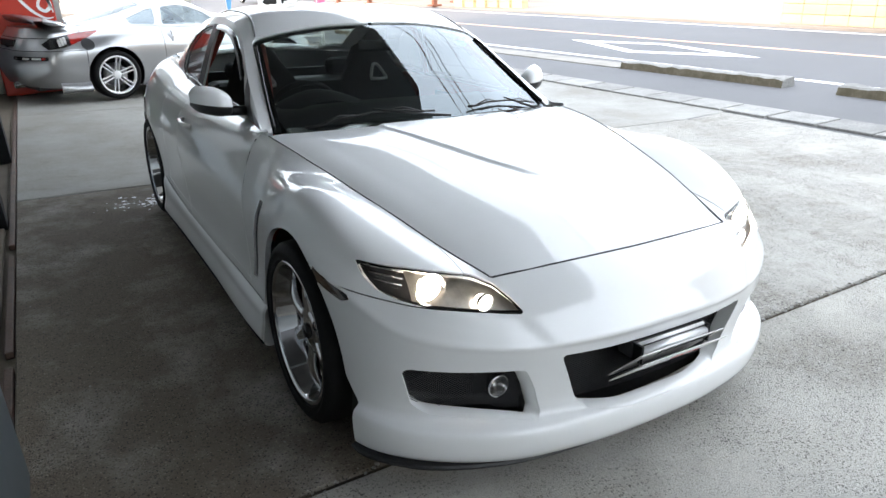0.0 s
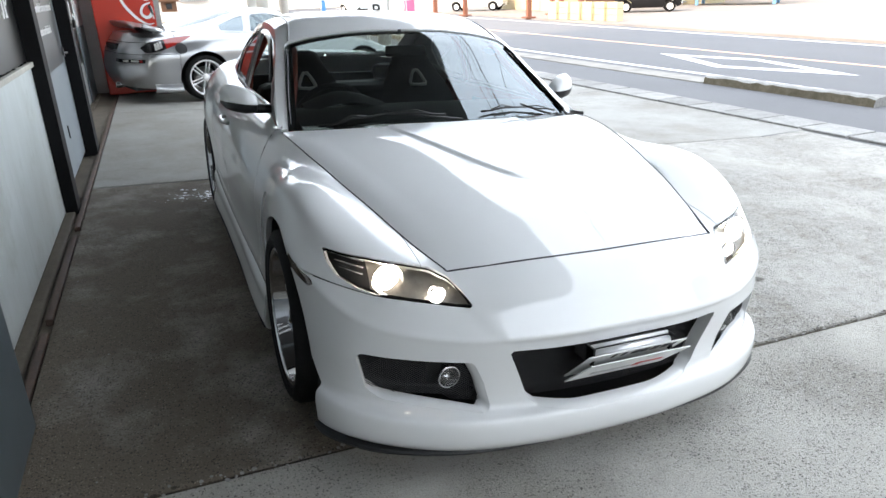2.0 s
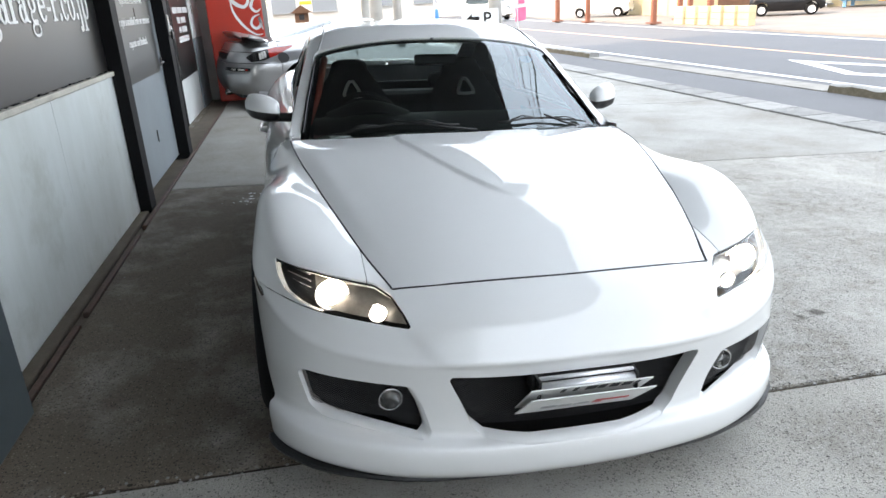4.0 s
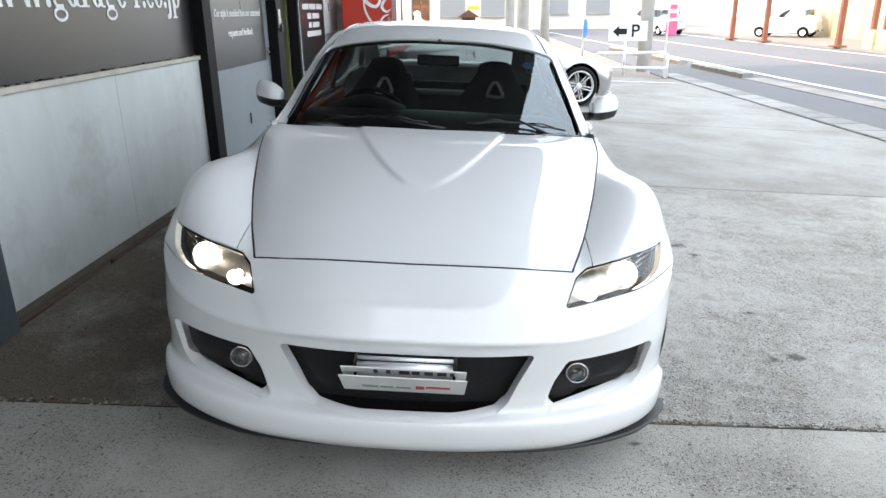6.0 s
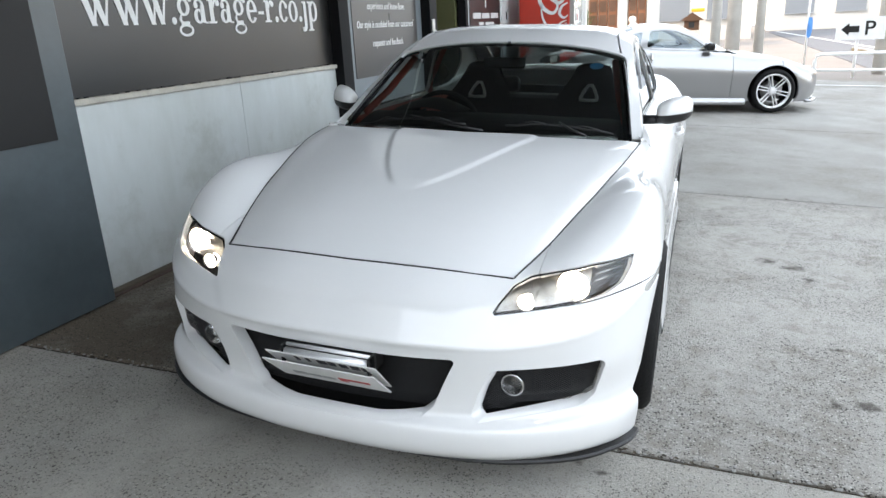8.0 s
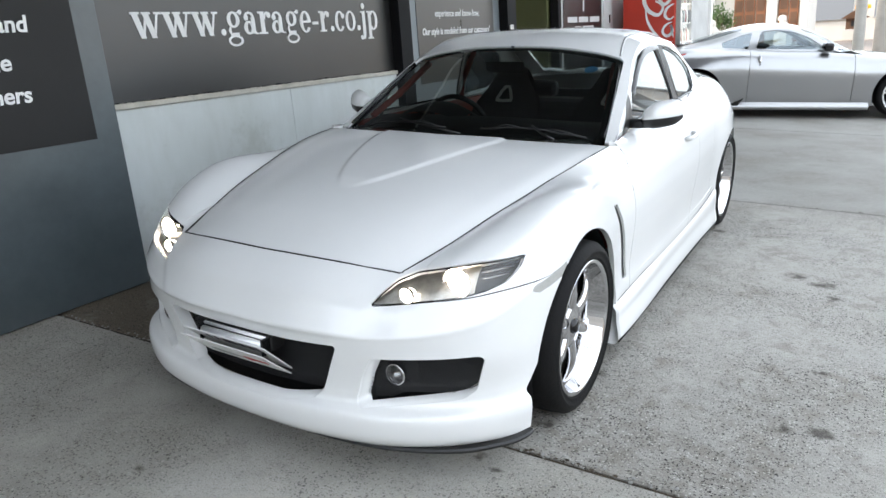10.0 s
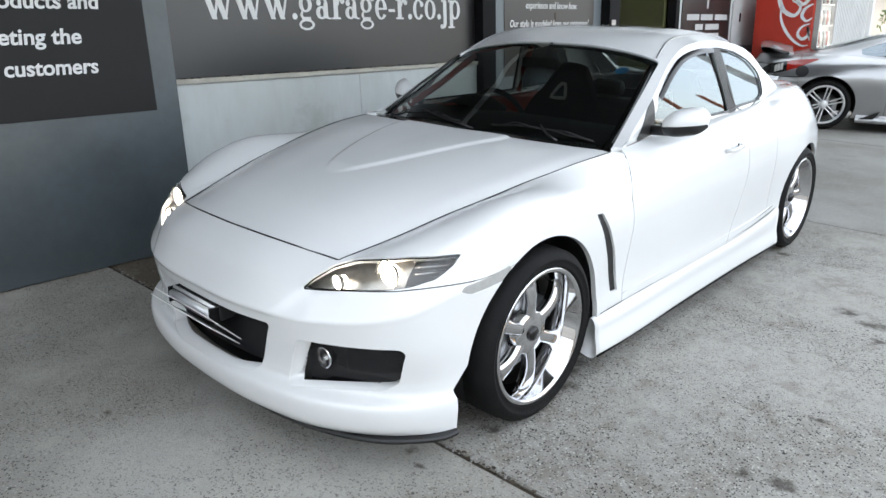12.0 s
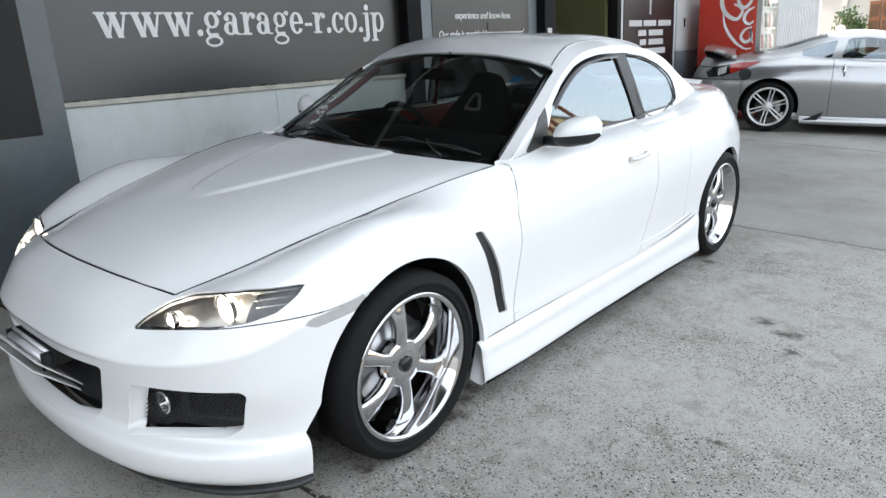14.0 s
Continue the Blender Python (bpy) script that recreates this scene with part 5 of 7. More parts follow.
for i in range(59):
    f += [(i * 6 + k, i * 6 + (k + 1) % 6, (i + 1) * 6 + (k + 1) % 6, (i + 1) * 6 + k) for k in range(6)]
sheet_part("chin_lip", joined((v, f), mirrored((v, f))), BLACK, coupe, "scuffed black chin lip", smooth=False)
for mir in (lambda q: q, mirrored):
    SK = []
    for y, o, top_z in ((.346, 0.014, .262), (.43, .018, .262), (1.2, .014, .272), (1.95, .016, .285), (2.24, .022, .312), (2.34, .022, .335)):
        SK.append([(.872, y, top_z + .008), (.880, y, top_z + .006), (.8855, y, top_z + .001), (.886 + o * .3, y, top_z - .006), (.892 + o * .6, y, .20), (.8965 + o, y, .134), (.897 + o, y, .124), (.891 + o, y, .113), (.84, y, .112)])
    sv, sf = grid(SK, 60, 48)
    sf = [tuple(reversed(q)) for q in sf] + [tuple(range(48)), tuple(range(len(sv) - 48, len(sv)))[::-1]]
    sheet_part("side_skirt", mir((sv, sf)), PEARL, coupe, "white side skirt")

    side_x = lambda y_: float(np.interp(y_, (.4, .64, 1.1, 1.7, 2.2), (.8785, .8765, .881, .8825, .8845)))
    top_of = lambda y_: float(np.interp(y_, (.38, 1.2, 1.95, 2.24, 2.34), (.262, .272, .285, .312, .335)))
    sheet_part("sill_crease", mir(tube([(side_x(y_) - 0.0035, y_, top_of(y_) + 0.045) for y_ in np.linspace(.56, 2.25, 24)], 0.008, 10)), PEARL, coupe)
    # proud dark tube in place of the shaded groove between sill and skirt
    sheet_part("skirt_gap_line", mir(tube([(side_x(y_) + 0.0022, y_, top_of(y_) + 0.0115) for y_ in np.linspace(.40, 2.30, 24)], 0.0040, 6)), RUBBER, coupe, "dark line drawn as the shaded gap above the skirt")
    # thin dark tube drawn for the soft shade along the sill's upper crease
    sheet_part("sill_shade_line", mir(tube([(side_x(y_) + 0.0010, y_, top_of(y_) + 0.029 + 0.006 * (y_ - 0.7)) for y_ in np.linspace(.72, 2.28, 24)], 0.0020, 6)), RUBBER, coupe, "thin dark line painted as the shade of the sill crease")
    sheet_part("skirt_edge", mir(tube([(float(np.interp(y_, (.35, .43, 1.2, 1.95, 2.24), (.909, .913, .909, .911, .917))), y_, .1155) for y_ in np.linspace(.36, 2.32, 16)], 0.0058, 6)), RUBBER, coupe, "dark lower edge of the skirt")

# wheel wells and underside
for yc in (0.0, 2.70):
    for s in (1, -1):
        v, f = [], []
        for i in range(25):
            a = math.pi * (i / 24) * 1.2 - 0.1 * math.pi
            for x in (0.50, 0.85):
                v.append((x * s, yc + 0.374 * math.cos(a), 0.312 + 0.374 * math.sin(a)))
        f = [(2 * i, 2 * i + 1, 2 * i + 3, 2 * i + 2) for i in range(24)] + [tuple(range(0, 50, 2))]
        sheet_part("wheel_well", (v, f), BLACK, coupe)
boxed("underbody", (-.62, -.60, .15), (.62, -.37, .24), BLACK, coupe)
boxed("floor_pan", (-.80, .37, .16), (.80, 2.32, .26), BLACK, coupe)
boxed("tail_pan", (-.55, 3.08, .2), (.55, 3.40, .3), BLACK, coupe)
boxed("engine_bay", (-.48, -.36, .18), (.48, .40, .60), BLACK, coupe)


# wheels
def tyre_profile(r_out, r_rim, w):
    return [(w * 0.42, r_rim), (w * 0.5, r_rim + 0.006), (w * 0.515, r_rim + 0.009), (w * 0.505, r_rim + 0.012), (w * 0.535, r_rim + (r_out - r_rim) * 0.40), (w * 0.545, r_rim + (r_out - r_rim) * 0.46), (w * 0.535, r_rim + (r_out - r_rim) * 0.52), (w * 0.5, r_out - 0.018), (w * 0.43, r_out - 0.005), (w * 0.2, r_out), (-w * 0.43, r_out - 0.004), (-w * 0.52, r_rim + 0.03), (-w * 0.45, r_rim)]


def spoke_mesh(r0, r1, w0, w1, x_of, depth, sag=0.0):
    """One radial spoke along +z."""
    v, f = [], []
    n = 11
    for i in range(n):
        s = i / (n - 1)
        r, w = r0 + (r1 - r0) * s, w0 + (w1 - w0) * (0.25 * s + 0.75 * s * s) - sag * math.sin(math.pi * s)
        x = x_of(s)
        v += [(x - depth, -w * 0.8, r), (x - 0.016, -w, r), (x - 0.007, -w * 0.93, r), (x - 0.001, -w * 0.6, r), (x + 0.003, 0, r), (x - 0.001, w * 0.6, r), (x - 0.007, w * 0.93, r), (x - 0.016, w, r), (x - depth, w * 0.8, r)]
    for i in range(n - 1):
        f += [(i * 9 + k, (i + 1) * 9 + k, (i + 1) * 9 + (k + 1) % 9, i * 9 + (k + 1) % 9) for k in range(9)]
    f += [tuple(range(9)), tuple(range((n - 1) * 9, n * 9))[::-1]]
    return v, f


def turned(vf, a):
    c, s = math.cos(a), math.sin(a)
    return [(x, y * c - z * s, y * s + z * c) for x, y, z in vf[0]], vf[1]


def sports_wheel(parent, where, side, start, kind="chrome"):
    w = tagged(new("wheel"))
    w.parent = parent
    w.matrix_local = Matrix.Translation(where) @ Matrix.Rotation(0 if side > 0 else math.pi, 4, "Z")
    R, W = 0.318, 0.235
    RIM = 0.252
    face = CHROME if kind == "chrome" else ALLOY
    sheet_part("tyre", lathe(tyre_profile(R, RIM - 0.004, W), 64), RUBBER, w)
    if kind == "chrome":
        sheet_part("rim", lathe([(0.108, RIM), (0.118, RIM - 0.002), (0.118, RIM - 0.014), (0.108, RIM - 0.020), (0.05, RIM - 0.030), (0.034, RIM - 0.040), (-0.09, RIM - 0.035), (-0.11, RIM)], 64), face, w, "polished chrome dish rim")
        for k in range(6):
            sheet_part("spoke", turned(spoke_mesh(0.035, RIM - 0.030, 0.033, 0.046, lambda s: 0.066 + 0.024 * math.sin(s * 2.6) - 0.020 * s, 0.04, 0.013), start + k * math.pi / 3), face, w)
        sheet_part("hub", lathe([(0.03, 0.088), (0.066, 0.082), (0.072, 0.074), (0.074, 0.040), (0.074, 0.026)], 40), face, w)
        sheet_part("centre_cap", lathe([(0.068, 0.029), (0.082, 0.027), (0.088, 0.020), (0.089, 0.0)], 32), TRIM, w, "black centre cap")
        for k in range(6):
            a = start + (k + 0.5) * math.pi / 3
            v, f = lathe([(0.06, 0.007), (0.072, 0.006), (0.073, 0.0)], 8)
            sheet_part("wheel_nut", ([(x, y + 0.056 * math.cos(a + math.pi / 2), z + 0.056 * math.sin(a + math.pi / 2)) for x, y, z in v], f), STEEL, w)
    else:
        sheet_part("rim", lathe([(0.108, RIM), (0.116, RIM - 0.002), (0.116, RIM - 0.016), (0.100, RIM - 0.026), (0.080, RIM - 0.030)], 56), face, w, "silver alloy rim")
        # the barrel's dark colour paints in the shade behind the spokes
        sheet_part("rim_barrel", lathe([(0.080, RIM - 0.030), (0.03, RIM - 0.034), (-0.09, RIM - 0.03), (-0.11, RIM)], 56), SMOKE, w, "rim barrel coloured dark for the shade behind the spokes")
        for k in range(6):
            for d in (-0.024, 0.024):
                v, f = spoke_mesh(0.04, RIM - 0.026, 0.0085, 0.0105, lambda s: 0.075 + 0.02 * s, 0.03)
                v = [(x, y + d * (0.7 + 0.3 * z / 0.2), z) for x, y, z in v]
                sheet_part("spoke", turned((v, f), start + k * math.pi / 3), face, w)
        sheet_part("hub", lathe([(0.03, 0.06), (0.078, 0.055), (0.085, 0.03), (0.087, 0.0)], 32), face, w)
    sheet_part("brake_disc", lathe([(-0.01, 0.155), (0.0, 0.155), (0.0, 0.07), (0.02, 0.06), (0.02, 0.0)], 40), STEEL, w)
    bm = bmesh.new()
    box(bm, (-0.03, 0.09, -0.08), (0.022, 0.16, 0.08), 0.012)
    part("brake_caliper", bm, STEEL, w)
    return w


for y in (0.0, 2.70):
    for s in (1, -1):
        sports_wheel(coupe, (0.775 * s, y, 0.316), s, 0.06 if y == 0 else 0.6)

# door mirrors
for s in (1, -1):
    mir = (lambda q: q) if s == 1 else mirrored
    cap = grid([
        [(.795, 1.00, .950), (.795, .985, .945), (.795, .98, .935), (.795, .985, .925), (.795, 1.00, .915)],
        [(.802, .99, .975), (.802, .945, .962), (.802, .93, .935), (.802, .945, .908), (.802, .99, .895)],
        [(.850, 1.0, 1.002), (.850, .935, .980), (.850, .915, .94), (.850, .93, .902), (.850, .99, .888)],
        [(.915, 1.02, 1.014), (.915, .955, .990), (.915, .935, .95), (.915, .95, .910), (.915, 1.00, .895)],
        [(.972, 1.045, 1.010), (.972, .995, .988), (.972, .98, .955), (.972, .99, .922), (.972, 1.02, .910)],
        [(1.00, 1.06, .98), (1.00, 1.04, .972), (1.00, 1.035, .958), (1.00, 1.04, .945), (1.00, 1.05, .935)]], 40, 30)
    cap[0][:, 0] = 0.780 + 0.77 * (cap[0][:, 0] - 0.795)
    cap[0][:, 1] += 0.025
    dip = lambda v: v[:, 2] - (0.934 + 0.10 * (v[:, 0] - 0.80))
    mirror = sheet_part("door_mirror", mir(clip(cap, dip)), PEARL, coupe, "white door mirror cap over a black base")
    sheet_part("mirror_base", mir(clip(cap, lambda v: -dip(v))), BLACK, mirror, "black mirror base")
    sheet_part("mirror_glass", mir((np.array([(.785, 1.025, .955), (.785, 1.025, .91), (.870, 1.037, .898), (.935, 1.075, .94), (.935, 1.085, .975), (.870, 1.050, 1.008)]), [(0, 1, 2, 3, 4, 5)])), CHROME, mirror, smooth=False)
    sheet_part("mirror_foot", mir(tube([(.70, 1.005, .905), (.76, 1.0, .908), (.82, 1.0, .912)], 0.022, 10)), BLACK, mirror, "black mirror foot")
    # handles
    sheet_part("door_handle", (lambda q: q if s == 1 else mirrored(q))(tube([(.868, 1.49, .768), (.892, 1.51, .772), (.898, 1.57, .775), (.892, 1.64, .778), (.866, 1.66, .778)], 0.011, 10)), PEARL, coupe, "white pull handle")

# number plate, folded down under a dark cover bar
PLATE = material("white_plate", (0.72, 0.72, 0.70), 0.4, vary=0.1, scale=20)
plate = tagged(new("number_plate"), label="white number plate with a shop plate in front, tilted face down under a chrome bar")
plate.parent = coupe
plate.matrix_local = pose(-0.005, -.753, .312, 47, 0, 0) @ pose(0, 0, 0, 0, 1.2, 0)
rear_tilt = pose(0, 0.006, 0.004, -3, 0, 0)
boxed("shop_plate", (-.180, -.004, 0), (.180, 0, .168), PLATE, plate, "white shop plate", 0.0015)
number = boxed("rear_plate", (-.177, .006, .0), (.177, .010, .166), PLATE, plate, "white number plate", 0.0015)
number.matrix_local = rear_tilt
for x0, x1, z0, z1 in ((-.12, -.075, .05, .075), (-.068, -.03, .05, .07), (-.022, .02, .05, .07)):
    boxed("plate_mark", (x0, -.0055, z0), (x1, -.0042, z1), STEEL, plate, bevel=0)
REDMARK = material("red_mark", (0.50, 0.03, 0.03), 0.5)
boxed("plate_mark", (.035, -.0055, .048), (.06, -.0042, .085), REDMARK, plate, "red mark", bevel=0)
boxed("plate_mark", (.064, -.0055, .066), (.135, -.0042, .085), REDMARK, plate, "red mark", bevel=0)
for k, w in enumerate((.012, .012, .03, .022, .024, .026, .012)):
    boxed("plate_bar", (-.085 + k * .036, .0045, .128), (-.085 + k * .036 + w, .0058, .158), BLACK, number, bevel=0)
bracket = tagged(new("plate_bracket"), label="chrome ribbed bracket bar above the plate")
bracket.parent = coupe
for dz, dy, r in ((.004, 0, .0135), (.024, .010, .006), (-.020, .006, .005)):
    sheet_part("bar", tube([(-.137, -.822 + dy, .424 + dz), (.137, -.822 + dy, .424 + dz)], r, 12), ALLOY, bracket)
for x in (-.145, .137):
    boxed("bracket_end", (x, -.835, .395), (x + .008, -.79, .452), TRIM, bracket, bevel=0.002)
boxed("bracket_arm", (-.15, -.80, .40), (.15, -.745, .448), BLACK, bracket, bevel=0.004)

# proud black cords that stand in for the shade in the bonnet gap
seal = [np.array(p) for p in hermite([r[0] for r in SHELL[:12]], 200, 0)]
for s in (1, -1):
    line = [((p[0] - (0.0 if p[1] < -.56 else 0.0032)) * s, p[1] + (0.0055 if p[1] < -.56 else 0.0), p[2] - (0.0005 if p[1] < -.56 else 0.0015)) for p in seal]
    sheet_part("bonnet_gap_cord", tube(line, 0.0036, 6), BLACK, coupe, "black cord drawn as the shaded line of the bonnet gap")

# wipers
def on_glass(x, y):
    d = np.hypot(top[0][:, 0] - abs(x), top[0][:, 1] - y)
    return (x, y - 0.005, float(top[0][d.argmin()][2]) + 0.008)


for x0, x1, y0, y1, xp in ((-.58, -.02, .655, .575, .06), (.16, .62, .585, .695, .52)):
    blade = [on_glass(x0 + (x1 - x0) * s, y0 + (y1 - y0) * s) for s in np.linspace(0, 1, 9)]
    wiper = sheet_part("wiper", tube(blade, 0.0048, 6), BLACK, coupe, "black wiper")
    mid_ = blade[4]
    sheet_part("wiper_arm", tube([(xp, .565, .885), ((xp + mid_[0]) / 2, .585, .905), (mid_[0], mid_[1] - .004, mid_[2] + .016)], 0.006, 6, taper=0.6), BLACK, wiper)
    for a_ in (2, 6):
        sheet_part("wiper_bow", tube([tuple(np.array(blade[a_ - 1]) + (0, 0, .004)), tuple(np.array(blade[a_]) + (0, -.003, .014)), tuple(np.array(blade[a_ + 1]) + (0, 0, .004))], 0.003, 6), BLACK, wiper)
sheet_part("cowl", (np.array([(-.48, .50, .868), (.48, .50, .868), (.65, .60, .864), (.64, .72, .866), (-.64, .72, .866), (-.65, .60, .864)]), [(0, 1, 2, 3, 4, 5)]), TRIM, coupe)

# cabin
REDTRIM = material("red_leather", (0.36, 0.045, 0.025), 0.5, vary=0.3, scale=12, bump=0.15, bump_scale=250)
cabin = boxed("dashboard", (-.62, .88, .62), (.62, 1.18, .885), LEATHER, coupe, "black dashboard", 0.05)
sheet_part("dash_top", grid([[(-.64, .70, .85), (0, .66, .862), (.64, .70, .85)], [(-.63, .9, .90), (0, .88, .905), (.63, .9, .90)], [(-.62, 1.1, .88), (0, 1.12, .89), (.62, 1.1, .88)]], 12, 20), LEATHER, cabin)
sheet_part("instrument_hood", grid([[(-.56, .95, .88), (-.36, .92, .93), (-.16, .95, .88)], [(-.56, 1.12, .90), (-.36, 1.12, .96), (-.16, 1.12, .90)], [(-.55, 1.2, .85), (-.36, 1.2, .93), (-.17, 1.2, .85)]], 10, 16), LEATHER, cabin)
ring = [(-.36 + .185 * math.cos(a), 1.30 + .05 * math.sin(a) * 0 - .07 * math.sin(a), .80 + .175 * math.sin(a)) for a in np.linspace(0, 2 * math.pi, 40, endpoint=False)]
wheel = sheet_part("steering_wheel", tube(ring, 0.014, 10, closed=True), LEATHER, coupe, "black steering wheel")
for a in (0.1, math.pi - 0.1, 1.5 * math.pi):
    sheet_part("wheel_spoke", tube([(-.36, 1.29, .80), (-.36 + .18 * math.cos(a), 1.30 - .07 * math.sin(a), .80 + .17 * math.sin(a))], 0.016, 8), LEATHER, wheel)
TRI = material("pale_grey_frame", (0.92, 0.91, 0.86), 0.45)
for x in (-.36, .34):
    seat = sheet_part("front_seat", grid([
        [(x - .20, 1.72, .62), (x - .10, 1.70, .62), (x + .10, 1.70, .62), (x + .20, 1.72, .62)],
        [(x - .24, 1.80, .72), (x - .12, 1.78, .72), (x + .12, 1.78, .72), (x + .24, 1.80, .72)],
        [(x - .22, 1.90, .86), (x - .12, 1.88, .87), (x + .12, 1.88, .87), (x + .22, 1.90, .86)],
        [(x - .16, 1.97, .96), (x - .10, 1.95, .97), (x + .10, 1.95, .97), (x + .16, 1.97, .96)],
        [(x - .12, 1.98, 1.02), (x - .08, 1.96, 1.04), (x + .08, 1.96, 1.04), (x + .12, 1.98, 1.02)],
        [(x - .10, 2.02, 1.075), (x - .06, 2.0, 1.09), (x + .06, 2.0, 1.09), (x + .10, 2.02, 1.075)],
        [(x - .13, 2.06, .98), (x - .08, 2.07, 1.0), (x + .08, 2.07, 1.0), (x + .13, 2.06, .98)],
        [(x - .24, 2.0, .62), (x - .10, 2.0, .62), (x + .10, 2.0, .62), (x + .24, 2.0, .62)]], 40, 20), LEATHER, coupe, "black bucket seat with a triangular opening")
    tri = [(x + dx, 1.866 + 0.7 * (dz - .888), dz) for dx, dz in ((-.052, .888), (.0, .884), (.052, .888), (.05, .90), (.028, .945), (.012, .968), (-.012, .968), (-.028, .945), (-.05, .90))]
    sheet_part("headrest_frame", tube(tri, 0.0100, 8, closed=True), TRI, seat, "pale triangular frame")
    boxed("seat_cushion", (x - .25, 1.25, .36), (x + .25, 1.85, .52), LEATHER, seat, bevel=0.05)
boxed("rear_bench", (-.58, 2.25, .40), (.58, 2.50, .86), LEATHER, coupe, "black rear seats", 0.06)
for x in (-.33, .33):
    boxed("rear_headrest", (x - .12, 2.38, .86), (x + .12, 2.46, .97), LEATHER, coupe, bevel=0.04)
boxed("cabin_lining", (-.60, 2.55, .30), (.60, 2.60, .90), LEATHER, coupe)
lining = clip((top[0] - np.array([0, 0.0, 0.03]), [tuple(reversed(q)) for q in top[1]]), lambda v: np.minimum(v[:, 1] - 1.27, 2.3 - v[:, 1]))
sheet_part("headlining", both(lining), LEATHER, coupe)
for s in (1, -1):
    door_trim = boxed("door_lining", (min(.66 * s, .71 * s), .78, .35), (max(.66 * s, .71 * s), 2.2, .885), REDTRIM, coupe, "red leather door lining", bevel=0.02)
    for y0, y1, z0, z1 in ((.95, 1.22, .66, .80), (1.30, 1.72, .60, .82), (.9, 1.7, .42, .54)):
        boxed("door_panel", (min(.645 * s, .661 * s), y0, z0), (max(.645 * s, .661 * s), y1, z1), LEATHER, door_trim, "black panel", bevel=0.008)
        boxed("panel_strip", (min(.64 * s, .662 * s), y0, z0 - .018), (max(.64 * s, .662 * s), y1, z0 - .004), CHROME, door_trim, bevel=0.002)
    for pts_ in ([(.655, .86, .90), (.60, 1.04, 1.0), (.545, 1.28, 1.150)], [(.69, 1.90, .90), (.645, 1.88, 1.05), (.565, 1.86, 1.205)], [(.57, 1.28, 1.175), (.545, 1.7, 1.215), (.535, 2.1, 1.195)]):
        sheet_part("pillar_trim", tube([(a_ * s, b_, c_) for a_, b_, c_ in pts_], 0.018, 8), REDTRIM, coupe, "red pillar trim")
boxed("inside_mirror", (-.11, 1.14, 1.115), (.11, 1.16, 1.17), TRIM, coupe, "inside mirror", 0.012)
BLUE = material("blue_sticker", (0.05, 0.30, 0.60), 0.4)
v, f = lathe([(0, 0.0), (0.001, 0.032), (0.0, 0.033)], 24, "y")
sheet_part("sticker", ([(x + .47, y * 0.5 + 1.142 + 0.87 * z, 1.136 + 0.42 * z) for x, y, z in v], f), BLUE, wind, "round blue sticker")
# boot spoiler and tail lamps
for mir in (lambda q: q, mirrored):
    tail_lens = clip(shell, lambda v: -np.maximum(rounded([(3.05, .86), (3.36, .87), (3.40, .74), (3.16, .73)], 0.02)(v[:, 1], v[:, 2]), 0.45 - v[:, 0]))
    sheet_part("tail_lamp", mir((tail_lens[0] + np.array([.004, .003, 0]), tail_lens[1])), FROST, coupe, "clear tail lamp lens")
sheet_part("boot_spoiler", grid([[(-.46, 3.28, .962), (0, 3.34, .970), (.46, 3.28, .962)], [(-.45, 3.36, .978), (0, 3.43, .988), (.45, 3.36, .978)], [(-.44, 3.40, .982), (0, 3.48, .992), (.44, 3.40, .982)], [(-.44, 3.39, .95), (0, 3.47, .955), (.44, 3.39, .95)]], 16, 20), PEARL, coupe)
sheet_part("boot_lid", grid([[(-.60, 2.86, .963), (0, 2.90, .985), (.60, 2.86, .963)], [(-.585, 3.12, .972), (0, 3.15, .985), (.585, 3.12, .972)], [(-.48, 3.40, .960), (0, 3.46, .962), (.48, 3.40, .960)]], 20, 24), PEARL, coupe)


# ---- silver coupe parked behind ----
ZSHELL = [
    [(0, -.80, .62), (0, -.84, .56), (0, -.86, .45), (0, -.85, .30), (0, -.80, .17)],
    [(.40, -.75, .62), (.42, -.79, .56), (.43, -.80, .45), (.43, -.79, .30), (.42, -.74, .17)],
    [(.60, -.52, .67), (.70, -.58, .63), (.74, -.60, .50), (.75, -.60, .32), (.74, -.56, .17)],
    [(.66, -.20, .75), (.78, -.25, .745), (.86, -.33, .61), (.87, -.36, .37), (.86, -.34, .17)],
    [(.68, .10, .79), (.80, .10, .795), (.89, .05, .66), (.90, .0, .42), (.87, 0, .17)],
    [(.72, .50, .84), (.80, .50, .81), (.88, .50, .65), (.88, .50, .40), (.85, .50, .17)],
    [(.74, .95, .885), (.81, .95, .85), (.885, .95, .67), (.885, .95, .40), (.86, .95, .17)],
    [(.74, 1.6, .915), (.82, 1.6, .87), (.895, 1.6, .69), (.89, 1.6, .40), (.86, 1.6, .17)],
    [(.71, 2.2, .94), (.815, 2.2, .895), (.905, 2.25, .72), (.90, 2.25, .40), (.87, 2.25, .17)],
    [(.645, 2.65, .95), (.785, 2.65, .905), (.915, 2.65, .72), (.91, 2.65, .40), (.88, 2.65, .17)],
    [(.575, 3.02, .945), (.715, 3.02, .90), (.865, 3.04, .71), (.88, 3.04, .42), (.855, 3.0, .18)],
    [(.555, 3.28, .935), (.685, 3.33, .88), (.805, 3.38, .70), (.82, 3.41, .42), (.785, 3.33, .20)],
    [(.42, 3.47, .93), (.48, 3.51, .87), (.55, 3.59, .70), (.56, 3.63, .42), (.53, 3.55, .21)],
    [(0, 3.53, .93), (0, 3.57, .87), (0, 3.65, .70), (0, 3.69, .42), (0, 3.61, .22)],
]
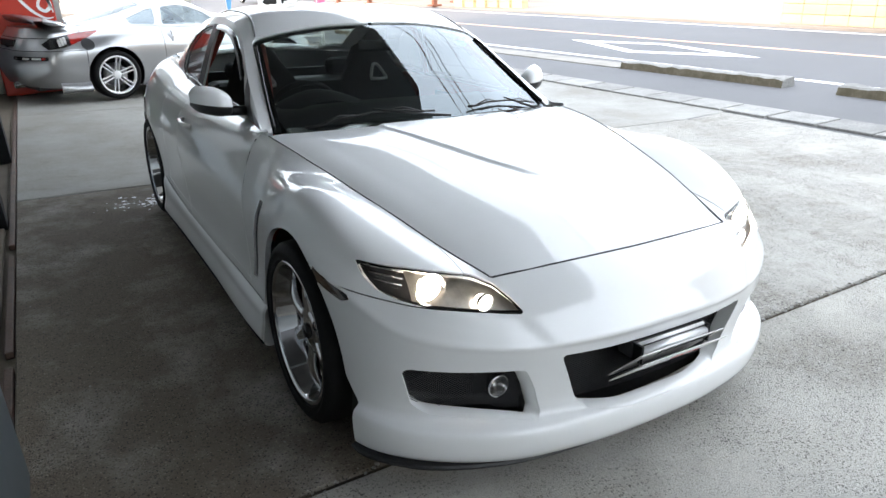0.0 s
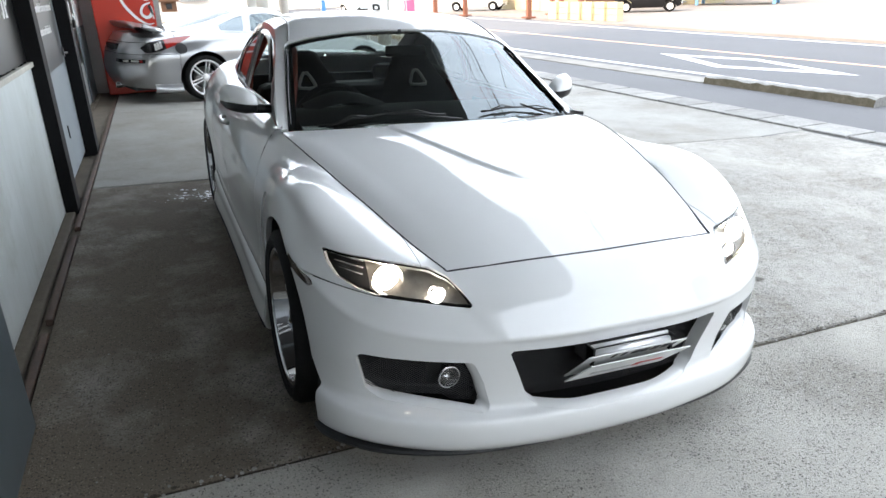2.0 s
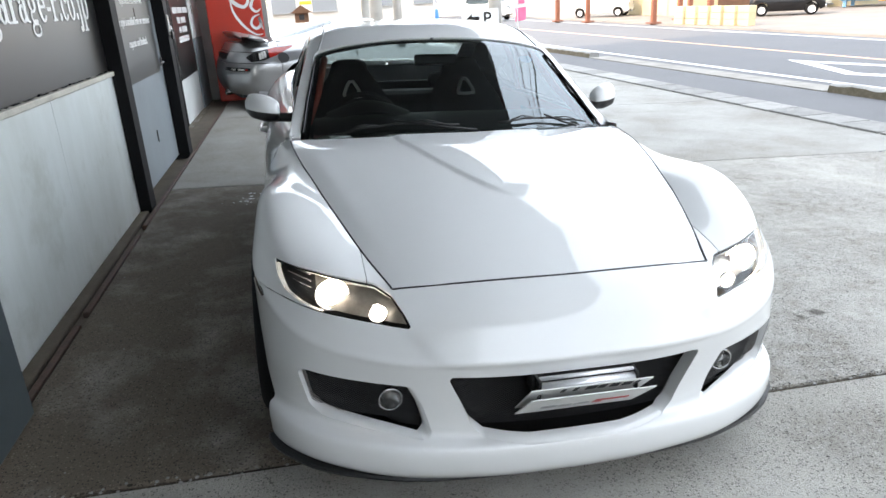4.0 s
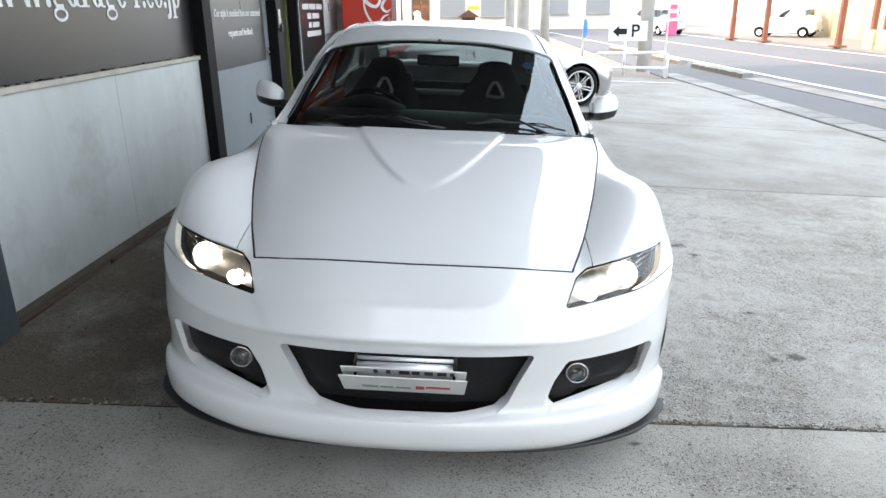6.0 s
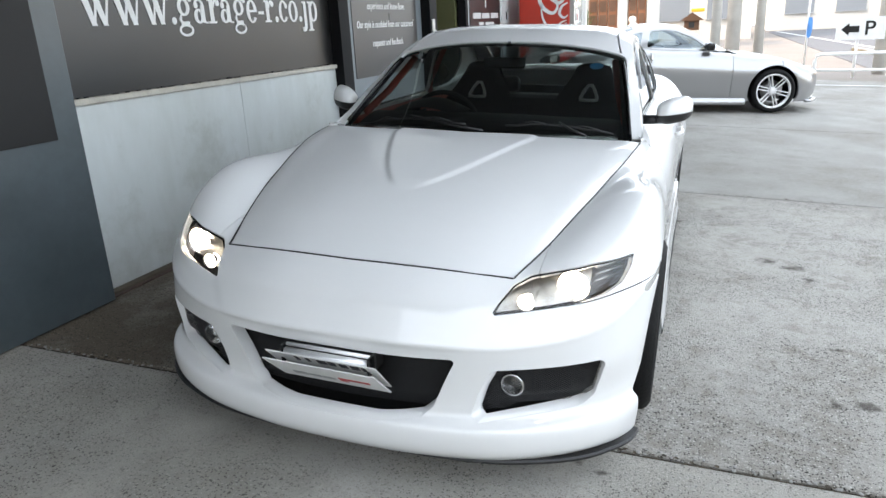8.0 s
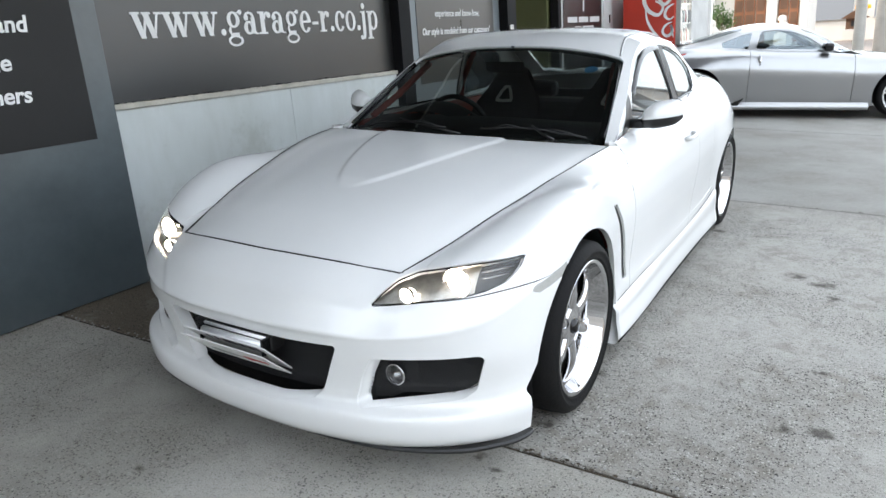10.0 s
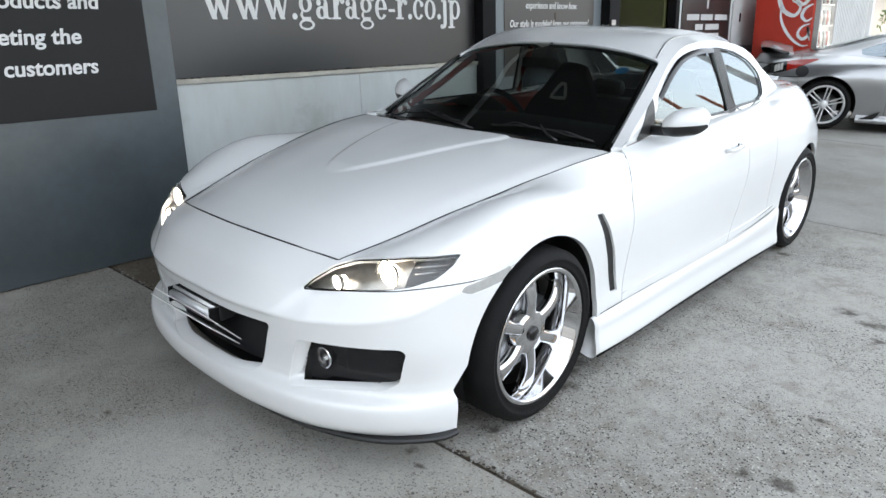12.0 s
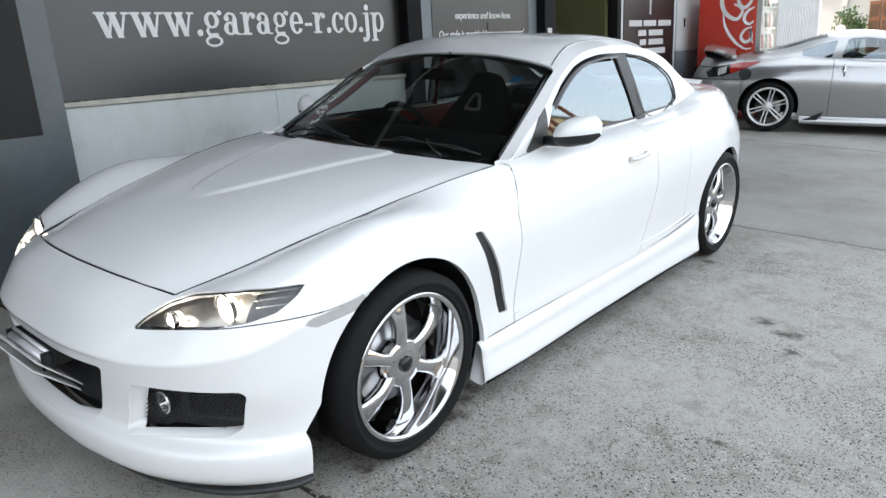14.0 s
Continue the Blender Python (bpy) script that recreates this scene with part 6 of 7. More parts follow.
ZTOP = [
    [(0, .55, .89), (.40, .60, .885), (.72, .80, .885)],
    [(0, .95, 1.10), (.38, .98, 1.09), (.64, 1.07, 1.06)],
    [(0, 1.25, 1.225), (.36, 1.26, 1.215), (.60, 1.30, 1.165)],
    [(0, 1.55, 1.272), (.34, 1.55, 1.262), (.575, 1.56, 1.210)],
    [(0, 2.0, 1.235), (.34, 2.0, 1.225), (.545, 2.0, 1.165)],
    [(0, 2.55, 1.085), (.33, 2.55, 1.080), (.52, 2.52, 1.030)],
    [(0, 3.15, .940), (.36, 3.12, .940), (.565, 3.0, .942)],
]
ZHOOD = [
    [(0, -.80, .62), (.22, -.79, .62), (.40, -.75, .62), (.60, -.52, .67)],
    [(0, -.35, .75), (.25, -.34, .75), (.48, -.30, .745), (.64, -.28, .732)],
    [(0, .15, .845), (.28, .15, .845), (.52, .12, .83), (.68, .10, .79)],
    [(0, .58, .885), (.30, .60, .882), (.56, .58, .872), (.72, .50, .84)],
]
turn_z = Matrix.Rotation(radians(107), 4, "Z") @ Matrix.Scale(0.968, 4)
foot = Vector((0.85, 10.07, 0.0)) - turn_z @ Vector((-0.90, 2.65, 0))
zed = tagged(new("silver_coupe"), "silver sports coupe with a rear wing, parked across the bay", "car")
zed.matrix_world = Matrix.Translation((foot.x, foot.y, ground_z(foot.x))) @ Matrix.Rotation(math.atan(SLOPE), 4, "Y") @ turn_z
zs = grid(ZSHELL, 300, 140)
zs = (zs[0], [tuple(reversed(q)) for q in zs[1]])
for yc in (0.0, 2.65):
    zs = clip(zs, lambda v, yc=yc: np.hypot(v[:, 1] - yc, v[:, 2] - 0.33) - 0.365)
zt = grid(ZTOP, 90, 30)
zt = (zt[0], [tuple(reversed(q)) for q in zt[1]])
zh = grid(ZHOOD, 50, 30)
zh = (zh[0], [tuple(reversed(q)) for q in zh[1]])
TAIL = rounded([(2.80, .892), (3.05, .868), (3.36, .815), (3.46, .745), (3.42, .690), (3.24, .715), (3.02, .79)], 0.008)
FRONTL = rounded([(-.62, .64), (-.30, .735), (-.22, .72), (-.45, .585), (-.62, .55)], 0.01)
tl = lambda v: np.where(v[:, 0] > 0.45, TAIL(v[:, 1], v[:, 2]), 1)
fl = lambda v: np.where(v[:, 0] > 0.4, FRONTL(v[:, 1], v[:, 2]), 1)
body = clip(clip(zs, tl), fl)
cuts = (-9, -0.10, 0.62, 1.95, 3.0, 9)
for side_sign, mir in ((1, lambda q: q), (-1, mirrored)):
    for name, a, b in zip(("front_bumper", "front_fender", "door", "rear_fender", "rear_bumper"), cuts, cuts[1:]):
        piece = clip(body, lambda v: np.minimum(v[:, 1] - a - 0.003, b - 0.003 - v[:, 1]))
        sheet_part(name, mir(rimmed(piece, 0.02, only=lambda v: v[:, 0] > 1e-3)), SILVER, zed)
    t_ = clip(zs, lambda v: -tl(v) + 0.002)
    red = clip(t_, lambda v: 3.16 - v[:, 1])
    white = clip(t_, lambda v: v[:, 1] - 3.16)
    lamp = sheet_part("tail_lamp", mir((red[0] - np.array([.004, 0, 0]), red[1])), REDLENS, zed, "red tail lamp")
    sheet_part("clear_lens", mir((white[0] - np.array([.004, 0, 0]), white[1])), TRIM, lamp)
    for k in range(3):
        m_ = clip(zs, lambda v: -np.maximum(np.abs(v[:, 1] - 3.22 - 0.035 * k) - 0.016, np.abs(v[:, 2] - 0.785 + 0.012 * k) - 0.045))
        m_ = clip(m_, lambda v: v[:, 0] - 0.45)
        sheet_part("lamp_cell", mir((m_[0] + np.array([.002, 0, 0]), m_[1])), FROST, lamp)
    f_ = clip(zs, lambda v: -fl(v) + 0.002)
    sheet_part("head_lamp", mir((f_[0] - np.array([.004, 0, 0]), f_[1])), FROST, zed)
    # glass house
    zr = hermite([r[-1] for r in ZTOP], 60, 0)
    zb = hermite([(.72, .80, .878), ZSHELL[7][0], ZSHELL[8][0], ZSHELL[9][0], (.57, 2.99, .943)], 60, 0)
    side_net = hermite(np.stack([zb, zb + (zr - zb) * 0.5 + np.array([.015, 0, 0]), zr], 1), 24, 1)
    gq = (side_net.reshape(-1, 3), [(i * 24 + j, (i + 1) * 24 + j, (i + 1) * 24 + j + 1, i * 24 + j + 1) for i in range(59) for j in range(23)])
    ZW1 = rounded([(.98, .925), (1.20, 1.075), (1.42, 1.158), (1.60, 1.178), (1.80, 1.162), (1.86, .950)], 0.008)
    ZW2 = rounded([(1.93, 1.142), (2.04, 1.120), (2.31, 1.020), (2.30, .965), (1.98, .950)], 0.008)
    w1 = lambda v: ZW1(v[:, 1], v[:, 2])
    w2 = lambda v: ZW2(v[:, 1], v[:, 2])
    sheet_part("side_frame", mir(rimmed(clip(clip(gq, w1), w2), 0.015)), SILVER, zed)
    for nm, w_ in (("side_window", w1), ("quarter_window", w2)):
        g_ = clip(gq, lambda v: -w_(v) + 0.003)
        sheet_part(nm, mir((g_[0] - np.array([.005, 0, 0]), g_[1])), PALEGLASS if nm == "side_window" else SIDEGLASS, zed)
    for y in (0.0, 2.65):
        sports_wheel(zed, (0.79 * side_sign, y, 0.325), side_sign, 0.3 + y, "alloy")
        v, f = [], []
        for i in range(25):
            a = math.pi * (i / 24) * 1.2 - 0.1 * math.pi
            for x in (0.50, 0.875):
                v.append((x * side_sign, y + 0.372 * math.cos(a), 0.33 + 0.372 * math.sin(a)))
        sheet_part("wheel_well", (v, [(2 * i, 2 * i + 1, 2 * i + 3, 2 * i + 2) for i in range(24)] + [tuple(range(0, 50, 2))]), BLACK, zed)
    sheet_part("door_handle", mir(tube([(.880, 1.83, .86), (.905, 1.83, .85), (.910, 1.82, .77), (.893, 1.82, .73)], 0.014, 8)), CHROME, zed, "upright bright handle")
    sheet_part("side_skirt", mir(grid([[(.875, y, .22), (.905, y, .19), (.91, y, .125), (.85, y, .115)] for y in (.40, .9, 1.7, 2.26)], 20, 10)), SILVER, zed)
    if side_sign < 0:
        lid = clip(zs, lambda v: np.where(v[:, 0] > 0.4, 0.072 - np.hypot((v[:, 1] - 2.965) * 0.92, v[:, 2] - 0.735), -1.0))
        sheet_part("fuel_cap", mir((lid[0] + np.array([.004, .001, .001]), lid[1])), SMOKE, zed, "round dark fuel lid")
    else:
        ring = lathe([(-.016, .03), (-.012, .026), (-.011, 0)], 24)
        sheet_part("side_badge", ([(x + .892, y + .52, z + .76) for x, y, z in ring[0]], ring[1]), CHROME, zed)
    bm = bmesh.new()
    box(bm, (min(.74 * side_sign, .93 * side_sign), .92, .90), (max(.74 * side_sign, .93 * side_sign), 1.04, 1.01), 0.03)
    part("door_mirror", bm, TRIM, zed, "dark door mirror")
bothz = lambda q: joined(q, mirrored(q))
sheet_part("bonnet", bothz(zh), SILVER, zed)
ZWS = rounded([(-.58, .58), (.58, .58), (.66, .78), (.55, 1.26), (-.55, 1.26), (-.66, .78)], 0.02)
ZRS = rounded([(-.44, 2.06), (.44, 2.06), (.44, 2.90), (-.44, 2.90)], 0.02)
zw, zrw = (lambda v: ZWS(v[:, 0], v[:, 1])), (lambda v: ZRS(v[:, 0], v[:, 1]))
sheet_part("roof", bothz(clip(clip(zt, zw), zrw)), SILVER, zed)
for nm, w_ in (("windscreen", zw), ("rear_window", zrw)):
    g_ = bothz(clip(zt, lambda v: -w_(v)))
    sheet_part(nm, (g_[0] - np.array([0, 0, .006]), g_[1]), WINDOW, zed)
sheet_part("tail_deck", grid([[(-.575, 3.0, .942), (0, 3.10, .945), (.575, 3.0, .942)], [(-.56, 3.26, .937), (0, 3.36, .938), (.56, 3.26, .937)], [(-.45, 3.46, .930), (0, 3.53, .930), (.45, 3.46, .930)]], 10, 20), SILVER, zed)
wing_rows = ((3.14, 1.015), (3.26, 1.046), (3.54, 1.060), (3.52, 1.034), (3.18, 1.002))
wing = sheet_part("rear_wing", grid([[(x, y - 0.06 * abs(x) ** 2, z - 0.06 * (abs(x) / 0.7) ** 3) for x in (-.70, -.5, -.25, 0, .25, .5, .70)] for y, z in wing_rows], 24, 30), SILVER, zed, "silver rear wing")
for s in (1, -1):
    sheet_part("wing_foot", tube([(.55 * s, 3.12, .93), (.60 * s, 3.24, .972), (.63 * s, 3.38, 1.025)], 0.034, 8), SILVER, wing)
bm = bmesh.new()
box(bm, (-.27, 3.60, .615), (.27, 3.655, .79), 0.01)
part("plate_recess", bm, TRIM, zed)
for mir in (lambda q: q, mirrored):
    at_tail = lambda v: np.minimum(v[:, 1] - 3.06, v[:, 0] - 0.30)
    slot = clip(clip(zs, at_tail), lambda v: np.minimum(0.024 - np.abs(v[:, 2] - 0.575), 0.80 - v[:, 0]))
    slot_part = sheet_part("reflector_slot", mir((slot[0] + np.array([.003, .004, 0]), slot[1])), TRIM, zed, "black reflector slot")
    for x0, x1, mt in ((.50, .60, FROST), (.63, .735, FROST), (.74, .775, REDLENS)):
        cell = clip(clip(zs, at_tail), lambda v: np.minimum(0.014 - np.abs(v[:, 2] - 0.575), np.minimum(v[:, 0] - x0, x1 - v[:, 0])))
        sheet_part("reflector_cell", mir((cell[0] + np.array([.006, .007, 0]), cell[1])), mt, slot_part)
    seam_line = clip(clip(zs, lambda v: v[:, 1] - 2.98), lambda v: 0.0035 - np.abs(v[:, 2] - 0.665))
    sheet_part("bumper_gap", mir((seam_line[0] + np.array([.002, .002, 0]), seam_line[1])), TRIM, zed)
    lid_gap = clip(clip(zs, lambda v: v[:, 1] - 3.30), lambda v: 0.0035 - np.abs(v[:, 2] - 0.815))
    sheet_part("hatch_gap", mir((lid_gap[0] + np.array([.002, .003, 0]), lid_gap[1])), TRIM, zed)
    fin = [(.915, 2.24, .165), (.915, 1.99, .275), (.915, 2.06, .175)]
    sheet_part("sill_vent", mir((fin + [(.85, y_, z_) for _, y_, z_ in fin], [(0, 1, 2), (5, 4, 3), (0, 3, 4, 1), (1, 4, 5, 2), (2, 5, 3, 0)])), TRIM, zed, "black sill vent", smooth=False)
    rear_spat = grid([[(.866, y_, .27), (.890, y_, .235), (.905 + o_, y_, .16), (.85, y_, .14)] for y_, o_ in ((3.00, .0), (3.12, .0), (3.26, -.01), (3.36, -.02))], 14, 12)
    sheet_part("rear_spat", mir((rear_spat[0] - np.array([.045, 0, 0]) * ((rear_spat[0][:, 1:2] - 3.0) / 0.36), rear_spat[1])), SILVER, zed)
    sheet_part("front_lip", mir(tube([(0, -.865, .165), (.43, -.815, .165), (.72, -.63, .165), (.80, -.52, .175)], 0.024, 8)), SILVER, zed)
    sheet_part("exhaust_tip", mir(lathe([(3.50, .040), (3.66, .045), (3.66, .038), (3.52, .034)], 20, "y")), CHROME, zed).location = (0.0, 0.0, 0.20)
boxed("underbody", (-.80, .40, .15), (.80, 2.25, .30), BLACK, zed)
boxed("tail_underbody", (-.55, 3.05, .16), (.55, 3.54, .45), BLACK, zed)
boxed("nose_underbody", (-.5, -.7, .17), (.5, .5, .5), BLACK, zed)
boxed("seats", (-.60, 1.55, .45), (.60, 1.75, .98), LEATHER, zed, bevel=0.08)
boxed("dashboard", (-.62, .85, .55), (.62, 1.1, .87), LEATHER, zed, bevel=0.04)

# ---- street and yard beyond ----
HOUSEWALL = material("brown_house_render", (0.26, 0.235, 0.20), 0.85, vary=0.3, scale=0.6)
CREAM = material("cream_wall", (0.52, 0.43, 0.27), 0.8, vary=0.25, scale=1.0)
TIMBER = material("orange_brown_timber", (0.26, 0.10, 0.04), 0.6, vary=0.4, scale=3)
BROWNS = material("brown_timber", (0.13, 0.062, 0.032), 0.7, vary=0.4, scale=3)
RUST = material("rusty_orange_steel", (0.21, 0.075, 0.04), 0.7, vary=0.4, scale=4)
YELLOW = material("orange_yellow_wall", (0.85, 0.42, 0.03), 0.6, vary=0.15, scale=1)
SKYBLUE = material("light_blue_paint", (0.11, 0.27, 0.45), 0.55, vary=0.2, scale=2)
PALE = material("pale_render", (0.60, 0.57, 0.52), 0.85, vary=0.2, scale=0.4)
CONC2 = material("grey_pole_concrete", (0.62, 0.60, 0.56), 0.85, vary=0.3, scale=3)
PINK = material("pink_cloth", (0.75, 0.15, 0.28), 0.7)
BLUECLOTH = material("blue_cloth", (0.08, 0.28, 0.65), 0.7)
LEAF = material("leaves", (0.06, 0.12, 0.03), 0.6, vary=0.5, scale=6)
ROAD_Z = ground_z(8)

# parking notice on a rail, and guard rail
rail_ob = tagged(new("guard_rail"), "white tubular guard rail at the forecourt edge", "railing")
a, b = Vector((4.55, 17.0, -0.155)), Vector((6.36, 17.24, -0.25))
u_ = (b - a).normalized() * 0.12
sheet_part("rail_loop", tube([a, a + Vector((0, 0, .40)), a + u_ * 0.3 + Vector((0, 0, .49)), a + u_ + Vector((0, 0, .53)), b - u_ + Vector((0, 0, .60)), b - u_ * 0.3 + Vector((0, 0, .56)), b + Vector((0, 0, .48)), b], 0.036, 12), WHITE, rail_ob)
sheet_part("rail_bar", tube([a + Vector((0, 0, .19)), b + Vector((0, 0, .24))], 0.03, 10), WHITE, rail_ob)
ground_poly("bay_line", ((4.3, 15.55), (6.2, 15.75), (6.2, 15.87), (4.3, 15.67)), LINE, 0.004, 0.003, forecourt, "worn white bay line")
psign = tagged(new("parking_sign"), "white parking sign with a black arrow and letter", "sign")
face = Matrix.Translation((5.44, 17.9, 0.64)) @ Matrix.Rotation(radians(-8), 4, "Z") @ Matrix.Scale(0.85, 4)
boxed("board", (-.50, 0, -.04), (.62, .03, .52), WHITE, psign, "white board", 0.004).matrix_local = face
bm = bmesh.new()
pts = [(-.38, .23), (-.20, .39), (-.20, .31), (.03, .31), (.03, .15), (-.20, .15), (-.20, .07)]
bm.faces.new([bm.verts.new((x, -.004, z)) for x, z in pts][::-1])
part("arrow", bm, TRIM, psign).matrix_local = face
pm = text("P", 0.50, Matrix(((1, 0, 0, 0.14), (0, 0, -1, -.004), (0, 1, 0, 0.08), (0, 0, 0, 1))), TRIM, psign, "letter")
pm.matrix_local = face
sheet_part("sign_post", tube([(5.46, 17.97, -0.22), (5.46, 17.97, 0.70)], 0.03, 8), WHITE, psign)


def utility_pole(x, y, r, h=9.0):
    p = tagged(new("utility_pole"), "grey concrete utility pole", "pole", "utility poles")
    z = ground_z(x) - 0.05
    sheet_part("shaft", tube([(x, y, z), (x, y, z + h)], r, 16, taper=0.7), CONC2, p)
    bm = bmesh.new()
    box(bm, (x - .9, y - .05, z + h - .9), (x + .9, y + .05, z + h - .8), 0.01)
    part("cross_arm", bm, STEEL, p)
    return p


for x, y, r in ((6.2, 19.0, 0.19), (2.5, 17.3, 0.11), (2.9, 18.6, 0.17), (3.5, 18.9, 0.12), (17.2, 6.0, 0.18)):
    utility_pole(x, y, r)

# overhead cables
for k, (z, x) in enumerate(((6.6, 5.6), (6.35, 5.75), (5.8, 5.5), (7.4, 6.2), (5.5, 6.4), (6.0, 5.7), (7.0, 5.9))):
    pts = [(x + 0.02 * (y - 5), y, z - 0.5 * math.sin(math.pi * (y + 25) / 60)) for y in np.linspace(-25, 35, 25)]
    tagged(sheet_part("overhead_cable", tube(pts, 0.013, 6), TRIM), "black overhead cable across the sky", "cable", "overhead cables")

flag = tagged(new("banner"), "small blue cloth tied to a white pole", "banner")
sheet_part("banner_pole", tube([(4.6, 19.4, -.2), (4.6, 19.4, 2.2)], 0.025, 8), WHITE, flag)
sheet_part("cloth", grid([[(4.60, 19.38, .62), (4.66, 19.3, .66)], [(4.58, 19.36, .85), (4.70, 19.34, .85)], [(4.59, 19.3, 1.0), (4.70, 19.38, 1.0)], [(4.6, 19.38, 1.12), (4.68, 19.34, 1.12)]], 12, 4), BLUECLOTH, flag)
flag2 = tagged(new("banner"), "pink and white banner on a pole by the road", "banner")
sheet_part("banner_pole", tube([(6.36, 17.5, -.25), (6.36, 17.5, 2.2)], 0.02, 8), WHITE, flag2)
sheet_part("cloth", grid([[(6.30, 17.5, .74), (6.58, 17.5, .76)], [(6.32, 17.48, .9), (6.60, 17.52, .9)], [(6.31, 17.5, 1.06), (6.59, 17.5, 1.08)]], 8, 4), PINK, flag2)
sheet_part("upper_cloth", grid([[(6.31, 17.5, 1.064), (6.59, 17.5, 1.084)], [(6.34, 17.47, 1.4), (6.62, 17.53, 1.4)], [(6.32, 17.5, 2.0), (6.58, 17.5, 2.0)]], 10, 4), WHITE, flag2, "white upper part")
for z0 in (1.16, 1.36, 1.60):
    boxed("print_bar", (6.38, 17.44, z0), (6.54, 17.455, z0 + .10), PINK, flag2, bevel=0.002)

# low block wall, skip, small cars, timber posts across the road
block = tagged(new("block_wall"), "low cream block wall at the yard corner", "wall")
for k in range(6):
    for j in range(3):
        boxed("block", (16.55 + 0.12 * k, 27.3 - 0.72 * k, ROAD_Z + .05 + .24 * j), (16.85 + 0.12 * k, 28.0 - 0.72 * k, ROAD_Z + .28 + .24 * j), CREAM, block, bevel=0.01)
block2 = tagged(new("block_wall"), "low yellowish block wall beside the yard gate", "wall")
for k in range(9):
    for j in range(3):
        boxed("block", (16.75, 11.9 - 0.6 * k - .59, ROAD_Z + .05 + .24 * j), (17.0, 11.9 - 0.6 * k, ROAD_Z + .28 + .24 * j), CREAM, block2, bevel=0.012)

skip = tagged(new("waste_skip"), "light blue steel waste skip on the yard", "skip")
sk = Matrix.Translation((29.97, 30.9, ROAD_Z + .06)) @ Matrix.Rotation(radians(-52), 4, "Z") @ Matrix.Diagonal((0.81, 1, 1, 1))
for nm, lo, hi in (("side_wall", (-2.6, -1.1, .35), (2.6, -1.02, 1.85)), ("side_wall", (-2.6, 1.02, .35), (2.6, 1.1, 1.85)), ("end_wall", (-2.68, -1.1, .35), (-2.6, 1.1, 1.85)), ("end_wall", (2.6, -1.1, .35), (2.68, 1.1, 1.85)), ("floor_plate", (-2.6, -1.02, .3), (2.6, 1.02, .4)), ("rim_bar", (-2.72, -1.16, 1.8), (2.72, -1.04, 1.92)), ("rib", (-2.66, -1.16, 1.25), (2.66, -1.1, 1.33)), ("rib", (-2.66, -1.16, .8), (2.66, -1.1, .88)), ("skid", (-2.5, -1.0, 0), (-2.3, -.8, .3)), ("skid", (2.3, -1.0, 0), (2.5, -.8, .3)), ("skid", (2.3, .8, 0), (2.5, 1.0, .3)), ("skid", (-2.5, .8, 0), (-2.3, 1.0, .3))):
    boxed(nm, lo, hi, SKYBLUE, skip, bevel=0.02).matrix_local = sk


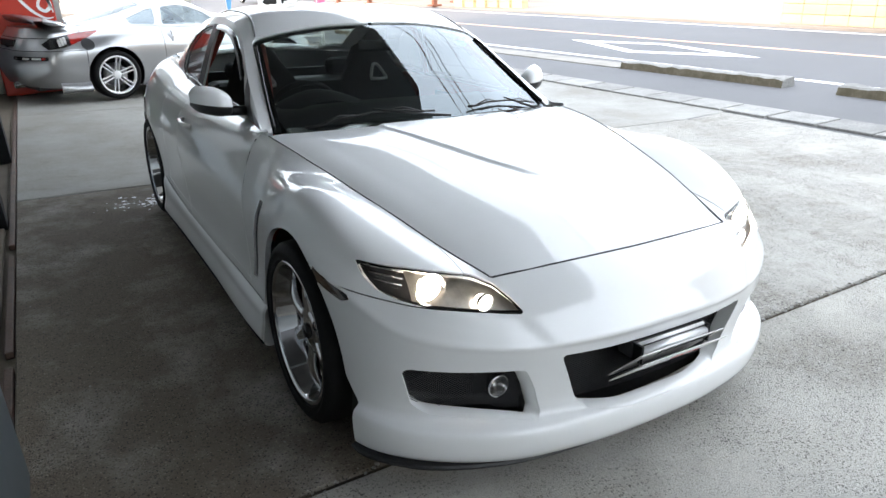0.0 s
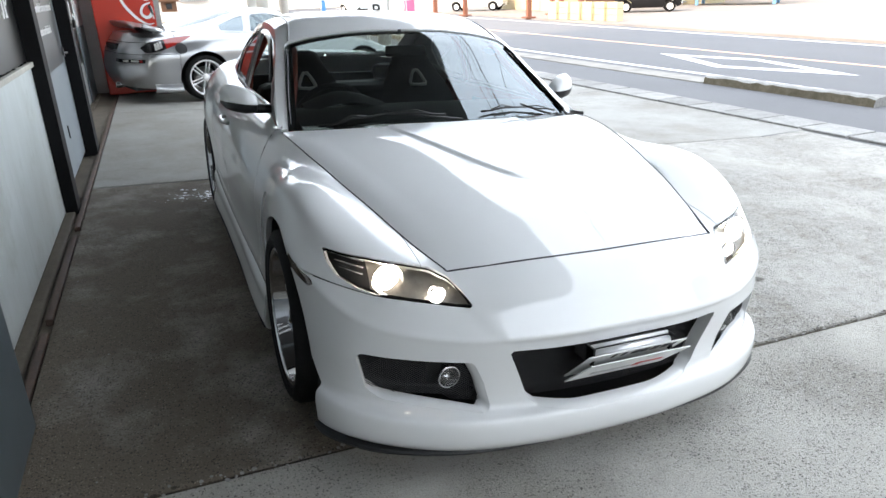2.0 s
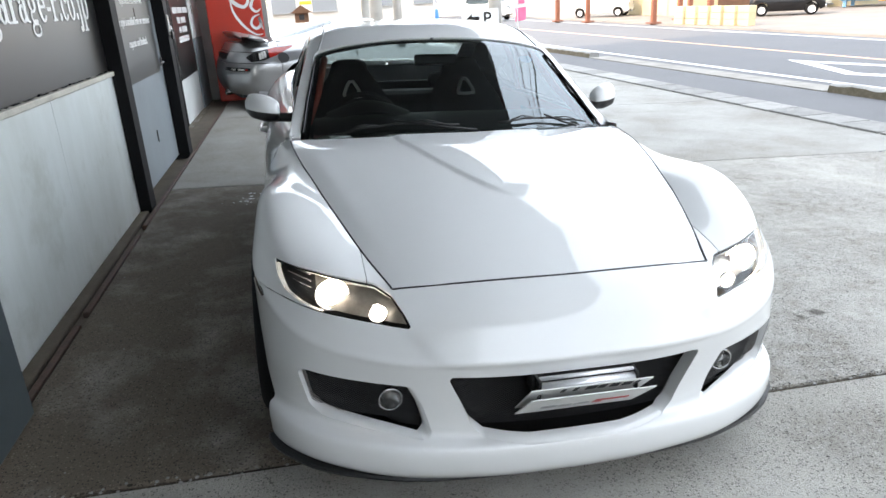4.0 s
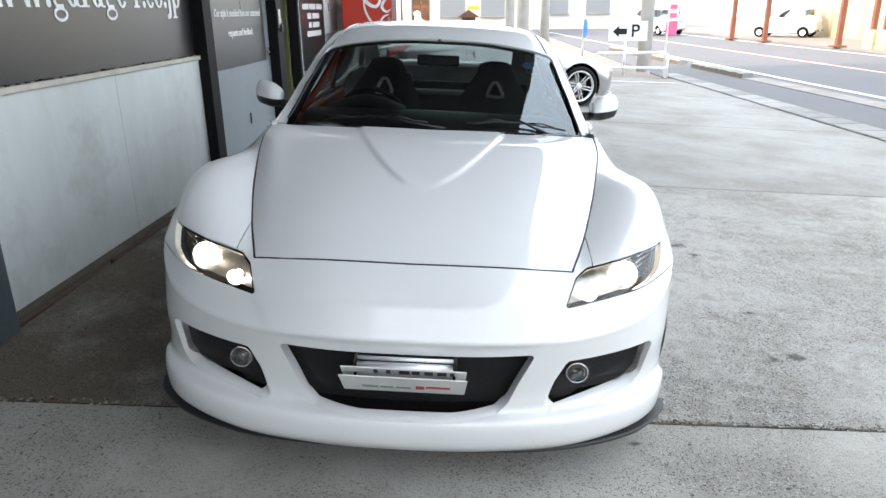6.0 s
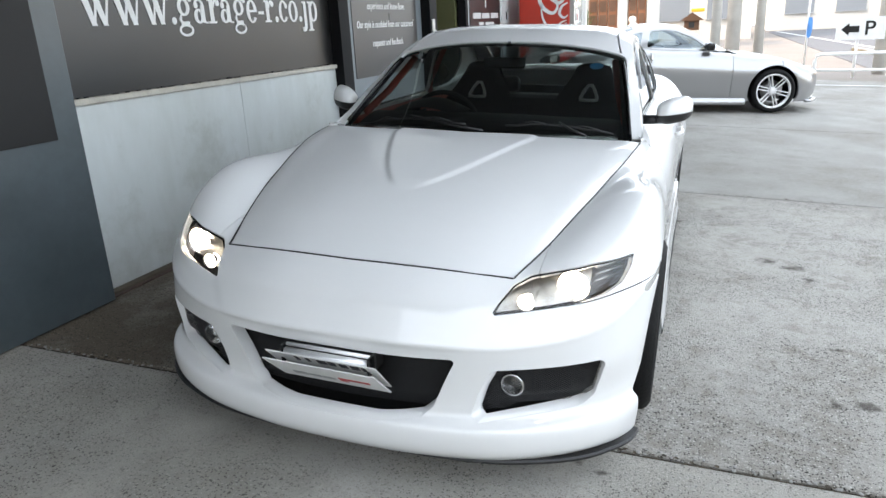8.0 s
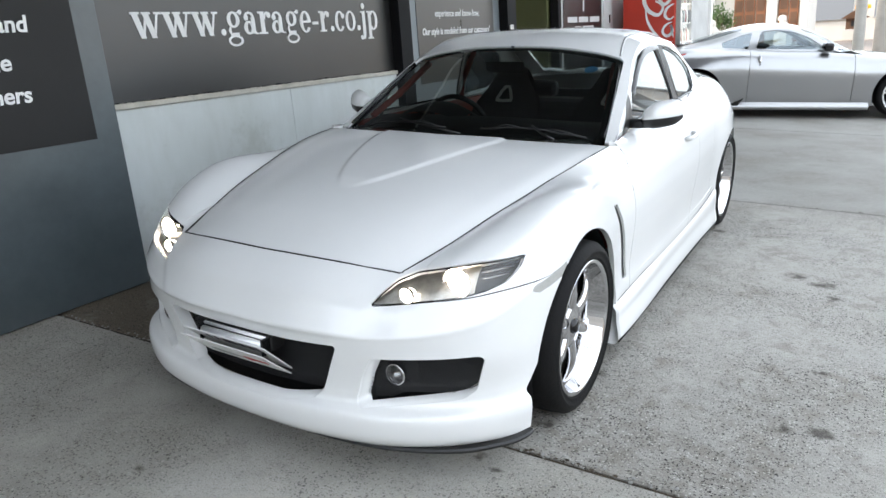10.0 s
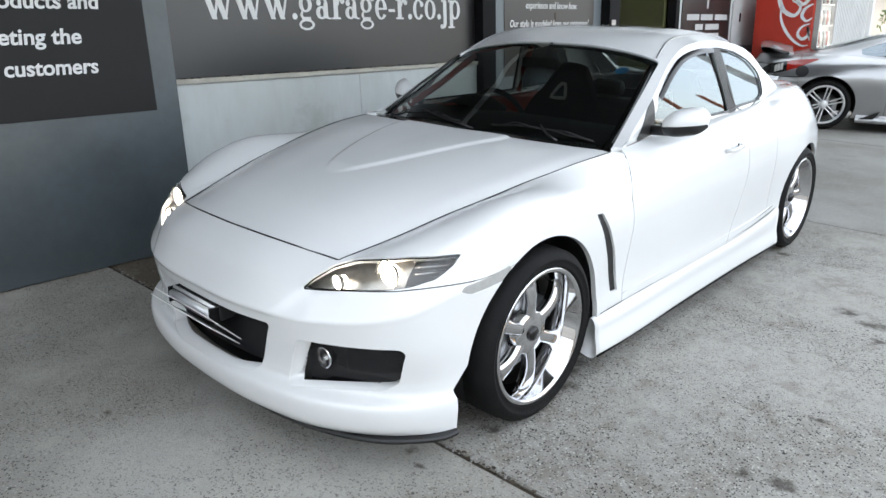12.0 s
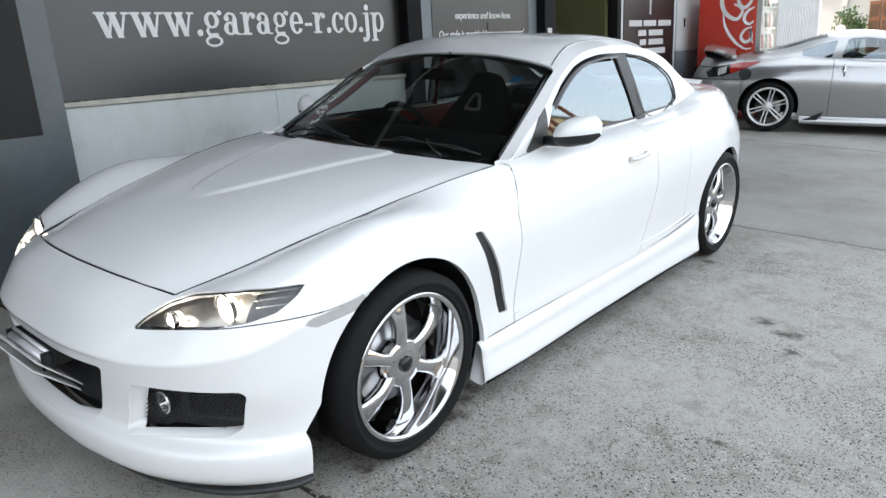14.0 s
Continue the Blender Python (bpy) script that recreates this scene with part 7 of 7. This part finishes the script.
def small_car(at, paint, roof_paint, label, L=3.05, W=1.4, H=1.33, nose=0.55, tall=False):
    c = tagged(new("small_car"), label, "car")
    c.matrix_world = at
    n0 = 0.62 * H
    rows = [(-L / 2, .30, n0 * .78, .80), (-L / 2 + .12, .25, n0 * .98, .95), (-L * .18, .22, n0, 1.0), (L * .2, .22, n0, 1.0), (L / 2 - .1, .25, n0, .97), (L / 2, .32, n0 * .85, .85)]
    net = [[(-W / 2 * k * .92, y, z0), (-W / 2 * k, y, z0 + .15), (-W / 2 * k, y, z1 - .12), (-W / 2 * k * .88, y, z1), (0, y, z1 + .03), (W / 2 * k * .88, y, z1), (W / 2 * k, y, z1 - .12), (W / 2 * k, y, z0 + .15), (W / 2 * k * .92, y, z0)] for y, z0, z1, k in rows]
    v, f = grid(net, 40, 36)
    bodyv = clip((v, [tuple(reversed(q)) for q in f]), lambda q: np.minimum(np.hypot(q[:, 1] + L * .33, q[:, 2] - .27) - .30, np.hypot(q[:, 1] - L * .33, q[:, 2] - .27) - .30))
    sheet_part("body", bodyv, paint, c)
    ends = [net[0], net[-1]]
    for e in ends:
        cx = np.array(e)
        sheet_part("end_panel", (cx, [tuple(range(9))]), paint, c, smooth=False)
    cab = [(-L * (.02 if tall else .22) - (L * .3 if tall else 0), n0), (-L * .10 - (L * .25 if tall else 0), H - .05), (L * .05, H), (L * .36, H - .05), (L * .44, n0)]
    net2 = [[(-W * .45, y, n0), (-W * .43, y, n0 + (z - n0) * .5), (-W * .38, y, z - .04 * (z > n0)), (0, y, z + .01), (W * .38, y, z - .04 * (z > n0)), (W * .43, y, n0 + (z - n0) * .5), (W * .45, y, n0)] for y, z in cab]
    v2, f2 = grid(net2, 30, 30)
    f2 = [tuple(reversed(q)) for q in f2]
    glassy = lambda q: np.minimum(H - .13 - q[:, 2], q[:, 2] - n0 - .05)
    sheet_part("roof", clip((v2, f2), lambda q: -glassy(q)), roof_paint, c)
    pane_ = clip((v2, f2), glassy)
    sheet_part("window_band", pane_, SIDEGLASS, c)
    for s in (1, -1):
        for y in (-L * .33, L * .33):
            w = tagged(new("wheel"))
            w.parent = c
            w.matrix_local = Matrix.Translation((s * (W / 2 - .08), y, .26)) @ Matrix.Rotation(0 if s > 0 else math.pi, 4, "Z")
            sheet_part("tyre", lathe(tyre_profile(.26, .15, .15), 24), RUBBER, w)
            sheet_part("rim", lathe([(.07, .155), (.05, .13), (.06, .06), (.065, 0)], 24), ALLOY, w)
        sheet_part("head_lamp", (np.array(lathe([(-.03, 0), (-.02, .07), (.02, .085)], 16, "y")[0]) + np.array([s * W * .33, -L / 2 + .02, n0 * .72]), lathe([(-.03, 0), (-.02, .07), (.02, .085)], 16, "y")[1]), FROST, c)
    boxed("bumper", (-W * .46, -L / 2 - .06, .30), (W * .46, -L / 2 + .02, .40), CHROME, c, bevel=0.02)
    boxed("plate", (-.17, -L / 2 - .075, .30), (.17, -L / 2 - .06, .46), PLATE, c, bevel=0.003)
    boxed("underside", (-W * .42, -L * .42, .2), (W * .42, L * .42, .4), BLACK, c)
    return c


BLACKPAINT = material("black_car_paint", (0.010, 0.010, 0.011), 0.3, coat=0.2, spec=0.2)
CARWHITE = material("white_car_paint", (0.75, 0.75, 0.74), 0.35, coat=0.8)
small_car(Matrix.Translation((22.6, 29.0, ROAD_Z + .05)) @ Matrix.Rotation(radians(55), 4, "Z"), BLACKPAINT, CARWHITE, "small black classic car with a white roof, parked")
small_car(Matrix.Translation((18.6, 40.0, ROAD_Z + .05)) @ Matrix.Rotation(radians(50), 4, "Z"), CARWHITE, CARWHITE, "small white hatchback parked in the yard", 3.4, 1.48, 1.55, tall=True)
small_car(Matrix.Translation((13.2, 46.0, ROAD_Z + .05)) @ Matrix.Rotation(radians(20), 4, "Z"), CARWHITE, CARWHITE, "pale hatchback parked beyond the road", 3.6, 1.6, 1.6, tall=True)


def building(name, lo, hi, mat, label, openings=(), roof_mat=None):
    b = tagged(new(name), label, "building")
    boxed("wall", lo, hi, mat, b, bevel=0.02)
    boxed("roof", (lo[0] - .3, lo[1] - .3, hi[2] + 0.002), (hi[0] + .3, hi[1] + .3, hi[2] + .25), roof_mat or STEEL, b, bevel=0.02)
    for x0, x1, z0, z1, m in openings:
        w = boxed("window", (x0, lo[1] - .05, z0), (x1, lo[1] - .005, z1), m, b, bevel=0.01)
        boxed("sill", (x0 - .05, lo[1] - .12, z0 - .08), (x1 + .05, lo[1] - .006, z0 - .003), STEEL, w, bevel=0.01)
    return b


DARKGLASS = material("dark_window_pane", (0.22, 0.24, 0.26), 0.15)
# unseen house added across the road: blocks low east light, feeds the reflections
house = tagged(new("unseen_street_house"), "unseen brown two-storey house with pale windows, added to cut low east light", "building")
boxed("wall", (22.0, -14.0, ROAD_Z), (30.0, 3.2, 5.4), HOUSEWALL, house, bevel=0.02)
boxed("roof", (21.5, -14.5, 5.402), (30.5, 3.7, 5.65), BROWNS, house, bevel=0.03)
for y0 in (-12.5, -9.0, -5.5, -2.0, 1.0):
    for z0 in (0.6, 3.2):
        w_ = boxed("window", (21.95, y0, z0), (21.995, y0 + 1.5, z0 + 1.3), DARKGLASS, house, bevel=0.01)
        boxed("sill", (21.86, y0 - .05, z0 - .08), (21.994, y0 + 1.55, z0 - .003), STEEL, w_, bevel=0.01)
building("yellow_shop", (34.0, 36.5, ROAD_Z), (52, 46, 3.7), YELLOW, "orange-yellow shop across the road", [(36.0, 37.6, 1.9, 2.9, DARKGLASS), (38.4, 40.8, 1.8, 3.0, WHITE), (44, 46, 1.7, 3.0, DARKGLASS)])
building("workshop", (20.5, 33.5, ROAD_Z), (31.5, 42, 4.0), CREAM, "cream workshop with timber doors behind the yard", [(22.0, 24.6, 0.0, 2.6, BROWNS), (26.0, 28.6, 0.0, 2.6, PALE)])
building("far_house", (6.5, 62, ROAD_Z), (17.0, 72, 3.2), PALE, "pale house far along the road", [(7.5, 9.5, 1.0, 2.4, DARKGLASS), (11, 13, 1.0, 2.4, DARKGLASS)])
building("far_house", (-9, 46, ROAD_Z), (4.5, 58, 3.2), PALE, "pale house behind the yard", [(-6, -4, 1.0, 2.3, DARKGLASS), (-1, 1.0, 1.0, 2.3, DARKGLASS), (2, 3.5, 1.0, 2.3, DARKGLASS)])
hut = tagged(new("garden_hut"), "small brown garden hut with a pitched roof and a yellow cap", "hut")
for nm, lo, hi, mt in (("base", (0.75, 42.9, 0.0), (1.75, 43.8, 0.45), PALE), ("body", (0.85, 43.0, 0.452), (1.65, 43.7, 1.0), BROWNS), ("window", (1.1, 42.96, 0.6), (1.4, 42.995, 0.9), BLACK)):
    boxed(nm, lo, hi, mt, hut, bevel=0.01)
bm = bmesh.new()
roof_pts = [bm.verts.new(p) for p in ((.6, 42.8, .98), (1.9, 42.8, .98), (1.9, 43.9, .98), (.6, 43.9, .98), (1.25, 42.75, 1.42), (1.25, 43.95, 1.42))]
for q in ((0, 1, 4), (1, 2, 5, 4), (2, 3, 5), (3, 0, 4, 5), (3, 2, 1, 0)):
    bm.faces.new([roof_pts[i] for i in q])
part("roof", bm, BROWNS, hut)
boxed("yellow_cap", (1.2, 43.2, 1.43), (1.9, 43.6, 1.62), YELLOW, hut, "yellow cap", 0.03)

shop = tagged(new("timber_house"), "timber-fronted house with brown door panels between pale posts", "building")
boxed("wall", (-6.6, 36.3, 0.0), (-0.3, 40.0, 3.2), PALE, shop, bevel=0.02)
boxed("roof", (-6.9, 35.6, 3.2), (0.0, 40.3, 3.45), BROWNS, shop, bevel=0.02)
for x0, x1 in ((-3.40, -2.98), (-2.94, -2.50), (-2.46, -2.04), (-1.50, -1.10), (-1.06, -0.68)):
    leaf = boxed("door_panel", (x0, 36.2, 0.2), (x1, 36.26, 2.3), TIMBER, shop, "brown timber door panel", 0.01)
    for z0 in (0.35, 1.0, 1.65):
        boxed("panel_inset", (x0 + .06, 36.17, z0), (x1 - .06, 36.198, z0 + .5), BROWNS, leaf, bevel=0.006)
for x0, x1 in ((-4.5, -4.25), (-2.0, -1.55), (-0.62, -0.3)):
    boxed("post", (x0, 36.12, 0.0), (x1, 36.28, 3.19), CONC2, shop, "pale post", 0.01)


def garden_shrub(x, y, size):
    """A small bush: forked stems and many little leaves."""
    shrub = tagged(new("shrub"), "small green garden shrub with loose leaves", "shrub", "garden shrubs")
    for k in range(5):
        a_ = 2 * math.pi * k / 5
        sheet_part("stem", tube([(x, y, 0.0), (x + .12 * size * math.cos(a_), y + .12 * size * math.sin(a_), .7 * size), (x + .3 * size * math.cos(a_), y + .3 * size * math.sin(a_), 1.3 * size)], 0.03, 6, taper=0.4), BROWNS, shrub)
    bm = bmesh.new()
    for k in range(520):
        d_ = Vector((random.gauss(0, 1), random.gauss(0, 1), random.gauss(0, 1))).normalized() * (random.random() ** 0.45)
        p_ = Vector((x, y, 1.35 * size)) + Vector((d_.x * .55, d_.y * .55, d_.z * .65)) * size * (0.8 + 0.5 * noise.noise(d_ * 2.2))
        m_ = Matrix.Translation(p_) @ Euler((random.uniform(0, 6), random.uniform(0, 6), random.uniform(0, 6))).to_matrix().to_4x4()
        w_ = random.uniform(.04, .075) * size
        bm.faces.new([bm.verts.new(m_ @ Vector(q)) for q in ((-w_, 0, 0), (0, w_ * .5, .01), (w_, 0, 0), (0, -w_ * .5, .01))])
    part("crown", bm, LEAF, shrub)


garden_shrub(-4.0, 35.2, 1.15)
garden_shrub(-3.6, 35.6, 0.95)


def stone_figure(x, y, turn):
    """A weathered pale garden figure, kept as a plain seated shape on a block."""
    prof = [(0.0, .20), (.10, .26), (.28, .24), (.42, .17), (.50, .13), (.56, .16), (.66, .17), (.76, .11), (.80, 0.0)]
    v, f = lathe(prof, 18, "z")
    v = [(px * 1.15 + .05 * math.sin(7 * pz), py * 0.8 + .06 * math.cos(5 * pz), pz) for px, py, pz in v]
    bm = bmesh.new()
    vs_ = [bm.verts.new((px, py, pz + .55)) for px, py, pz in v]
    for q in f:
        bm.faces.new([vs_[i] for i in q])
    box(bm, (-.3, -.25, 0), (.3, .25, .56), 0.02)
    ob = tagged(part("stone_figure", bm, PALE, None, smooth=True), "pale weathered stone garden figure on a block", "statue", "stone figures")
    ob.matrix_world = Matrix.Translation((x, y, 0.05)) @ Matrix.Rotation(turn, 4, "Z")


stone_figure(-3.95, 34.3, 0.3)
stone_figure(-1.15, 35.4, -0.4)
store = building("corrugated_store", (-2.4, 11.9, 0.0), (-0.42, 16.7, 3.0), PALE, "pale corrugated store beside the vending machine", [])
for k in range(48):
    boxed("rib", (-0.419, 11.95 + 0.098 * k, 0.02), (-0.395, 12.0 + 0.098 * k, 2.98), RIBBED, store, bevel=0.004)
boxed("corner_post", (-0.44, 16.71, 0.0), (-0.34, 16.85, 3.1), WHITE, store, "white corner post", 0.006)
for x, y, h in ((14.9, 37.5, 5.0), (15.4, 34.5, 5.0), (16.3, 29.3, 5), (17.6, 27.0, 5), (18.5, 31.0, 5.0), (19.3, 31.5, 5.0)):
    post = tagged(new("steel_post"), "rusty orange steel post of a frame", "post", "rusty posts")
    bm = bmesh.new()
    box(bm, (x - .10, y - .10, ROAD_Z), (x + .10, y + .10, ROAD_Z + h), 0.01)
    part("column", bm, RUST, post)
    bm = bmesh.new()
    box(bm, (x - .25, y - .25, ROAD_Z + .05), (x + .25, y + .25, ROAD_Z + .12), 0.01)
    part("foot_plate", bm, RUST, post)


def bicycle(x, y, turn):
    b = tagged(new("bicycle"), "city bicycle leaning by the yellow shop", "bicycle", "bicycles")
    b.matrix_world = Matrix.Translation((x, y, ROAD_Z + .06)) @ Matrix.Rotation(radians(turn), 4, "Z")
    for cx in (-.5, .5):
        sheet_part("wheel", tube([(cx + .32 * math.cos(t), 0, .33 + .32 * math.sin(t)) for t in np.linspace(0, 2 * math.pi, 24, endpoint=False)], 0.02, 6, closed=True), RUBBER, b)
    for p, q in (((-.5, 0, .33), (-.1, 0, .3)), ((-.1, 0, .3), (-.2, 0, .85)), ((-.1, 0, .3), (.38, 0, .75)), ((.38, 0, .75), (.5, 0, .33)), ((.38, 0, .75), (.34, 0, 1.0)), ((-.5, 0, .33), (-.18, 0, .7))):
        sheet_part("frame_tube", tube([p, q], 0.02, 6), STEEL, b)
    sheet_part("handlebar", tube([(.25, -.25, 1.02), (.34, 0, 1.0), (.25, .25, 1.02)], 0.015, 6), CHROME, b)
    boxed("saddle", (-.32, -.07, .85), (-.08, .07, .91), BLACK, b, bevel=0.02)


for x, y, t in ((36.2, 35.2, 30), (37.6, 35.0, 60), (38.8, 35.3, 20)):
    bicycle(x, y, t)
